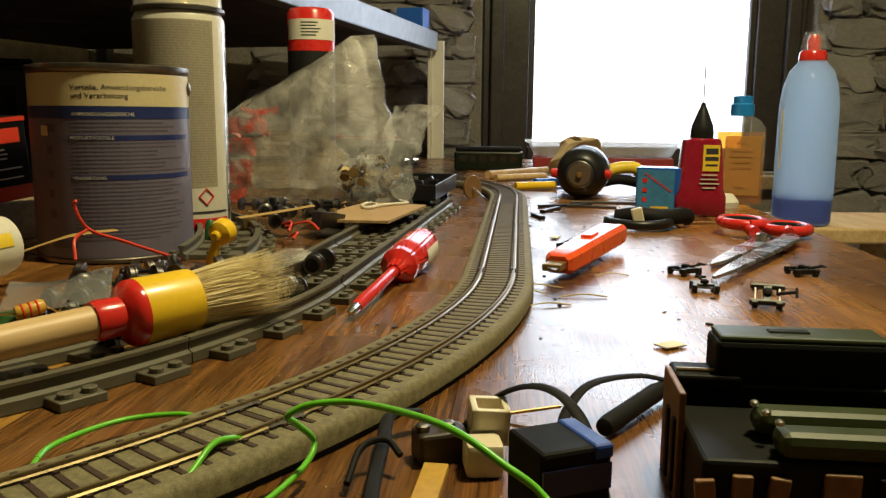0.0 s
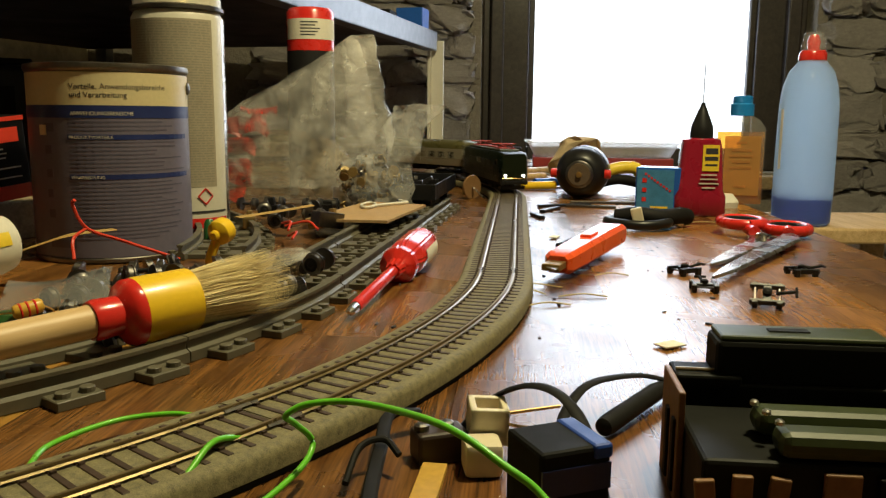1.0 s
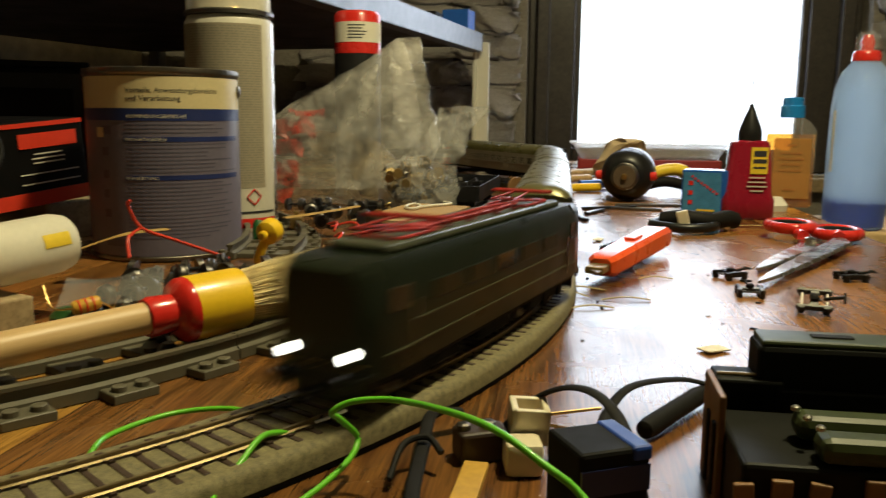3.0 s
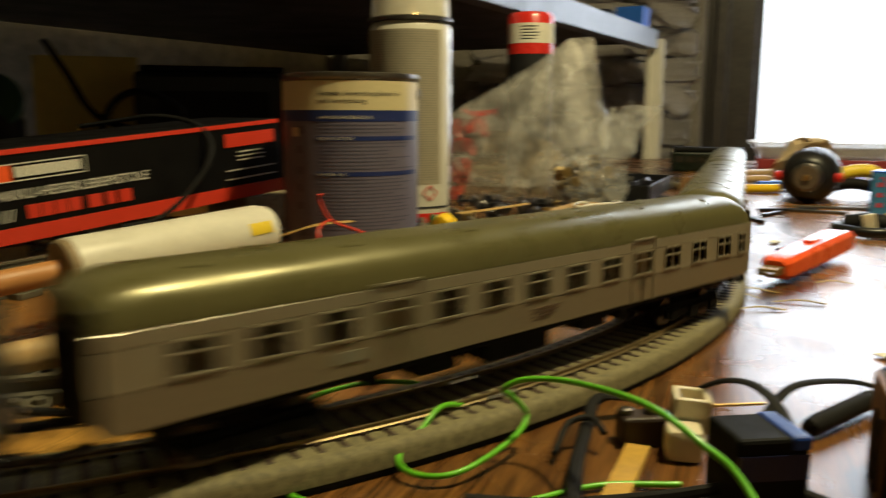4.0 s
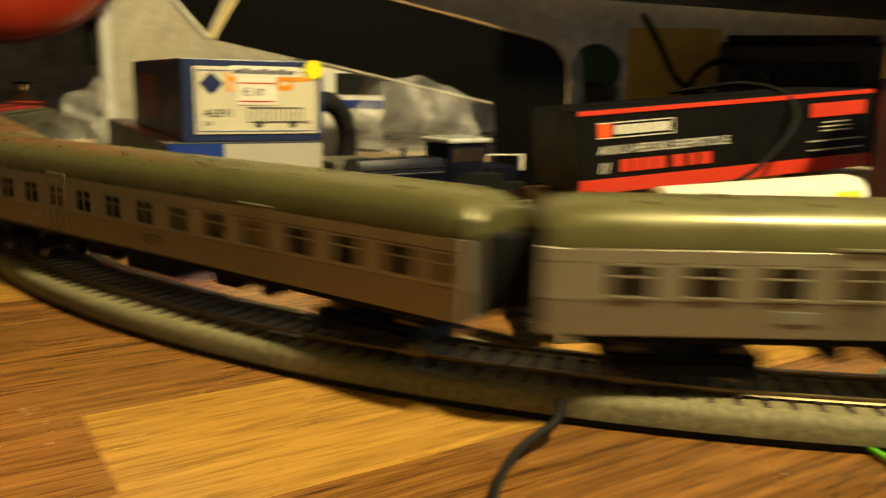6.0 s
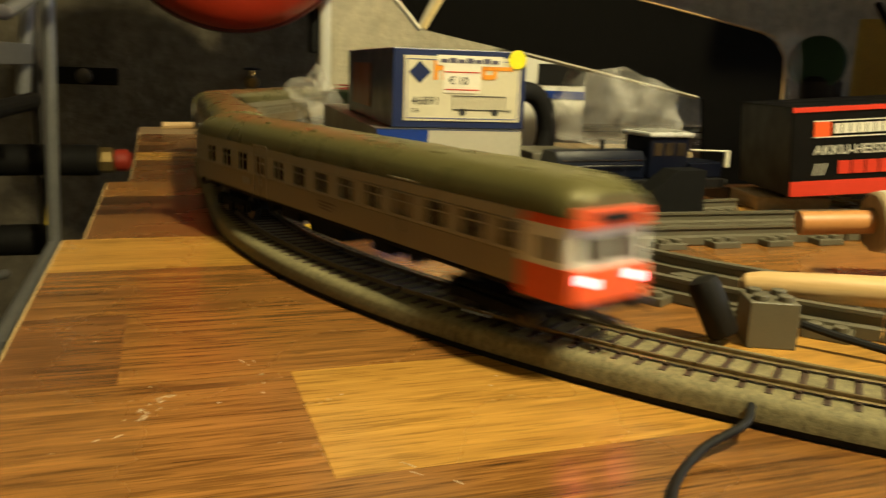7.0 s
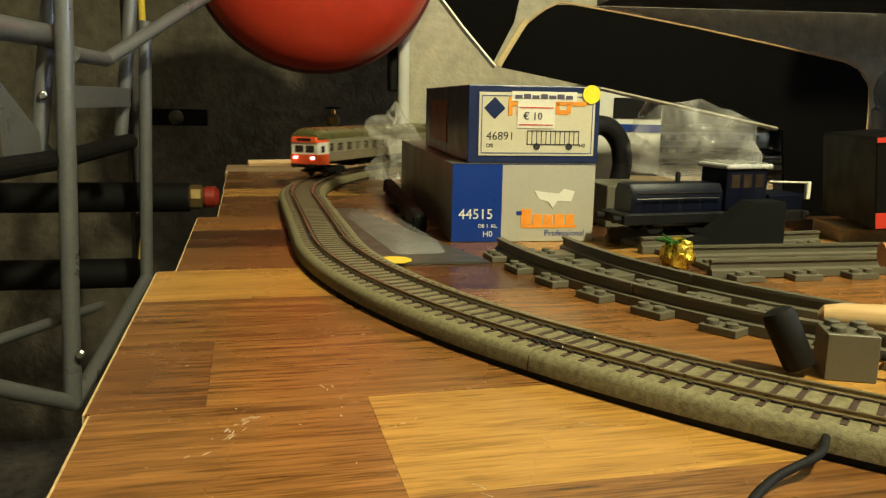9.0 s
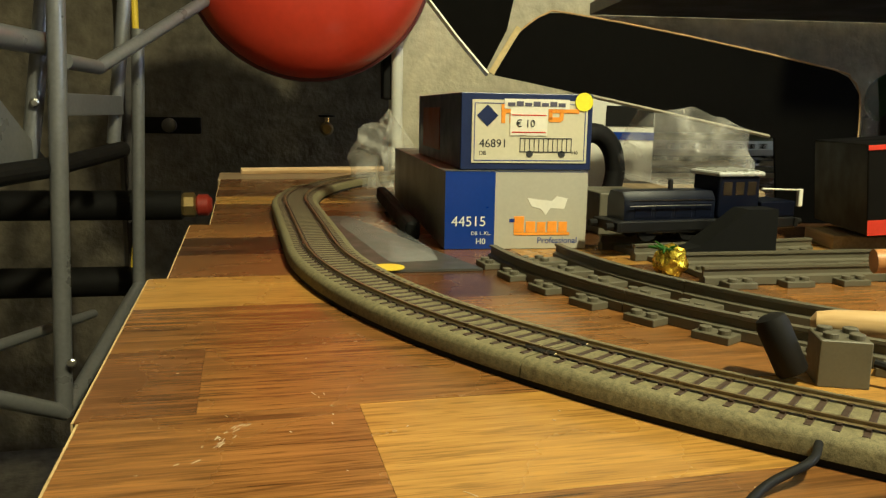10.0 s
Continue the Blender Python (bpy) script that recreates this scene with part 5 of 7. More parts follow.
def motor():
    t = thing("electric_motor", along((0.150, 0.895, 0.0285), (0.186, 1.02, 0.0315)), "round black electric motor with a brown end plate", "motor")
    part("housing", lathe([(0.016, 0.0), (0.020, 0.002), (0.0265, 0.010), (0.0285, 0.022), (0.0285, 0.055), (0.026, 0.062), (0.018, 0.066)], 40), "black_plastic", t, smooth=True)
    part("end_plate", lathe([(0.0135, -0.004), (0.0150, -0.003), (0.0150, 0.002)], 32), "steel_dark", t, smooth=True)
    part("plate", lathe([(0.012, -0.0052), (0.0125, -0.004)], 32), mat("bakelite", (0.10, 0.07, 0.045), 0.5, vary=0.3, scale=300), t)
    part("bearing", lathe([(0.003, -0.008), (0.0034, -0.005)], 16), "brass", t)
    part("brush_cap", lathe([(0.005, 0), (0.005, 0.006), (0.003, 0.007)], 14, pose(0.0262, 0, 0.012, 0, 90, 0)), "red_plastic", t)
    part("brush_cap", lathe([(0.005, 0), (0.005, 0.006), (0.003, 0.007)], 14, pose(-0.0262, 0, 0.012, 0, -90, 0)), "red_plastic", t)
    part("strap", lathe([(0.0288, 0.026), (0.0292, 0.027), (0.0292, 0.033), (0.0288, 0.034)], 40), "steel_dark", t)


motor()
bm = bmesh.new()
bmesh.ops.create_icosphere(bm, subdivisions=4, radius=0.03)
bmesh.ops.scale(bm, vec=(1.0, 0.6, 1.1), verts=bm.verts)
crumple(bm, 0.022, 42, 3)
solo("crumpled_paper", bm, mat("kraft", (0.52, 0.40, 0.25), 0.8, vary=0.2, bump=0.4), pose(0.166, 1.015, 0.034), "crumpled tan paper behind the motor", "paper")


def plier():
    t = thing("pliers", pose(0.178, 1.000, 0.012, 0, 0, -6), "pliers with yellow and black handles", "pliers")
    part("handle", tube([(0, 0, 0), (0.03, 0.0, 0.016), (0.055, 0.004, 0.018), (0.066, 0.006, 0.008)], 0.0075, 12), "glue_yellow", t, smooth=True)
    part("handle", tube([(0.006, 0.0, -0.004), (0.035, -0.002, 0.004), (0.062, 0.0, 0.0)], 0.0062, 12), "black_matt", t, smooth=True)
    part("jaw", box(0.03, 0.010, 0.012, (-0.016, 0, -0.004), 0.002), "steel_dark", t)


plier()


def tray():
    t = thing("plastic_tray", pose(0.295, 1.54, 0, 0, 0, TURN), "white translucent plastic tray with flared rim", "tray")
    bm = stack([(0.018, 0.24, 0.12, 0.15), (0.020, 0.245, 0.125, 0.15), (0.042, 0.268, 0.145, 0.15), (0.046, 0.282, 0.16, 0.15), (0.047, 0.282, 0.16, 0.15)])
    part("shell", bm, mat("tray_white", (0.88, 0.88, 0.86), 0.3, alpha=0.5), t, smooth=True)
    part("base_strip", box(0.25, 0.12, 0.018, (0, 0, 0), 0.002), mat("crimson_card", (0.30, 0.03, 0.03), 0.5), t, "dark red carton under the tray")


tray()
for k, (a, b, r, mname, lab) in enumerate((((0.066, 1.19, 0.0065), (0.180, 1.32, 0.0065), 0.006, "pale_wood", "pale wooden dowel"), ((0.075, 1.15, 0.005), (0.150, 1.20, 0.005), 0.0048, "beech", "short pale wooden rod"), ((0.090, 1.01, 0.0055), (0.142, 1.03, 0.0055), 0.0052, "yellow_plastic", "yellow plastic pen"), ((0.120, 1.06, 0.006), (0.19, 1.09, 0.006), 0.0055, "blue_plastic", "dark blue plastic pen"))):
    solo("rod" if k < 2 else "pen", rod(a, b, r, 14), mname, Matrix.Identity(4), lab + " lying on the bench", "rod" if k < 2 else "pen", smooth=True)


def green_shell():
    t = thing("wagon_body", pose(0.078, 1.395, 0, 0, 0, TURN), "dark green model wagon body lying by the wall", "model wagon")
    part("body", box(0.115, 0.03, 0.032, (0, 0, 0), 0.003), "loco_green", t)
    part("roof", box(0.112, 0.026, 0.008, (0, 0, 0.032), 0.003), "black_matt", t)
    for i in range(6):
        part("window", box(0.010, 0.0006, 0.010, (-0.043 + i * 0.017, -0.0151, 0.015)), "glass_dark", t)


green_shell()


# ---------------------------------------------------------------- small clutter of the right half
def truck(m):
    t = thing("wheel_truck", m, "small black plastic model wagon truck frame", "model part", "loose truck frames")
    f = bmesh.new()
    for sy in (-1, 1):
        box(0.016, 0.0016, 0.0030, (0, sy * 0.0052, 0.0016), 0.0003, bm=f, seg=1)
        for dx in (-0.0055, 0.0055):
            box(0.0030, 0.0026, 0.0045, (dx, sy * 0.0056, 0.0), 0.0004, bm=f, seg=1)
    box(0.004, 0.0115, 0.0022, (0, 0, 0.0022), 0.0003, bm=f, seg=1)
    part("frame", f, "black_plastic", t)
    c = bmesh.new()
    lathe([(0.0022, 0.004), (0.0022, 0.0058), (0.001, 0.0064)], 12, None, c)
    rod((0.004, 0, 0.004), (0.013, 0.001, 0.0052), 0.0008, 8, c)
    rod((0.013, -0.0025, 0.0052), (0.013, 0.0035, 0.0052), 0.0007, 8, c)
    part("coupler", c, "black_matt", t)
    w = bmesh.new()
    for dx in (-0.0055, 0.0055):
        rod((dx, -0.006, 0.0030), (dx, 0.006, 0.0030), 0.0006, 6, w)
    part("axle", w, "steel_dark", t)
    return t


TRUCK = truck(pose(0.142, 0.470, 0, 0, 0, 25))
copy_thing(TRUCK, pose(0.139, 0.424, 0, 0, 0, 80))
copy_thing(TRUCK, pose(0.158, 0.388, 0.004, 35, 0, -20))
copy_thing(TRUCK, pose(0.2105, 0.4700, 0, 0, 0, 5))
copy_thing(TRUCK, pose(0.088, 0.560, 0, 0, 0, 60))
for k, (x, y, sx, sy, a) in enumerate(((0.0915, 0.316, 0.011, 0.008, 30), (0.085, 0.61, 0.014, 0.006, 70), (0.178, 0.705, 0.02, 0.010, -20))):
    bm = box(sx, sy, 0.0006)
    crumple(bm, 0.0008, 120, k)
    solo("paper_scrap", bm, "paper", pose(x, y, 0.0009, 0, 0, a), "tiny cut scrap of cream paper on the bench", "scrap", "paper scraps")
for k, (x, y, n, a) in enumerate(((0.098, 0.462, 0.02, 5), (0.05, 0.43, 0.03, -12), (0.072, 0.405, 0.025, 2), (0.22, 0.70, 0.05, 20), (0.045, 0.415, 0.02, -30), (0.24, 0.60, 0.04, 60), (0.052, 0.385, 0.022, 8))):
    solo("straw_bit", tube([(-n / 2, 0, 0.0006), (0, 0.002, 0.0016), (n / 2, 0, 0.0006)], 0.0004, 5), "bristle", pose(x, y, 0, 0, 0, a), "thin loose pale fibre on the bench", "fibre", "loose fibres")
rnd = random.Random(21)
bm = bmesh.new()
for k in range(130):
    x, y = rnd.uniform(-0.05, 0.24), rnd.uniform(0.30, 0.95)
    if abs(math.hypot(x + 0.407, y - 0.4685) - 0.4385) < 0.03 and y < 0.46:
        continue
    s = rnd.uniform(0.0004, 0.0014)
    box(s * rnd.uniform(1, 3), s, s * 0.6, m=pose(x, y, 0, 0, 0, rnd.uniform(0, 180)), bm=bm)
solo("crumbs", bm, "ink", Matrix.Identity(4), "scattered dark crumbs and filings on the bench", "crumbs", kind="stuff")


def tape_lump():
    t = thing("cable_bundle", pose(0.168, 0.668, 0, 0, 0, 8), "bundle of black taped cable and tan clips", "cable")
    part("cable_loop", tube([(-0.022, 0.01, 0.008), (-0.006, 0.0, 0.011), (0.012, -0.004, 0.009), (0.030, 0.004, 0.010), (0.040, 0.010, 0.008)], 0.0072, 12), "black_matt", t, smooth=True)
    part("loop", tube([(-0.020, 0.02, 0.006), (-0.032, 0.0, 0.006), (-0.012, -0.018, 0.005), (0.010, -0.016, 0.006), (0.020, 0, 0.006)], 0.0040, 10), "black_plastic", t, smooth=True)
    part("clip", box(0.012, 0.006, 0.010, (0.022, -0.012, 0.010), 0.001, m=pose(0, 0, 0, 0, 20, 30)), "cream_plastic", t)
    part("clip", box(0.009, 0.005, 0.012, (-0.004, -0.014, 0.008), 0.001, m=pose(0, 0, 0, 0, -15, -20)), "cream_plastic", t)


tape_lump()
for k, (x, y, a, n) in enumerate(((0.125, 0.83, 20, 0.06), (0.150, 0.82, -15, 0.05), (0.105, 0.79, 60, 0.04), (0.17, 0.86, 0, 0.07), (0.087, 0.74, 100, 0.03))):
    solo("metal_strip", box(n, 0.006, 0.003, (0, 0, 0), 0.0008), "steel_dark" if k % 2 else "black_plastic", pose(x, y, 0, 0, 0, a), "dark loose metal strip near the motor", "metal part", "loose strips")
solo("bottle_stopper", stack([(0, 0.03, 0.02, 0.4), (0.006, 0.032, 0.022, 0.45), (0.014, 0.02, 0.012, 0.5)]), "white_plastic", pose(0.288, 0.835, 0, 0, 0, 20), "small white plastic cap beside the bottles", "cap", smooth=True)

# ---------------------------------------------------------------- foreground: wires, plugs, engine shell
solo("green_wire", tube([(-0.050, 0.200, 0.0085), (-0.055, 0.190, 0.0112), (-0.058, 0.180, 0.008), (-0.061, 0.169, 0.0045), (-0.055, 0.163, 0.003), (-0.044, 0.166, 0.0035), (-0.034, 0.184, 0.006), (-0.0315, 0.194, 0.0095), (-0.035, 0.189, 0.0165), (-0.0365, 0.186, 0.0195), (-0.031, 0.186, 0.0225), (-0.019, 0.183, 0.0240), (0.000, 0.156, 0.0295), (0.012, 0.146, 0.0255), (0.021, 0.141, 0.0190), (0.03, 0.12, 0.006), (0.035, 0.09, 0.0015)], 0.0008, 10, smooth_steps=6), "green_wire", Matrix.Identity(4), "bright green insulated wire looping over the track bed", "wire", smooth=True)
solo("green_wire", tube([(-0.0985, 0.185, 0.006), (-0.101, 0.202, 0.005), (-0.091, 0.219, 0.005), (-0.077, 0.225, 0.005), (-0.066, 0.223, 0.0045)], 0.0008, 10, smooth_steps=6), "green_wire", Matrix.Identity(4), "bright green insulated wire inside the bend", "wire", smooth=True)
solo("green_wire", tube([(-0.090, 0.153, 0.0016), (-0.079, 0.146, 0.0014), (-0.062, 0.141, 0.0013), (-0.045, 0.145, 0.0013), (-0.027, 0.158, 0.0014), (-0.010, 0.172, 0.0014), (0.010, 0.178, 0.0014)], 0.0008, 10, smooth_steps=6), "green_wire", Matrix.Identity(4), "bright green insulated wire lying flat on the bench", "wire", smooth=True)


def connector(m, label, up=True):
    t = thing("connector", m, label, "connector", "white connectors")
    s = 0.0103
    bm = bmesh.new()
    for dx, dy, sx, sy in ((0, -s / 2 + 0.0009, s, 0.0018), (0, s / 2 - 0.0009, s, 0.0018), (-s / 2 + 0.0009, 0, 0.0018, s), (s / 2 - 0.0009, 0, 0.0018, s)):
        box(sx, sy, 0.0098, (dx, dy, 0), 0.0004, bm=bm)
    box(s, s, 0.0045, bm=bm)
    part("housing", bm, "cream_plastic", t)
    pin = bmesh.new()
    for dx in (-0.0028, 0.0028):
        rod((dx, 0, 0.0045), (dx, 0, 0.0080), 0.0007, 8, pin)
    part("pin", pin, "brass", t)
    return t


connector(pose(0.0125, 0.2095, 0.0052, 4, 3, 4), "cream plastic socket connector, open on top")
solo("connector", box(0.0100, 0.0098, 0.0092, (0, 0, 0), 0.0018), "cream_plastic", pose(0.0110, 0.1985, 0.0, 0, 0, 5), "cream plastic plug connector, closed and rounded", "connector", "white connectors", smooth=True)


M["servo_blue"] = mat("servo_blue", (0.010, 0.050, 0.32), 0.5, vary=0.1)


def relay():
    t = thing("servo_motor", pose(0.0262, 0.172, 0, 0, 0, 22), "black cube motor with a blue top edge", "motor")
    part("case", box(0.0172, 0.0165, 0.0208, (0, 0, 0), 0.0010), "black_dull", t)
    part("cover", box(0.0048, 0.0172, 0.0034, (0.0064, -0.0002, 0.0178), 0.0008), "servo_blue", t, "blue plastic cover strip")
    # two small blue discs stand in for the glints on the side face
    for y in (-0.005, 0.004):
        part("screw", lathe([(0.0014, 0), (0.0014, 0.0006)], 10, pose(0.0087, y * 0.8, 0.0140, 0, 90)), "servo_blue", t)
    part("band", box(0.0168, 0.0006, 0.006, (0, -0.0083, 0.011)), mat("navy", (0.01, 0.02, 0.10), 0.35), t)


relay()


def plug():
    t = thing("jack_plug", Matrix.Identity(4), "black rubber plug on a flat black cable", "plug")
    part("barrel", lathe([(0.0012, 0), (0.0026, 0.001), (0.0030, 0.004), (0.0030, 0.036), (0.0024, 0.040), (0.0022, 0.0485)], 20, along((0.046, 0.221, 0.0032), (0.078, 0.262, 0.0045))), "black_matt", t, smooth=True)
    part("pin", rod((0.077, 0.261, 0.0054), (0.086, 0.273, 0.0058), 0.0013), "steel", t)
    part("cable", tube([(0.074, 0.256, 0.006), (0.062, 0.250, 0.0095), (0.044, 0.232, 0.0125), (0.035, 0.219, 0.008), (0.034, 0.208, 0.006), (0.036, 0.194, 0.0075)], 0.0017, 8, flat=0.45), "black_matt", t, "flat black cable", smooth=True)


plug()
solo("flat_cable", tube([(0.006, 0.212, 0.006), (0.014, 0.2165, 0.013), (0.022, 0.209, 0.0195), (0.029, 0.203, 0.0205), (0.034, 0.195, 0.0175), (0.036, 0.182, 0.012), (0.037, 0.173, 0.004)], 0.0019, 8, flat=0.4), "black_matt", Matrix.Identity(4), "flat black cable arching over the connectors", "cable", smooth=True)
solo("flat_cable", tube([(-0.006, 0.226, 0.006), (-0.014, 0.219, 0.0075), (-0.015, 0.200, 0.006), (-0.0155, 0.170, 0.005), (-0.012, 0.14, 0.003), (-0.005, 0.11, 0.002)], 0.0019, 8, flat=0.5), "black_matt", Matrix.Identity(4), "flat black cable hanging over the bench", "cable", smooth=True)
solo("thin_cable", tube([(-0.0225, 0.185, 0.003), (-0.020, 0.196, 0.0075), (-0.014, 0.199, 0.0085), (-0.010, 0.195, 0.006)], 0.0009, 8), "black_matt", Matrix.Identity(4), "short bent black wire end", "wire", smooth=True)
solo("thin_cable", tube([(-0.138, 0.098, 0.006), (-0.130, 0.088, 0.006), (-0.128, 0.074, 0.003), (-0.118, 0.058, 0.0018), (-0.098, 0.040, 0.0016), (-0.075, 0.02, 0.0016)], 0.0011, 10), "black_matt", Matrix.Identity(4), "black feeder cable coming out under the track bed", "cable", smooth=True)
solo("thin_cable", tube([(0.036, 0.17, 0.006), (0.055, 0.160, 0.004), (0.07, 0.15, 0.003)], 0.0018, 8), "black_matt", Matrix.Identity(4), "black cable leaving the cube motor", "cable", smooth=True)
solo("thin_cable", tube([(0.018, 0.166, 0.007), (0.004, 0.164, 0.004), (-0.02, 0.158, 0.002), (-0.04, 0.155, 0.002)], 0.0015, 8), "black_matt", Matrix.Identity(4), "black cable crossing under the green wire", "cable", smooth=True)
for a, b in (((0.019, 0.217, 0.009), (0.034, 0.2215, 0.0095)), ((0.019, 0.215, 0.0065), (0.029, 0.2075, 0.0075))):
    solo("brass_pin", rod(a, b, 0.0005, 8), "brass", Matrix.Identity(4), "thin brass pin beside the connectors", "pin", "brass pins")


def black_gadget():
    t = thing("terminal_block", pose(0.0, 0.207, 0, 0, 0, 20), "dark brown terminal block with brass screws", "terminal")
    part("block", box(0.014, 0.009, 0.0085, (0, 0, 0), 0.001), mat("dark_brown", (0.035, 0.022, 0.016), 0.5), t)
    for dx in (-0.005, 0.002):
        part("screw", lathe([(0.002, 0.0085), (0.002, 0.0100), (0.0012, 0.0104)], 12, pose(dx, 0, 0)), "steel_dark", t)


black_gadget()
solo("wood_strip", box(0.0065, 0.036, 0.002, (0, 0, 0), 0.0003), mat("ochre", (0.50, 0.30, 0.05), 0.5, vary=0.2), pose(-0.0035, 0.182, 0, 0, 0, -8), "narrow ochre wooden strip on the bench", "strip")


def engine_shell():
    """Upturned olive-green engine with hood, deck and brown side panels."""
    t = thing("model_locomotive", pose(0.0815, 0.179, 0, 0, 0, -6), "olive-green toy locomotive shell with brown sides, dusty", "model locomotive")
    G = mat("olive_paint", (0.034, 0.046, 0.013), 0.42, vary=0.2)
    # near-black olive for hood sides and deck: shade put into the colour
    D = mat("olive_shaded", (0.0035, 0.0040, 0.0025), 0.6, vary=0.2, gloss=0.25)
    B = mat("brown_panel", (0.20, 0.10, 0.035), 0.5, vary=0.3)
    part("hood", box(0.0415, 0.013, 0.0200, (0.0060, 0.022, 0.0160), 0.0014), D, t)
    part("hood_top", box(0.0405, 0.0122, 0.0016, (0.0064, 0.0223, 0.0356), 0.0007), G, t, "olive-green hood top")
    part("hood_recess", box(0.010, 0.003, 0.0006, (0.0040, 0.0225, 0.0370), 0.0002), "black_matt", t)
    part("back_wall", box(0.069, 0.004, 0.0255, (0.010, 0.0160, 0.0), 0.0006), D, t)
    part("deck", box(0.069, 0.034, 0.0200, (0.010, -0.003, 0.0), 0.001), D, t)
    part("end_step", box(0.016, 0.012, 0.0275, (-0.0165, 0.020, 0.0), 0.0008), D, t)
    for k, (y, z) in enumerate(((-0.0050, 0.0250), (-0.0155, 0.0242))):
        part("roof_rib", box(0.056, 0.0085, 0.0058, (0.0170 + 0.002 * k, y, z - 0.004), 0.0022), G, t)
    for k, x in enumerate((-0.0225, -0.0165, -0.0105)):
        part("footboard", box(0.0042, 0.0016, 0.0185 - 0.0012 * k, (x, -0.0208, 0.0), 0.0004, m=pose(0, 0, 0, 0, 6 * (k - 1), 0)), B, t, "worn brown footboard")
    for k in range(3):
        part("rivet", lathe([(0.0010, 0), (0.0010, 0.0008), (0.0005, 0.0012)], 10, pose(-0.0105 + 0.0010 * k, -0.004 - 0.006 * k, 0.0268)), "steel", t)
    part("side_panel", box(0.0075, 0.0014, 0.0175, (0.0035, -0.0206, 0.001), 0.0004), B, t)
    part("side_panel", box(0.026, 0.0014, 0.011, (0.0235, -0.0206, 0.001), 0.0004), "maroon_plastic", t)
    part("side_panel", box(0.026, 0.0014, 0.005, (0.0235, -0.0208, 0.0130), 0.0004), "black_matt", t)
    part("end_panel", box(0.0016, 0.022, 0.0275, (-0.0254, 0.011, 0.0), 0.0004), B, t, "brown end panel")
    for y in (0.004, 0.012):
        part("end_slot", box(0.0012, 0.003, 0.018, (-0.0263, y, 0.002), 0.0003), "black_matt", t)
    part("railing", tube([(-0.024, 0.018, 0.0278), (-0.018, 0.0175, 0.0280), (-0.010, 0.0172, 0.0278)], 0.0005, 6), "brass_dark", t)


engine_shell()

# ---------------------------------------------------------------- inside the bend: clutter
def wheelset(m):
    t = thing("wheel_set", m, "small model railway wheel set with dark axle and shiny treads", "wheel set", "loose wheel sets")
    part("axle", rod((0, 0, -0.0085), (0, 0, 0.0085), 0.0011, 10), "black_plastic", t)
    for s in (-1, 1):
        prof = [(0.0036, 0), (0.0048, 0.0004), (0.0052, 0.0008), (0.0052, 0.0030), (0.0058, 0.0034), (0.0058, 0.0040), (0.002, 0.0042)]
        w = part("wheel", lathe(prof, 22, pose(0, 0, -s * 0.0090, 0 if s > 0 else 180, 0, 0)), "steel_dark", t, smooth=True)
        part("wheel_disc", lathe([(0.0036, -0.0002), (0.0036, 0.0004), (0.0012, -0.0006)], 18, pose(0, 0, -s * 0.0090, 0 if s > 0 else 180, 0, 0)), "black_plastic", w)
    return t


WS = wheelset(pose(-0.182, 0.405, 0.0058, 90, 0, 30))
rnd = random.Random(12)
for x, y in ((-0.163, 0.432), (-0.154, 0.446), (-0.143, 0.425), (-0.150, 0.404), (-0.128, 0.442), (-0.120, 0.420), (-0.170, 0.385), (-0.135, 0.398), (-0.145, 0.376), (-0.109, 0.400), (-0.1185, 0.372), (-0.160, 0.362), (-0.132, 0.352), (-0.150, 0.335), (-0.118, 0.335), (-0.165, 0.318), (-0.138, 0.312), (-0.176, 0.372), (-0.185, 0.425), (-0.128, 0.382), (-0.110, 0.437), (-0.153, 0.420), (-0.168, 0.405)):
    copy_thing(WS, pose(x, y, rnd.choice((0.0058, 0.0058, 0.0095)), 90 + rnd.uniform(-25, 25), rnd.uniform(-20, 20), rnd.uniform(0, 360)))
for x, y, z in ((-0.070, 0.372, 0.0105), (-0.086, 0.388, 0.0105), (-0.097, 0.408, 0.0058), (-0.062, 0.410, 0.0158), (-0.12, 0.305, 0.0058), (-0.107, 0.317, 0.0058), (-0.078, 0.360, 0.0105), (-0.095, 0.375, 0.0058), (-0.079, 0.425, 0.0105)):
    copy_thing(WS, pose(x, y, z + 0.001, 90 + rnd.uniform(-15, 15), 0, rnd.uniform(0, 360)))
bm = box(0.045, 0.06, 0.0004)
bmesh.ops.subdivide_edges(bm, edges=bm.edges[:], cuts=14, use_grid_fill=True)
for v in bm.verts:
    v.co.z += 0.010 + 0.010 * noise.noise(v.co * 22)
solo("plastic_sheet", bm, "clear_plastic", pose(-0.168, 0.350, 0.004, 0, 0, 20), "thin clear plastic sheet over the wheel sets", "plastic sheet", smooth=True)
bm = box(0.040, 0.018, 0.0006)
bmesh.ops.subdivide_edges(bm, edges=bm.edges[:], cuts=8, use_grid_fill=True)
for v in bm.verts:
    v.co.z += 0.004 * noise.noise(v.co * 60)
solo("plastic_sheet", bm, "bag_film", pose(-0.085, 0.412, 0.016, 10, -12, 35), "crumpled clear film behind the brush", "plastic sheet", smooth=True)


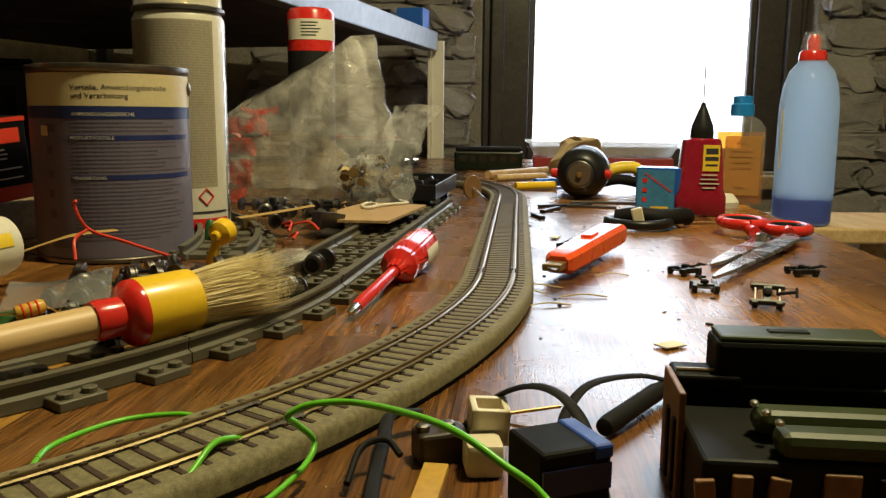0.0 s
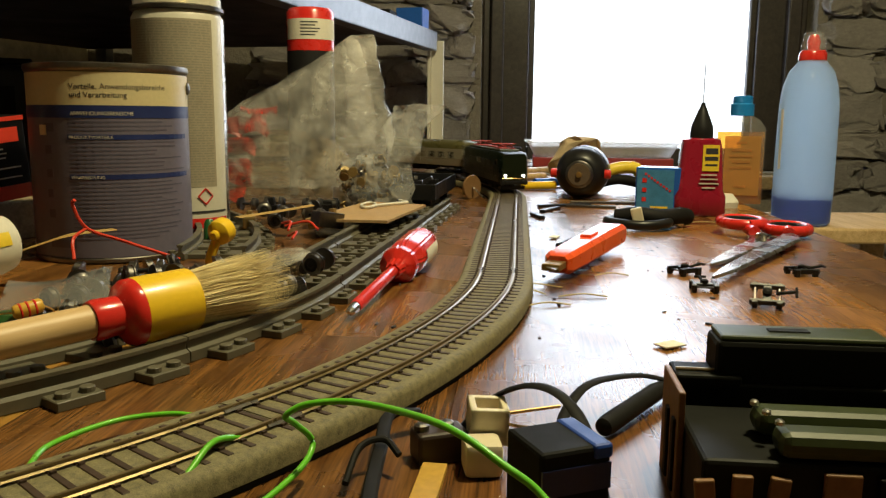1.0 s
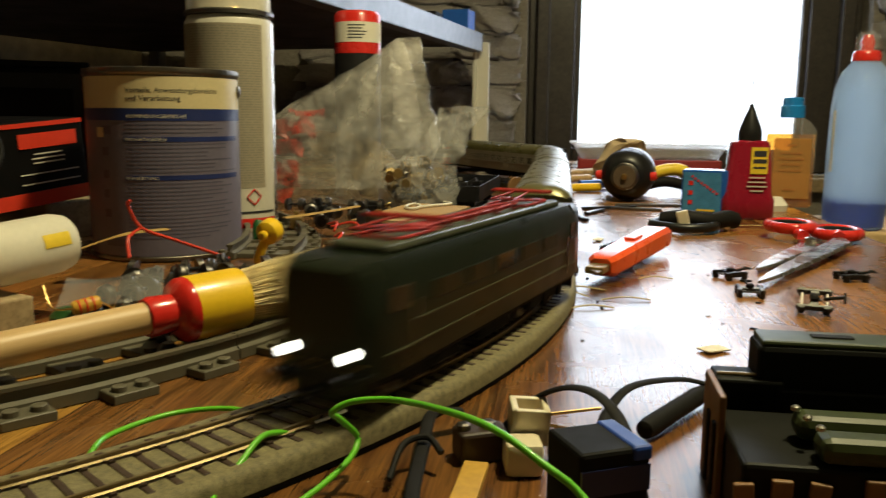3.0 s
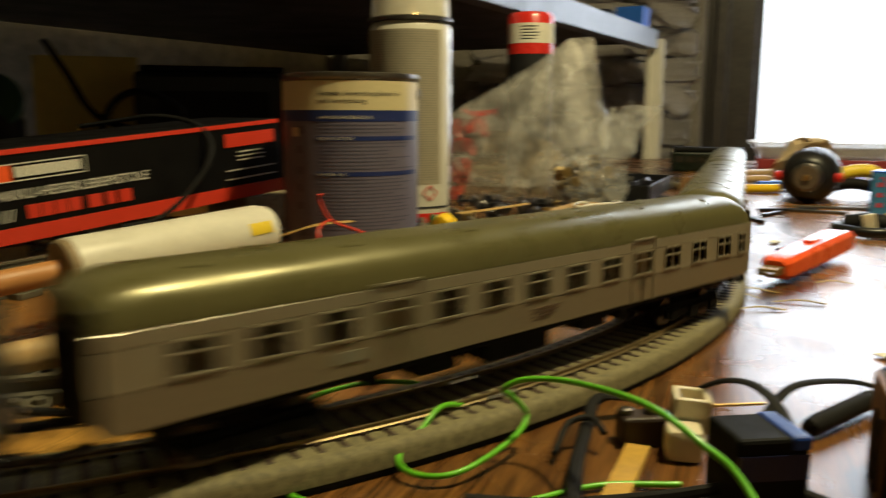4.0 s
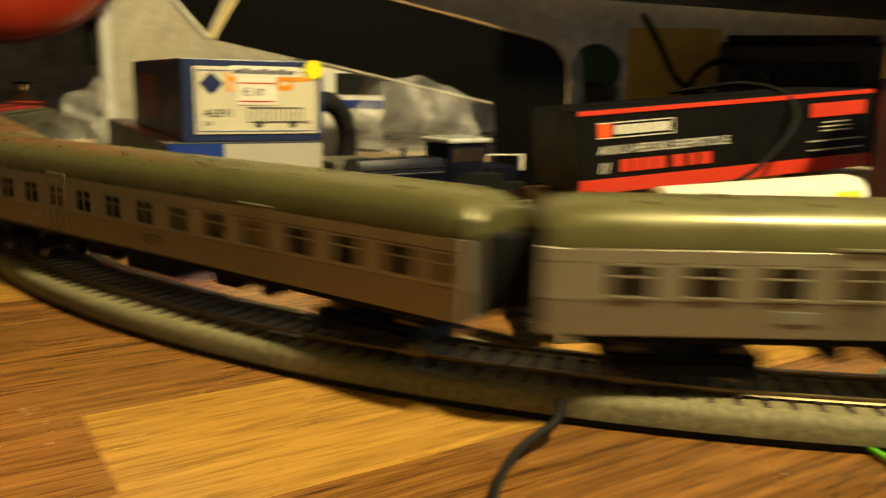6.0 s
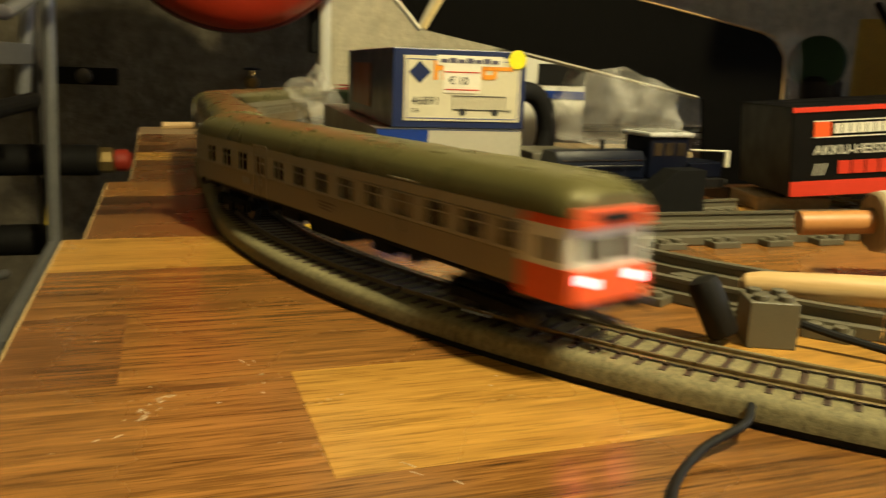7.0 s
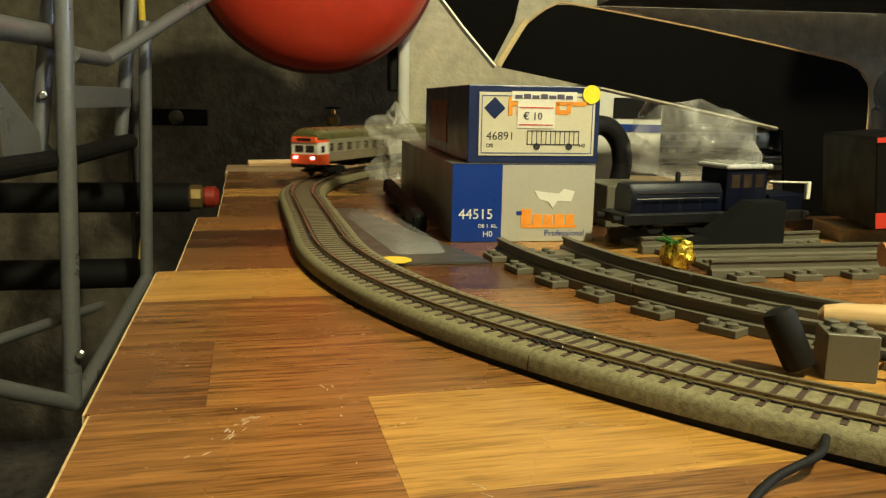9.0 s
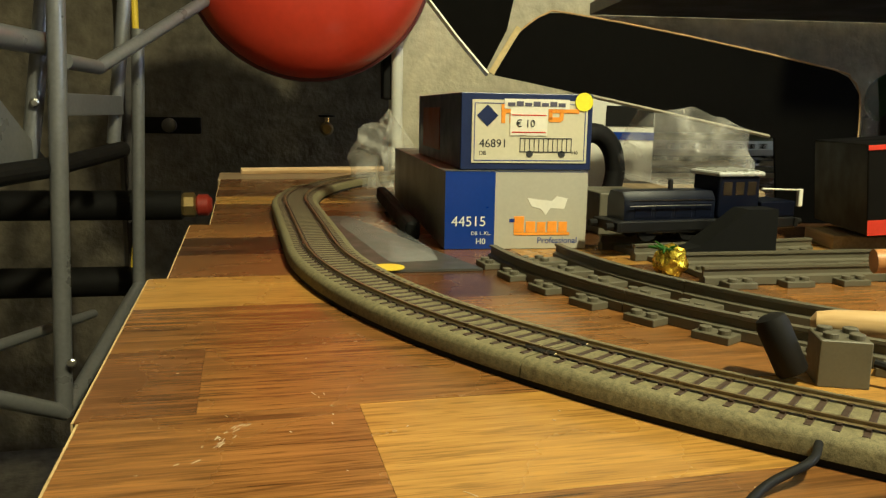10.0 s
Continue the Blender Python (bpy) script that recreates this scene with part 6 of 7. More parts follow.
def coil():
    t = thing("inductor", pose(-0.166, 0.320, -0.0235, 0, 0, 20), "yellow wire-wound component on a green cap", "component")
    part("cap", lathe([(0.007, 0.0236), (0.0085, 0.025), (0.0085, 0.031), (0.006, 0.0335), (0.002, 0.034)], 24, pose(-0.006, 0.006, 0)), mat("cap_green", (0.03, 0.10, 0.025), 0.3, alpha=0.9), t, smooth=True)
    c = lathe([(0.0024, 0), (0.0030, 0.001), (0.0030, 0.010), (0.0024, 0.011)], 16, along((-0.004, -0.004, 0.0355), (0.006, 0.0, 0.0372)))
    part("coil", c, "ochre_coil", t, smooth=True)
    rings = bmesh.new()
    for k in range(3):
        lathe([(0.0031, 0), (0.0033, 0.0003), (0.0031, 0.0008)], 16, along((-0.004, -0.004, 0.0355), (0.006, 0.0, 0.0372)) @ pose(0, 0, 0.002 + k * 0.0028), rings)
    part("colour_ring", rings, "red_plastic", t)
    part("lead", tube([(0.006, 0.0, 0.0372), (0.010, 0.002, 0.034), (0.013, 0.004, 0.028)], 0.0004, 6), "brass", t)
    part("lead", tube([(-0.004, -0.004, 0.0355), (-0.012, -0.002, 0.036), (-0.016, 0.006, 0.044)], 0.0004, 6), "brass", t)


M["ochre_coil"] = mat("ochre_coil", (0.62, 0.36, 0.04), 0.4, vary=0.2, scale=500)
coil()
solo("red_wire", tube([(-0.188, 0.418, 0.046), (-0.1895, 0.419, 0.043), (-0.185, 0.424, 0.0305), (-0.172, 0.436, 0.0225), (-0.157, 0.454, 0.0125), (-0.150, 0.462, 0.008)], 0.0009, 8), "red_wire", Matrix.Identity(4), "thin red wire standing up among the wheel sets", "wire", smooth=True)
solo("red_wire", tube([(-0.1865, 0.410, 0.0165), (-0.189, 0.416, 0.026), (-0.1855, 0.4235, 0.0305)], 0.0009, 8), "red_wire", Matrix.Identity(4), "short red wire end beside the tin", "wire", smooth=True)
for k, (pts, w) in enumerate((([(-0.225, 0.420, 0.0165), (-0.210, 0.424, 0.022), (-0.195, 0.430, 0.0265), (-0.180, 0.446, 0.027)], 0.0042), ([(-0.145, 0.575, 0.018), (-0.120, 0.598, 0.020), (-0.097, 0.613, 0.023)], 0.0045))):
    solo("paper_ribbon", tube(pts, w, 8, flat=0.12), mat("tan_ribbon", (0.42, 0.27, 0.08), 0.6, vary=0.2), Matrix.Identity(4), "curled tan masking tape strip", "tape", "tape strips", smooth=True)


def clip():
    t = thing("cable_clip", pose(-0.1325, 0.483, 0.0), "yellow plastic clip with a green cap", "clip")
    part("head", lathe([(0.004, 0), (0.0072, 0.002), (0.0078, 0.005), (0.0078, 0.009), (0.006, 0.011)], 20, along((0.0, -0.006, 0.020), (0.004, 0.006, 0.023))), "yellow_plastic", t, smooth=True)
    part("nub", lathe([(0.003, 0), (0.003, 0.004), (0.002, 0.005)], 14, along((0.0, -0.005, 0.020), (-0.001, -0.010, 0.0195))), "yellow_plastic", t, smooth=True)
    part("foot", tube([(-0.001, -0.002, 0.016), (-0.003, -0.004, 0.010), (-0.005, -0.003, 0.0045), (-0.006, 0.0, 0.002)], 0.0030, 10), "yellow_plastic", t, smooth=True)
    part("cap", lathe([(0.003, 0), (0.0032, 0.010), (0.002, 0.0125)], 14, pose(-0.008, 0.006, 0.015, -15, 0, 0)), "green_plastic", t, smooth=True)


clip()
# cardboard with a rubber ring, black tray, dark scrap pile
solo("cardboard_piece", prism([(-0.102, 0.607), (-0.040, 0.600), (-0.014, 0.712), (-0.068, 0.735)], 0.002, Matrix(((1, 0, 0, 0), (0, 0, 1, 0), (0, -1, 0, 0.0135), (0, 0, 0, 1)))), "cardboard", Matrix.Identity(4), "torn brown cardboard piece lying on the toy track", "cardboard")
solo("rubber_ring", tube([(-0.062 + 0.006 * math.cos(a * 0.4), 0.690 + 0.018 * math.sin(a * 0.4), 0.0152) for a in range(16)] + [(-0.045, 0.70, 0.0152), (-0.030, 0.715, 0.0152), (-0.038, 0.73, 0.0152)], 0.0012, 8, smooth_steps=2), "white_plastic", Matrix.Identity(4), "white plastic hook with a round tag", "hook", smooth=True)


def black_tray():
    t = thing("parts_tray", pose(-0.026, 0.865, 0, 0, 0, -8), "shallow black plastic tray with loose dark parts", "tray")
    bm = box(0.062, 0.16, 0.0015, (0, 0, 0.0100))
    for dx in (-0.030, 0.030):
        box(0.002, 0.16, 0.015, (dx, 0, 0.0100), 0.0005, bm=bm)
    for dy in (-0.079, 0.079):
        box(0.058, 0.002, 0.015, (0, dy, 0.0100), 0.0005, bm=bm)
    for dx in (-0.02, 0.02):
        for dy in (-0.06, 0.06):
            box(0.008, 0.008, 0.0100, (dx, dy, 0), bm=bm)
    part("shell", bm, "black_plastic", t)
    r2 = random.Random(31)
    for k in range(16):
        part("loose_part", box(0.012, 0.005, 0.005, (0, 0, 0), 0.0008, m=pose(r2.uniform(-0.02, 0.02), r2.uniform(-0.06, 0.06), 0.0118 + 0.006 * (k % 3 == 0), 0, r2.uniform(0, 30), r2.uniform(0, 180))), "black_matt" if k % 3 else "steel_dark", t)


black_tray()
bm = bmesh.new()
bmesh.ops.create_icosphere(bm, subdivisions=3, radius=0.016)
bmesh.ops.scale(bm, vec=(1.25, 0.9, 0.62), verts=bm.verts)
crumple(bm, 0.005, 70, 6)
solo("foam_piece", bm, "white_plastic", pose(-0.030, 0.968, 0.0095), "lump of cream foam behind the parts bag", "foam", smooth=True)


def wheel_disc():
    t = thing("spool_disc", pose(0.032, 0.905, 0), "brown disc with a thin steel axle", "disc")
    part("disc", lathe([(0.013, 0), (0.0135, 0.0008), (0.0135, 0.0022), (0.013, 0.003)], 28, pose(0, 0, 0.0128, 90, 0, 25) @ pose(0, 0, 0, 0, 18, 0)), mat("disc_brown", (0.22, 0.12, 0.05), 0.4), t, smooth=True)
    part("axle", rod((0.002, -0.003, 0.0128), (0.014, -0.025, 0.0025), 0.0010), "steel", t)


wheel_disc()
r3 = random.Random(41)
for k in range(22):
    x, y = r3.uniform(-0.19, -0.085), r3.uniform(0.60, 0.75)
    if math.hypot(x + 0.2005, y - 0.638) < 0.05 or math.hypot(x + 0.213, y - 0.532) < 0.06:
        continue
    if k % 2:
        copy_thing(WS, pose(x, y, 0.012, 90, r3.uniform(-30, 30), r3.uniform(0, 360)))
    else:
        bm = box(r3.uniform(0.012, 0.028), r3.uniform(0.006, 0.010), r3.uniform(0.005, 0.012), (0, 0, 0), 0.001)
        box(0.005, 0.004, 0.008, (0.004, 0, 0.004), 0.0006, bm=bm)
        solo("model_part", bm, r3.choice(("black_plastic", "steel_dark", "brass_dark")), pose(x, y, 0.0034 + 0.002 * (k % 3), 0, r3.uniform(-15, 15), r3.uniform(0, 360)), "dark loose model part in the scrap pile", "model part", "scrap pile")
for k, (a, b) in enumerate((((-0.105, 0.555, 0.012), (-0.115, 0.585, 0.013)), ((-0.11, 0.57, 0.013), (-0.085, 0.56, 0.012)), ((-0.10, 0.53, 0.012), (-0.094, 0.51, 0.013)))):
    solo("red_wire", tube([a, ((a[0] + b[0]) / 2 + 0.004, (a[1] + b[1]) / 2, a[2] + 0.004), b], 0.0009, 6), "red_wire", Matrix.Identity(4), "short red wire end in the scrap", "wire", smooth=True)

# ---------------------------------------------------------------- shelving over the bench
SHELF = pose(-0.026, 1.75, 0, 0, 0, -14)


def shelving():
    t = thing("steel_shelving", SHELF, "grey steel shelving with a deep dark board over the bench", "shelving")
    part("beam", box(0.028, 1.28, 0.038, (0.0, -0.64, 0.224), 0.002), "grey_metal", t)
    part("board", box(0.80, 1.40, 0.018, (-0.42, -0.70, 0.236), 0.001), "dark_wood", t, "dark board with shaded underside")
    p = box(0.030, 0.006, 0.245, (0.010, 0.012, 0.0), 0.001)
    box(0.006, 0.030, 0.245, (-0.003, 0.010, 0.0), 0.001, bm=p)
    part("post", p, "white_plastic", t, "white enamelled corner post")
    part("post", box(0.028, 0.028, 0.74 + 0.262, (-0.78, 0.0, FLOOR), 0.002), "grey_metal", t)


shelving()
solo("storage_box", box(0.055, 0.05, 0.040, (0, 0, 0), 0.002), "blue_plastic", pose(-0.062, 1.70, 0.262, 0, 0, -14), "small blue storage box with red lid on the shelf", "box")
solo("storage_box", box(0.05, 0.06, 0.026, (0, 0, 0), 0.002), "black_matt", pose(-0.12, 1.62, 0.262, 0, 0, -10), "flat black box on the shelf", "box")

# ---------------------------------------------------------------- the black power-tool carton and things round it
M["carton_black"] = mat("carton_black", (0.004, 0.0036, 0.0036), 0.5, vary=0.2, gloss=0.18)
M["carton_red"] = mat("carton_red", (0.62, 0.045, 0.02), 0.35, vary=0.08, coat=0.2)


def tool_carton():
    a, b = Vector((-0.375, 0.359, 0.013)), Vector((-0.286, 0.572, 0.0325))
    x = (b - a).normalized()
    y = Vector((-x.y, x.x, 0)).normalized()
    z = x.cross(y)
    L, H, D = (b - a).length, 0.0565, 0.085
    m = Matrix((x, y, z)).transposed().to_4x4()
    m.translation = a
    t = thing("tool_carton", m, "black and red power tool carton with white lettering", "carton")
    part("carton", box(L, D, H, (L / 2, D / 2, 0), 0.0008), "carton_black", t)
    part("red_band", box(L, 0.0006, 0.0095, (L / 2, -0.0004, 0.0004)), "carton_red", t)
    part("red_edge", box(L, 0.0006, 0.0030, (L / 2, -0.0004, H - 0.0034)), "carton_red", t)
    part("red_tag", box(0.046, 0.0006, 0.0098, (L - 0.029, -0.0004, H - 0.0175)), "carton_red", t)
    part("logo_square", box(0.010, 0.0006, 0.0105, (0.019, -0.0004, 0.0370)), "orange_plastic", t)
    fr = bmesh.new()
    for xx, zz, w, h in ((0.042, 0.0369, 0.057, 0.0006), (0.042, 0.0469, 0.057, 0.0006), (0.0705, 0.0369, 0.0006, 0.0106)):
        box(w, 0.0006, h, (xx, -0.0005, zz), bm=fr)
    for k in range(8):
        box(0.0042, 0.0006, 0.0062, (0.0285 + k * 0.0052, -0.0005, 0.0392), bm=fr)
    part("brand_mark", fr, "white_plastic", t)
    text_part("lettering", "AKKU-HEISSKLEBEPISTOLE", 0.0085, Matrix.Translation((0.014, -0.0006, 0.0262)) @ pose(0, 0, 0, 90), "white_plastic", t)
    text_part("lettering", "///", 0.0105, Matrix.Translation((0.014, -0.0006, 0.0135)) @ pose(0, 0, 0, 90), "white_plastic", t)
    for xx, w in ((0.030, 0.0075), (0.0388, 0.0075), (0.0476, 0.0075), (0.0564, 0.0075), (0.070, 0.009), (0.081, 0.006), (0.091, 0.009)):
        part("model_bar", box(w, 0.0006, 0.0082, (xx + 0.004, -0.0005, 0.0138)), "carton_red", t)
    sp = bmesh.new()
    for zz, w in ((0.0345, 0.022), (0.0315, 0.026), (0.0285, 0.024), (0.0215, 0.046), (0.0150, 0.046)):
        box(w, 0.0006, 0.0008, (L - 0.030, -0.0005, zz), bm=sp)
    part("small_print", sp, "pale_print", t)
    return m


tool_carton()
solo("wooden_block", box(0.06, 0.05, 0.0275, (0, 0, 0), 0.001), "dirty_wood", pose(-0.322, 0.592, 0, 0, 0, 67), "wooden block under the tool carton", "block")
solo("wooden_block", box(0.05, 0.05, 0.0095, (0, 0, 0), 0.001), "dirty_wood", pose(-0.415, 0.392, 0, 0, 0, 67), "thin wooden offcut under the tool carton", "block")

M["frosted"] = mat("frosted", (0.72, 0.68, 0.56), 0.35, vary=0.08, alpha=0.9)


def tube_roll():
    t = thing("plastic_tube", along((-0.236, 0.262, 0.0275), (-0.192, 0.357, 0.0335)), "frosted white plastic tube lying with a copper end", "tube")
    part("tube", lathe([(0.0125, 0), (0.0135, 0.001), (0.0135, 0.098), (0.0122, 0.1035), (0.0085, 0.105)], 32), "frosted", t, smooth=True)
    part("end_ring", lathe([(0.0120, -0.003), (0.0130, -0.002), (0.0130, 0.001)], 32), "dirty_wood", t)
    part("rod", rod((0, 0, -0.034), (0, 0, 0), 0.0052, 16), mat("copper_tan", (0.45, 0.20, 0.06), 0.4), t, "copper-coloured rod", smooth=True)
    part("yellow_tab", arc_bar(0.0136, 150, 175, 0.085, 0.098), "glue_yellow", t)


tube_roll()
solo("wooden_block", box(0.045, 0.03, 0.0150, (0, 0, 0), 0.001), "dirty_wood", pose(-0.214, 0.312, 0, 0, 0, 62), "rough wooden offcut under the plastic tube", "block")

# behind the carton
solo("yellow_card", box(0.108, 0.004, 0.155, (0, 0, 0), 0.001), mat("card_yellow", (0.66, 0.50, 0.15), 0.7, vary=0.15), pose(-0.612, 0.765, 0, -6, 0, 37), "dull yellow card leaning against the wall", "card")


def green_jar():
    t = thing("green_jar", pose(-0.585, 0.600, 0), "dark jar with a matt green lid tilted towards the bench", "jar")
    part("body", lathe([(0.024, 0), (0.026, 0.003), (0.026, 0.085), (0.022, 0.09)], 28), "black_plastic", t, smooth=True)
    part("lid", lathe([(0.0245, 0), (0.026, 0.002), (0.026, 0.010), (0.024, 0.012)], 28, along((0.004, -0.004, 0.100), (0.021, -0.022, 0.108))), mat("lid_green", (0.012, 0.045, 0.022), 0.5), t, smooth=True)


green_jar()


def dark_device(x, y, sx, sy, sz, a, label):
    t = thing("black_device", pose(x, y, 0, 0, 0, a), label, "device", "dark devices")
    part("case", box(sx, sy, sz, (0, 0, 0), 0.006), "black_plastic", t)
    part("panel", box(sx * 0.7, 0.001, sz * 0.3, (0, -sy / 2 - 0.0003, sz * 0.55), 0.0004, seg=1), "black_matt", t)
    part("lid", box(sx * 0.92, sy * 0.9, 0.006, (0, 0, sz), 0.002), "black_matt", t)


dark_device(-0.478, 0.800, 0.16, 0.09, 0.135, 32, "black plastic appliance standing behind the carton")
dark_device(-0.33, 0.80, 0.10, 0.08, 0.10, 30, "black plastic case behind the paint tin")
dark_device(-0.485, 0.60, 0.07, 0.06, 0.060, 40, "small black transformer behind the carton")
solo("coiled_cable", tube([(-0.520, 0.66, 0.07), (-0.50, 0.655, 0.10), (-0.475, 0.66, 0.112), (-0.445, 0.675, 0.100), (-0.45, 0.69, 0.082), (-0.49, 0.69, 0.075), (-0.53, 0.67, 0.09), (-0.56, 0.67, 0.13), (-0.60, 0.69, 0.163)], 0.0032, 8), "black_matt", Matrix.Identity(4), "coiled black mains cable", "cable", smooth=True)
solo("thin_cable", tube([(-0.415, 0.50, 0.082), (-0.385, 0.505, 0.0865), (-0.352, 0.505, 0.0900), (-0.320, 0.505, 0.084), (-0.303, 0.495, 0.066), (-0.306, 0.473, 0.042), (-0.316, 0.448, 0.024), (-0.330, 0.428, 0.020)], 0.0017, 8), "black_matt", Matrix.Identity(4), "thin black cable hanging over the tool carton", "cable", smooth=True)


# ---------------------------------------------------------------- open black carton lid
def black_lid():
    t = thing("open_carton", Matrix.Identity(4), "large black cardboard lid lying open and aslant", "carton lid")
    o = Vector((-0.565, 0.185, 0))
    x = (Vector((-0.505, 0.480, 0)) - o).normalized()
    outline = [(0.000, 0.1120), (0.012, 0.136), (0.026, 0.150), (0.040, 0.158), (0.055, 0.1585), (0.150, 0.1445), (0.272, 0.1225), (0.287, 0.116), (0.297, 0.103), (0.299, 0.060), (0.298, 0.0), (0.236, 0.0), (0.228, 0.068), (0.150, 0.084), (0.060, 0.101)]
    mm = Matrix.Translation(o) @ Matrix((x, Vector((-x.y, x.x, 0)), (0, 0, 1))).transposed().to_4x4()
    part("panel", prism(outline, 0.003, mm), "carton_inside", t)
    rim = bmesh.new()
    pts = [(mm @ Vector((px, 0.0, pz))) for px, pz in outline[:11]]
    tube(pts, 0.0007, 6, rim, 2)
    part("cut_edge", rim, "cardboard", t, "raw brown cut edge")
    low = bmesh.new()
    tube([mm @ Vector((px, -0.0006, pz)) for px, pz in ((0.075, 0.098), (0.150, 0.0835), (0.222, 0.0695))], 0.0030, 8, low, 2, 0.5)
    part("folded_edge", low, "card_grey_edge", t, "grey folded lower edge")
    flap = [(-0.006, 0.113), (0.010, 0.145), (0.016, 0.175), (-0.030, 0.200), (-0.066, 0.200), (-0.050, 0.165)]
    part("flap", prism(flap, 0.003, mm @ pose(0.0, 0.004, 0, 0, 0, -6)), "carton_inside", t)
    edge = bmesh.new()
    tube([mm @ Vector((px, -0.0015, pz)) for px, pz in ((-0.002, 0.113), (0.008, 0.130), (0.018, 0.1465))], 0.0024, 6, edge, 2)
    part("torn_edge", edge, "paper_tan", t, "pale torn cardboard edge")
    grey = bmesh.new()
    tube([mm @ Vector((px, 0.002, pz)) for px, pz in ((-0.066, 0.205), (-0.050, 0.165), (-0.004, 0.112))], 0.0035, 6, grey, 2, 0.5)
    part("flap_edge", grey, "paper", t)
    red = box(0.012, 0.002, 0.018, (0.020, 0.004, 0.112), m=mm)
    part("red_corner", red, "red_plastic", t)


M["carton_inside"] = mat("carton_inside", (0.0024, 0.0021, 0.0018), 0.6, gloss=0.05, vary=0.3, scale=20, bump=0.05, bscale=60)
M["card_grey_edge"] = mat("card_grey_edge", (0.30, 0.27, 0.20), 0.6, vary=0.2)
M["paper_tan"] = mat("paper_tan", (0.60, 0.46, 0.22), 0.8, vary=0.15)
black_lid()

# ---------------------------------------------------------------- model boxes
M["box_navy"] = mat("box_navy", (0.012, 0.022, 0.085), 0.35, vary=0.15, coat=0.2)
M["box_blue"] = mat("box_blue", (0.006, 0.035, 0.25), 0.35, vary=0.08, coat=0.2)
M["box_grey"] = mat("box_grey", (0.42, 0.40, 0.33), 0.4, vary=0.06, coat=0.1)
M["box_side"] = mat("box_side", (0.13, 0.125, 0.11), 0.4, vary=0.2, scale=25)
M["box_cream"] = mat("box_cream", (0.60, 0.55, 0.40), 0.5, vary=0.06)
M["logo_orange"] = mat("logo_orange", (0.80, 0.30, 0.02), 0.45)


def face_matrix(a, b):
    """x along the front face from a to b, y into the box, z up."""
    a, b = Vector(a), Vector(b)
    x = (b - a).normalized()
    m = Matrix((x, Vector((-x.y, x.x, 0)), (0, 0, 1))).transposed().to_4x4()
    m.translation = a
    return m, (b - a).length


def face_text(name, body, size, x, z, material, parent, y=-0.0008):
    return text_part(name, body, size, Matrix.Translation((x, y, z)) @ pose(0, 0, 0, 90), material, parent, 0.0001)


def lower_model_box():
    m, W = face_matrix((-0.4605, 0.112, 0), (-0.445, 0.2015, 0))
    t = thing("model_box", m, "long blue and grey model coach box with worn print", "box", "model boxes")
    H, D = 0.0487, 0.300
    part("carton", box(W, D, H, (W / 2, D / 2, 0), 0.0006), "box_side", t)
    part("blue_panel", box(W * 0.345, 0.0006, H - 0.0008, (W * 0.1725, -0.0003, 0.0004)), "box_blue", t)
    part("grey_panel", box(W * 0.655, 0.0006, H - 0.0008, (W * 0.6725, -0.0003, 0.0004)), "box_grey", t)
    part("top_edge", box(W, 0.0012, 0.0020, (W / 2, 0.0002, H - 0.0018)), "box_navy", t)
    face_text("lettering", "44515", 0.0088, 0.0040, 0.0148, "white_plastic", t)
    face_text("lettering", "DB 1. KL.", 0.0032, 0.0165, 0.0092, "white_plastic", t)
    face_text("lettering", "H0", 0.0052, 0.0195, 0.0035, "white_plastic", t)
    face_text("lettering", "Professional", 0.0054, 0.0590, 0.0038, "box_blue", t)
    for k, (x, w, h) in enumerate(((0.0470, 0.0065, 0.0100), (0.0545, 0.0060, 0.0068), (0.0615, 0.0055, 0.0064), (0.0685, 0.0060, 0.0068), (0.0755, 0.0055, 0.0066))):
        part("logo_bar", box(w, 0.0006, h, (x, -0.0007, 0.0108), 0.0001, seg=1), "logo_orange", t, "orange logo bar")
    part("logo_bar", box(0.036, 0.0006, 0.0016, (0.0620, -0.0007, 0.0090)), "logo_orange", t, "orange logo bar")
    part("logo_square", box(0.0034, 0.0006, 0.0022, (0.0425, -0.0007, 0.0172)), "box_blue", t)
    tear = prism([(0.052, 0.0325), (0.055, 0.0270), (0.061, 0.0255), (0.064, 0.0215), (0.067, 0.0260), (0.076, 0.0255), (0.078, 0.0320), (0.071, 0.0335), (0.068, 0.0305), (0.058, 0.0315)], 0.0004, Matrix.Translation((0, -0.0009, 0)))
    part("torn_patch", tear, "white_plastic", t, "white torn patch")


lower_model_box()


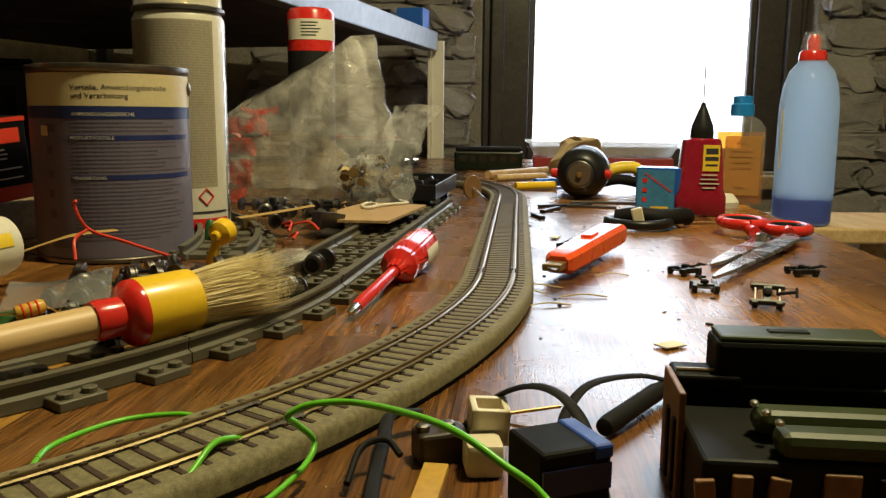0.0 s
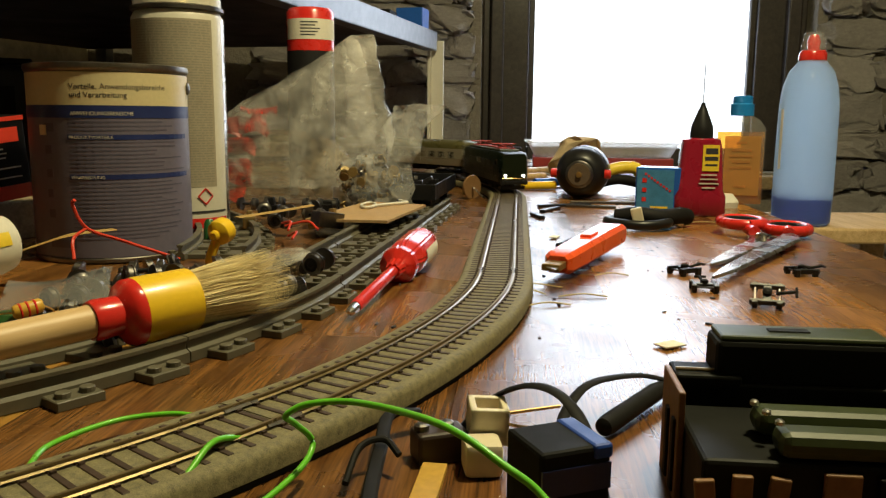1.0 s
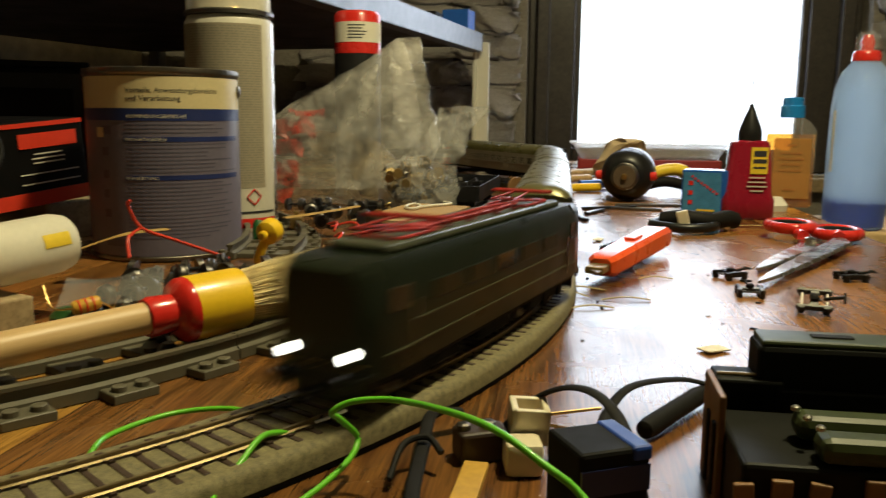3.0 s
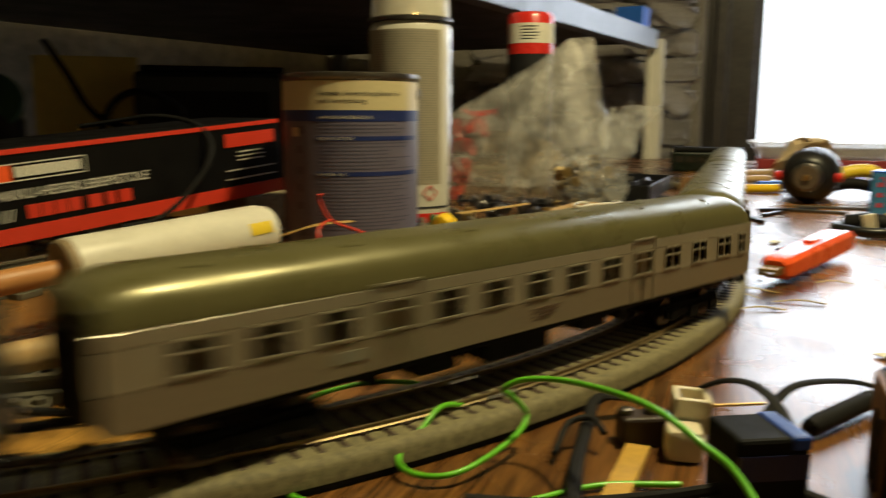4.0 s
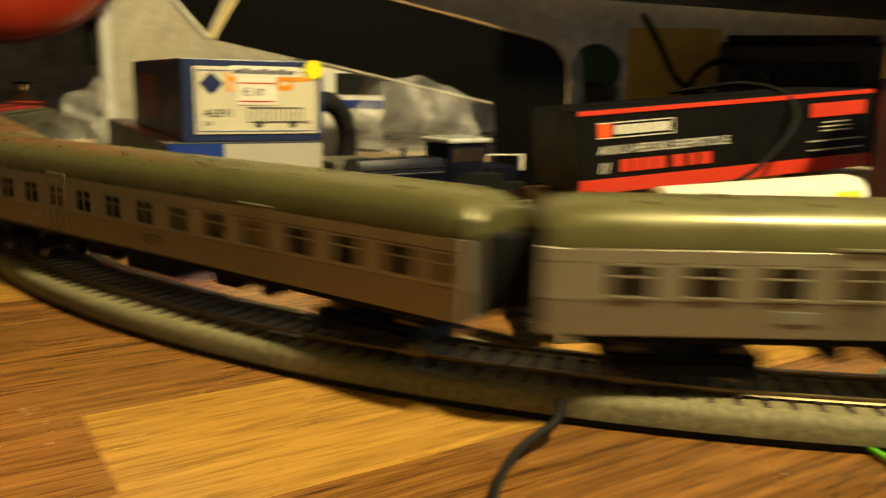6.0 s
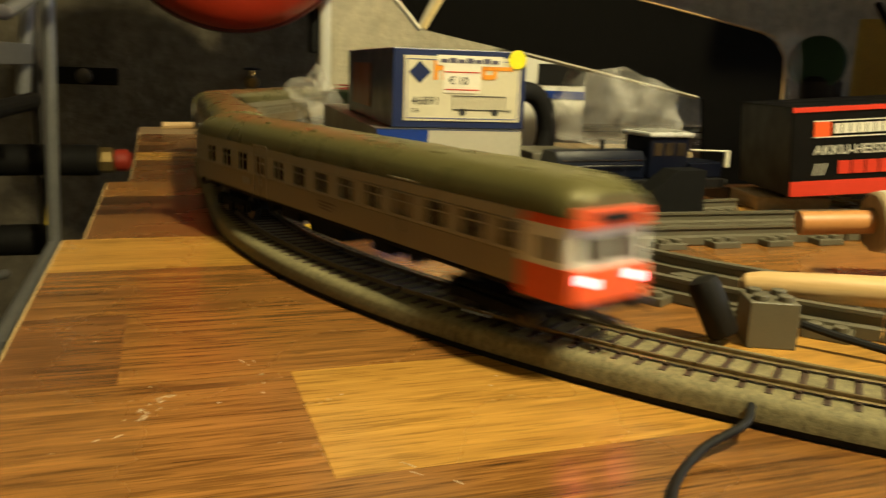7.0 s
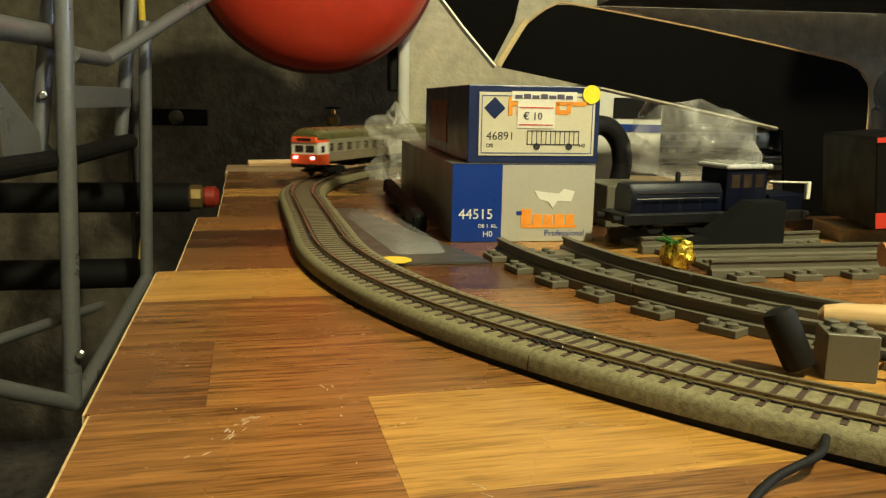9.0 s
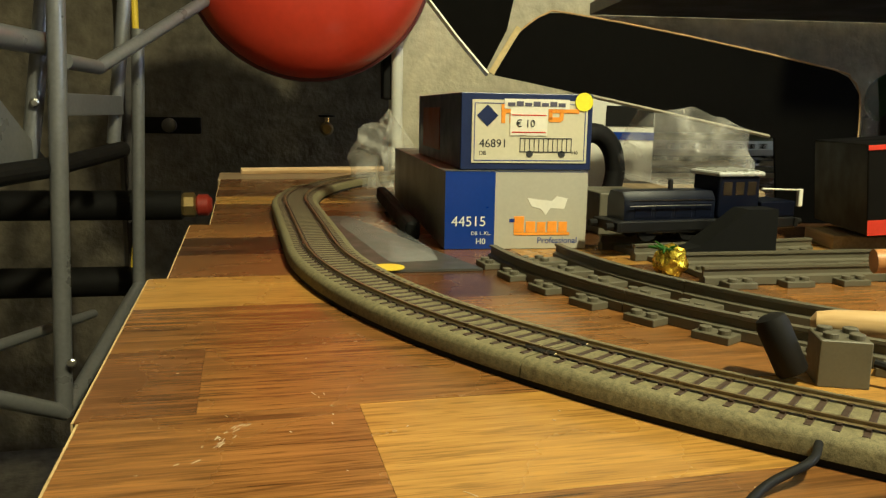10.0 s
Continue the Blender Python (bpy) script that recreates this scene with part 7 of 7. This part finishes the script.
def upper_model_box():
    m, W = face_matrix((-0.4555, 0.1215, 0.0492), (-0.4385, 0.2045, 0.0492))
    m = m @ pose(0, 0.012, 0, 0, 0, 2)
    t = thing("model_box", m, "navy blue model wagon box with a cream label", "box", "model boxes")
    H, D = 0.0475, 0.190
    part("carton", box(W, D, H, (W / 2, D / 2, 0), 0.0006), "box_navy", t)
    part("label", box(W * 0.88, 0.0006, H * 0.82, (W * 0.52, -0.0004, H * 0.09), 0.0001, seg=1), "box_cream", t)
    rim = bmesh.new()
    for x, z, w, h in ((W * 0.52, H * 0.12, W * 0.84, 0.0004), (W * 0.52, H * 0.86, W * 0.84, 0.0004), (W * 0.10, H * 0.12, 0.0004, H * 0.74), (W * 0.94, H * 0.12, 0.0004, H * 0.74)):
        box(w, 0.0004, h, (x, -0.0008, z), bm=rim)
    part("label_line", rim, "box_blue", t)
    face_text("lettering", "46891", 0.0072, 0.0115, 0.0140, "ink", t)
    face_text("lettering", "DB", 0.0036, 0.0115, 0.0092, "ink", t)
    face_text("lettering", "H0", 0.0034, 0.0715, 0.0098, "ink", t)
    dia = prism([(0, -0.0068), (0.0068, 0), (0, 0.0068), (-0.0068, 0)], 0.0004, Matrix.Translation((0.0165, -0.0010, 0.0335)))
    part("logo_diamond", dia, "box_navy", t)
    for k, (x, z, w, h, a) in enumerate(((0.0265, 0.0290, 0.0026, 0.0115, 0), (0.0300, 0.0350, 0.0050, 0.0026, 0), (0.0318, 0.0290, 0.0026, 0.0070, 0), (0.0600, 0.0300, 0.0080, 0.0030, 0), (0.0600, 0.0355, 0.0080, 0.0030, 0), (0.0568, 0.0310, 0.0026, 0.0070, 0), (0.0640, 0.0310, 0.0026, 0.0070, 0), (0.0700, 0.0355, 0.0110, 0.0026, 0))):
        part("logo_bar", box(w, 0.0004, h, (x, -0.0009, z), 0.0001, seg=1), "logo_orange", t, "orange logo bar")
    tag = part("price_tag", box(0.024, 0.0004, 0.0185, (0.0430, -0.0011, 0.0215)), "paper", t, "paper price tag")
    face_text("lettering", "€ 10", 0.0064, 0.0345, 0.0268, "ink", tag, -0.0016)
    rl = bmesh.new()
    for z in (0.0338, 0.0232):
        box(0.022, 0.0003, 0.0006, (0.0430, -0.0014, z), bm=rl)
    part("tag_line", rl, "red_plastic", tag)
    part("note_strip", box(0.042, 0.0004, 0.0060, (0.0480, -0.0010, 0.0380)), "paper", t)
    for k in range(7):
        part("note_bar", box(0.0045, 0.0003, 0.0022 + 0.0008 * (k % 2), (0.0315 + k * 0.0054, -0.0014, 0.0395)), "tin_line", t)
    wg = bmesh.new()
    box(0.034, 0.0004, 0.0006, (0.0545, -0.0009, 0.0110), bm=wg)
    box(0.034, 0.0004, 0.0005, (0.0545, -0.0009, 0.0195), bm=wg)
    for k in range(12):
        box(0.0004, 0.0004, 0.0085, (0.0378 + k * 0.00303, -0.0009, 0.0110), bm=wg)
    for x in (0.0440, 0.0650):
        lathe([(0.0022, 0), (0.0022, 0.0004)], 14, Matrix.Translation((x, -0.0007, 0.0100)) @ pose(0, 0, 0, 90), wg)
    part("wagon_drawing", wg, "ink", t, "line drawing of a wagon")
    part("yellow_dot", lathe([(0.0058, 0), (0.0058, 0.0003)], 28, Matrix.Translation((W * 0.925, -0.0012, H * 0.90)) @ pose(0, 0, 0, 90)), mat("dot_yellow", (0.85, 0.75, 0.01), 0.5), t, "round yellow sticker")
    part("side_print", box(0.0006, 0.08, 0.03, (-0.0003, 0.12, 0.008)), mat("print_red", (0.20, 0.03, 0.02), 0.4, vary=0.5, scale=30), t)


upper_model_box()


# ---------------------------------------------------------------- blue shunter and buffer ramp
def shunter():
    t = thing("toy_shunter", pose(-0.4165, 0.2640, 0.0098, 0, 0, 89), "dark blue model shunting engine with a silver cab roof", "model locomotive")
    B = mat("shunter_blue", (0.003, 0.0045, 0.013), 0.38, vary=0.15, gloss=0.25)
    part("frame", box(0.126, 0.028, 0.007, (0, 0, 0.006), 0.001), "black_plastic", t)
    secs = [[(x, -0.0115 * k, 0.013), (x, 0.0115 * k, 0.013), (x, 0.0115 * k, 0.025), (x, 0.008 * k, 0.030 * (0.9 + 0.1 * k)), (x, -0.008 * k, 0.030 * (0.9 + 0.1 * k)), (x, -0.0115 * k, 0.025)] for x, k in ((-0.058, 0.86), (-0.055, 1.0), (0.004, 1.0))]
    part("hood", loft(secs), B, t, smooth=True)
    part("hood_line", box(0.058, 0.0240, 0.0006, (-0.026, 0, 0.0245)), "steel_dark", t)
    part("cab", box(0.030, 0.027, 0.026, (0.020, 0, 0.013), 0.0015), B, t)
    part("cab_roof", box(0.034, 0.031, 0.0030, (0.020, 0, 0.0388), 0.0012), "silver_paint", t, "shiny silver cab roof")
    for dx in (-0.0088, 0.0, 0.0088):
        part("window", box(0.0066, 0.0276, 0.0085, (0.020 + dx, 0, 0.0270), 0.0004, seg=1), "glass_dark", t)
    for dx in (-0.012, -0.004, 0.004, 0.012):
        part("roof_rib", box(0.0012, 0.030, 0.0010, (0.020 + dx, 0, 0.0416), 0.0003, seg=1), "silver_paint", t)
    part("exhaust", lathe([(0.0016, 0), (0.0016, 0.006), (0.0011, 0.007)], 12, pose(-0.018, 0.004, 0.0290)), "black_matt", t, smooth=True)
    for dx in (-0.046, -0.032, -0.018, -0.004):
        part("hood_door", box(0.0118, 0.0236, 0.0090, (dx, 0, 0.0140), 0.0003, seg=1), B, t)
    part("hood_rail", tube([(-0.056, -0.0135, 0.0215), (-0.030, -0.0137, 0.0217), (0.000, -0.0135, 0.0215)], 0.0005, 6), "steel_dark", t)
    part("coupling_rod", box(0.088, 0.0008, 0.0018, (0, -0.0126, 0.0050), 0.0003, seg=1), "steel_dark", t)
    part("rear_deck", box(0.026, 0.026, 0.010, (0.050, 0, 0.013), 0.001), B, t)
    part("handrail", tube([(0.036, -0.0135, 0.031), (0.050, -0.0135, 0.0305), (0.064, -0.0135, 0.030)], 0.0006, 6), "white_plastic", t)
    part("step_plate", box(0.003, 0.003, 0.011, (0.0655, -0.0135, 0.0195), 0.0004, seg=1), "white_plastic", t)
    for x in (-0.042, -0.014, 0.014, 0.042):
        bm = rod((x, -0.0125, 0.0062), (x, 0.0125, 0.0062), 0.0012)
        for sy in (-1, 1):
            rod((x, sy * 0.0085, 0.0066), (x, sy * 0.0115, 0.0066), 0.0066, 18, bm)
        part("wheelset", bm, "black_matt", t)
    for sx in (-1, 1):
        bb = box(0.003, 0.030, 0.006, (sx * 0.0635, 0, 0.0065), 0.0006)
        for sy in (-1, 1):
            rod((sx * 0.0645, sy * 0.010, 0.0095), (sx * 0.070, sy * 0.010, 0.0095), 0.0022, 10, bb)
        part("buffer_beam", bb, "black_matt", t)


shunter()
solo("ramp_block", prism([(-0.030, 0), (0.032, 0), (0.032, 0.031), (0.012, 0.031), (-0.018, 0.010), (-0.030, 0.008)], 0.016, pose(0, -0.008, 0)), "black_dull", pose(-0.3890, 0.262, 0, 0, 0, 85), "black plastic ramp leaning by the shunter", "ramp")


def foil_sweet():
    t = thing("foil_sweet", pose(-0.352, 0.2015, 0), "gold and green foil-wrapped sweet", "sweet")
    bm = bmesh.new()
    bmesh.ops.create_icosphere(bm, subdivisions=3, radius=0.0085)
    crumple(bm, 0.0025, 220, 2)
    bmesh.ops.translate(bm, vec=(0, 0, 0.009), verts=bm.verts)
    part("body", bm, mat("gold_foil", (0.85, 0.62, 0.05), 0.25, metal=0.9, vary=0.3, scale=300), t)
    bm = bmesh.new()
    for k in range(9):
        a = k * 0.7
        rod((0.002 * math.cos(a), -0.004 + 0.002 * math.sin(a), 0.0155), (0.010 * math.cos(a), -0.006 + 0.006 * math.sin(a), 0.0165 + 0.002 * math.sin(3 * a)), 0.0012, 6, bm, 0.0003)
    part("leaf", bm, mat("green_foil", (0.06, 0.20, 0.03), 0.3, metal=0.6), t)


foil_sweet()


def brick_block():
    t = thing("toy_brick", pose(-0.1895, 0.1545, 0, 0, 0, 60), "dark grey toy brick with studs", "toy brick")
    part("brick", box(0.0158, 0.0158, 0.0155, (0, 0, 0), 0.0003, seg=1), "brick_grey", t)
    for dx in (-0.004, 0.004):
        for dy in (-0.004, 0.004):
            part("stud", lathe([(0.00245, 0.0155), (0.00245, 0.0171), (0.0022, 0.0173)], 16, pose(dx, dy, 0)), "brick_grey", t)


brick_block()
solo("rubber_sleeve", lathe([(0.0046, 0), (0.0052, 0.001), (0.0054, 0.017), (0.0047, 0.0195), (0.0028, 0.0205)], 24, along((-0.1925, 0.1395, 0.0030), (-0.1970, 0.1350, 0.0160))), "black_matt", Matrix.Identity(4), "black rubber sleeve leaning by the brick", "sleeve", smooth=True)
solo("thin_cable", tube([(-0.1815, 0.1615, 0.008), (-0.172, 0.168, 0.006), (-0.158, 0.178, 0.004), (-0.146, 0.190, 0.0035)], 0.0014, 8), "black_matt", Matrix.Identity(4), "black wire running behind the brick", "wire", smooth=True)

# ---------------------------------------------------------------- left end of the bench
def blister():
    t = thing("blister_pack", pose(-0.50, 0.083, 0, 0, 0, 178.5), "flat grey blister pack with clear cover and yellow dot", "packaging")
    part("card", prism([(-0.108, -0.030), (0.122, 0.000), (0.122, 0.018), (-0.102, 0.028)], 0.0012, Matrix(((1, 0, 0, 0), (0, 0, 1, 0), (0, -1, 0, 0.0014), (0, 0, 0, 1)))), mat("card_grey", (0.06, 0.057, 0.05), 0.4, vary=0.15), t)
    part("cover", stack([(0.0015, 0.16, 0.030, 0.2), (0.007, 0.15, 0.024, 0.25), (0.0095, 0.10, 0.016, 0.3)]), "clear_plastic", t, smooth=True)
    part("yellow_dot", lathe([(0.0088, 0), (0.0088, 0.0006)], 24, pose(-0.097, 0.020, 0.0018)), "glue_yellow", t)


blister()
bm = bmesh.new()
bmesh.ops.create_icosphere(bm, subdivisions=4, radius=0.034)
bmesh.ops.scale(bm, vec=(0.7, 0.85, 1.1), verts=bm.verts)
crumple(bm, 0.022, 46, 9)
solo("crumpled_film", bm, "bag_film", pose(-0.875, 0.182, 0.038), "crumpled clear film beside the model boxes", "plastic film")
solo("crumpled_film", crumple(stack([(0.0, 0.10, 0.05, 0.3), (0.012, 0.106, 0.055, 0.3), (0.03, 0.105, 0.055, 0.3), (0.040, 0.092, 0.046, 0.35), (0.055, 0.085, 0.045, 0.4), (0.062, 0.05, 0.03, 0.5)], 8), 0.008, 45, 4), "bag_film", pose(-0.545, 0.338, 0.028, 0, 12, 70), "clear moulded plastic insert", "packaging")
solo("clear_cup", crumple(lathe([(0.026, 0.002), (0.028, 0.004), (0.026, 0.06), (0.023, 0.10), (0.018, 0.124), (0.010, 0.130)], 28), 0.003, 70, 3), "bag_thin", pose(-0.545, 0.505, 0), "clear plastic cover standing behind the carton", "cup", smooth=True)
solo("carton_support", box(0.11, 0.055, 0.028, (0, 0, 0), 0.001), "dirty_wood", pose(-0.545, 0.345, 0, 0, 0, 70), "low wooden offcut under the clear insert", "block")
solo("grey_box", box(0.040, 0.05, 0.030, (0, 0, 0), 0.001), "brick_grey", pose(-0.515, 0.262, 0, 0, 0, 82), "dark grey plastic box behind the shunter", "box")


def white_box():
    m, W = face_matrix((-0.648, 0.302, 0), (-0.618, 0.362, 0))
    t = thing("white_carton", m, "white carton with blue stripe and dark window", "box")
    part("carton", box(W, 0.08, 0.098, (W / 2, 0.04, 0), 0.001), "white_plastic", t)
    part("blue_stripe", box(W * 0.8, 0.0006, 0.007, (W * 0.6, -0.0004, 0.062)), "box_blue", t)
    part("dark_window", box(W * 0.62, 0.0006, 0.018, (W * 0.68, -0.0004, 0.074)), "black_matt", t)


white_box()
solo("black_ring", tube([(-0.56 + 0.0, 0.268 + 0.022 * math.cos(a * 0.45), 0.040 + 0.030 * math.sin(a * 0.45)) for a in range(15)], 0.008, 10, smooth_steps=2), "black_matt", Matrix.Identity(4), "black cable coil standing behind the boxes", "cable", smooth=True)
solo("carpenter_pencil", rod((-1.055, 0.045, 0.0046), (-1.070, 0.235, 0.0046), 0.0045, 6), "pale_wood", Matrix.Identity(4), "pale wooden pencil at the bench's far end", "pencil")
solo("dark_scrub", crumple(box(0.24, 0.010, 0.012, (0, 0, 0.001), 0.003), 0.002, 90, 5), "black_dull", pose(-0.615, 0.1235, 0, 0, 0, -9.8), "dark ragged strip beside the model box", "strip")


# ---------------------------------------------------------------- beyond the bench's end
def vessel():
    """A flat round vessel: its dome faces the room, a rolled seam runs round it."""
    t = thing("expansion_vessel", pose(-1.200, 0.160, 0.300, 0, 90, -10), "flat round red steel expansion vessel hung on the cellar wall", "vessel")
    red = mat("vessel_red", (0.48, 0.035, 0.010), 0.42, vary=0.12, scale=12, coat=0.2)
    part("front_dome", lathe([(0.174, 0.004), (0.170, 0.022), (0.158, 0.044), (0.135, 0.064), (0.100, 0.080), (0.055, 0.089), (0.012, 0.091)], 72), red, t, smooth=True)
    part("back_dome", lathe([(0.174, -0.004), (0.170, -0.020), (0.155, -0.036), (0.120, -0.048), (0.050, -0.054)], 72), red, t, smooth=True)
    part("seam", lathe([(0.172, -0.008), (0.177, -0.006), (0.1785, 0.0), (0.177, 0.007), (0.172, 0.009)], 72), mat("seam_dark", (0.09, 0.012, 0.008), 0.5), t, "dark rolled seam", smooth=True)
    part("wall_stud", rod((0, 0, -0.05), (0, 0, -0.18), 0.011, 14), "steel_dark", t)


vessel()


def wall_pipe():
    t = thing("wall_pipe", pose(-1.232, 0.300, 0), "white painted upright wall pipe with dark bracket", "pipe")
    part("pipe", rod((0, 0, -0.7), (0, 0, 1.5), 0.009, 16), "white_plastic", t, smooth=True)
    part("bracket", box(0.02, 0.02, 0.10, (-0.016, -0.010, 0.10), 0.003), "black_matt", t)


wall_pipe()


def valve(m, label):
    t = thing("pipe_valve", m, label, "valve", "valves")
    part("body", lathe([(0.010, 0), (0.013, 0.004), (0.013, 0.020), (0.009, 0.026), (0.009, 0.036)], 18, pose(0, 0, 0, 0, 90, 0)), "brass_dark", t, smooth=True)
    part("stem", rod((0.016, 0, 0.008), (0.016, 0, 0.024), 0.004), "brass", t)
    part("wheel", lathe([(0.004, 0.022), (0.016, 0.023), (0.017, 0.026), (0.004, 0.028)], 18, pose(0.016, 0, 0)), "black_matt", t)
    part("pipe", rod((-0.46, 0, 0), (0.0, 0, 0), 0.008, 12), "brass_dark", t)


valve(pose(-1.60, 0.262, 0.045, 0, 0, -11), "old brass drain valve on a pipe")


M["tap_red"] = mat("tap_red", (0.30, 0.030, 0.015), 0.45, vary=0.3, scale=80)


def insulated_pipe(y0, z, label, tip):
    t = thing("insulated_pipe", pose(0, 0, 0), label, "pipe", "insulated pipes")
    part("foam", rod((-1.36, y0 - 0.55, z), (-1.285, y0, z), 0.0225, 20), "black_matt", t, "black foam pipe sleeve", smooth=True)
    if tip:
        part("fitting", lathe([(0.017, 0), (0.019, 0.004), (0.019, 0.018), (0.012, 0.022)], 8, along((-1.285, y0, z), (-1.278, y0 + 0.05, z))), "brass_dark", t)
        part("tap", lathe([(0.012, 0.02), (0.0165, 0.024), (0.0165, 0.038), (0.010, 0.044)], 18, along((-1.285, y0, z), (-1.278, y0 + 0.05, z))), "tap_red", t, "dull red tap end", smooth=True)


insulated_pipe(-0.022, -0.064, "black foam insulated pipe ending in a red tap", True)
insulated_pipe(-0.09, -0.178, "black foam insulated pipe along the wall", False)
solo("yellow_cable", tube([(-1.30, -0.078, 0.30), (-1.295, -0.08, 0.0), (-1.285, -0.095, -0.16), (-1.29, -0.11, -0.3), (-1.3, -0.1, -0.7)], 0.005, 8), "glue_yellow", Matrix.Identity(4), "yellow cable running down the wall", "cable", smooth=True)
bracket = thing("wall_bracket", pose(-1.800, -0.048, 0.044, 0, 0, 80), "dark iron pipe bracket fixed to the wall", "bracket")
part("plate", box(0.165, 0.012, 0.034, (0, 0, -0.017), 0.002), "black_matt", bracket)
part("arm", box(0.020, 0.30, 0.020, (0.0, 0.155, -0.010), 0.002), "black_matt", bracket)
part("boss", lathe([(0.015, 0), (0.015, 0.008), (0.008, 0.012)], 16, pose(0.02, -0.006, 0, 90)), "steel_dark", bracket, smooth=True)
solo("brown_board", box(0.05, 0.02, 2.0, (0, 0, FLOOR), 0.002), "dark_wood", pose(-1.42, -0.10, 0, 0, 0, 10), "upright brown board against the wall", "board")


def rack():
    t = thing("metal_rack", Matrix.Identity(4), "grey tubular metal rack beside the bench", "rack")

    def bar(a, b, r, name="tube_bar"):
        part(name, rod(a, b, r, 14), "rack_grey", t, smooth=True)
    bar((-0.936, -0.139, 0.40), (-0.932, -0.162, -0.248), 0.0095, "post")
    bar((-1.188, -0.073, 0.185), (-1.188, -0.086, -0.162), 0.0085, "post")
    bar((-0.985, -0.140, 0.36), (-0.979, -0.186, 0.023), 0.0095, "post")
    bar((-1.137, -0.070, 0.36), (-1.137, -0.108, 0.035), 0.0085, "post")
    bar((-1.250, 0.075, 0.272), (-1.036, -0.115, 0.127), 0.0080, "brace")
    bar((-1.036, -0.115, 0.127), (-0.934, -0.141, 0.128), 0.0080, "brace")
    bar((-0.80, -0.285, -0.155), (-0.932, -0.161, -0.250), 0.0090, "foot")
    bar((-0.932, -0.161, -0.250), (-1.188, -0.086, -0.165), 0.0085, "foot")
    bar((-0.80, -0.235, -0.145), (-1.135, -0.143, -0.189), 0.0060, "foot")
    bar((-0.80, -0.215, 0.147), (-0.982, -0.158, 0.147), 0.0120)
    part("plate", box(0.19, 0.004, 0.024, (0, 0, 0), 0.001, m=pose(-1.045, -0.120, 0.072, 0, 0, 165)), "rack_grey", t)
    part("gusset", prism([(0, 0), (0.10, 0.0), (0.0, 0.075)], 0.004, pose(-0.905, -0.205, 0.022, 0, 0, 160)), "rack_grey", t)
    pad = bmesh.new()
    rod((-0.80, -0.245, 0.012), (-0.95, -0.160, 0.018), 0.011, 14, pad)
    rod((-0.95, -0.160, 0.018), (-1.087, -0.095, 0.030), 0.010, 14, pad)
    part("pad", pad, "black_matt", t, "black foam pad")
    for p in ((-0.9775, -0.176, 0.085), (-0.928, -0.150, -0.19)):
        part("bolt", lathe([(0.005, 0), (0.005, 0.003), (0.003, 0.004)], 8, Matrix.Translation(p) @ pose(0.009, 0.0, 0, 0, 90)), "steel", t)


M["rack_grey"] = mat("rack_grey", (0.22, 0.22, 0.225), 0.33, metal=0.45, vary=0.15, scale=30)
rack()


# ---------------------------------------------------------------- stones of the window wall
def stones():
    parent = bpy.data.objects["wall_north"]
    r5 = random.Random(17)
    made = []
    for k in range(6):
        bm = box(1, 1, 1, (0, 0, -0.5))
        bmesh.ops.bevel(bm, geom=bm.edges[:], offset=0.16, segments=2, affect="EDGES")
        bmesh.ops.subdivide_edges(bm, edges=bm.edges[:], cuts=2, use_grid_fill=True)
        for v in bm.verts:
            q = v.co * 2.6 + Vector((k * 7.1, k * 3.3, 0))
            v.co += Vector((noise.noise(q), noise.noise(q + Vector((5, 0, 0))), noise.noise(q + Vector((0, 5, 0))))) * 0.22 + Vector((0, 1, 0)) * noise.noise(q * 3.1) * 0.14
        me = bpy.data.meshes.new("stone")
        bm.to_mesh(me)
        bm.free()
        me.materials.append(M["stone"])
        made.append(me)
    for u0, u1 in ((0.645, 1.30), (-0.62, -0.105)):
        z = -0.35
        while z < 0.85:
            h = r5.uniform(0.05, 0.085)
            u = u0
            while u < u1:
                w = min(r5.uniform(0.07, 0.17), u1 - u)
                if w > 0.03:
                    o = new("stone", r5.choice(made))
                    m = TF @ pose(u + w / 2, NORTH - 0.004, z + h / 2) @ Matrix.Diagonal((w * 1.0, 0.04 + r5.uniform(0, 0.05), h * 1.0, 1))
                    o.parent = parent
                    o.matrix_basis = parent.matrix_basis.inverted() @ m
                u += w
            z += h


stones()


# ---------------------------------------------------------------- what moves
def front_at(t):
    """Way along the track of the locomotive's front."""
    return float(np.interp(t, (0.0, 2.0, 3.5, 4.0, 4.5, 6.0, 7.3, 10.0), (-0.79, -0.10, 0.404, 0.553, 0.709, 1.15, 1.545, 2.375)))


def motions():
    def ride(ob, lead, half):
        rows = []
        for i in range(101):
            t = i / 10
            s = front_at(t) - lead
            a, _ = on_track(s + half)
            b, _ = on_track(s - half)
            mid = (a + b) / 2
            rows.append((t, pose(mid.x, mid.y, RAIL_TOP, 0, 0, math.degrees(math.atan2(a.y - b.y, a.x - b.x)))))
        walk(ob, rows)

    ride(LOCO, 0.0985, 0.052)
    for k, c in enumerate(COACHES):
        ride(c, 0.343 + 0.280 * k, 0.098)


motions()
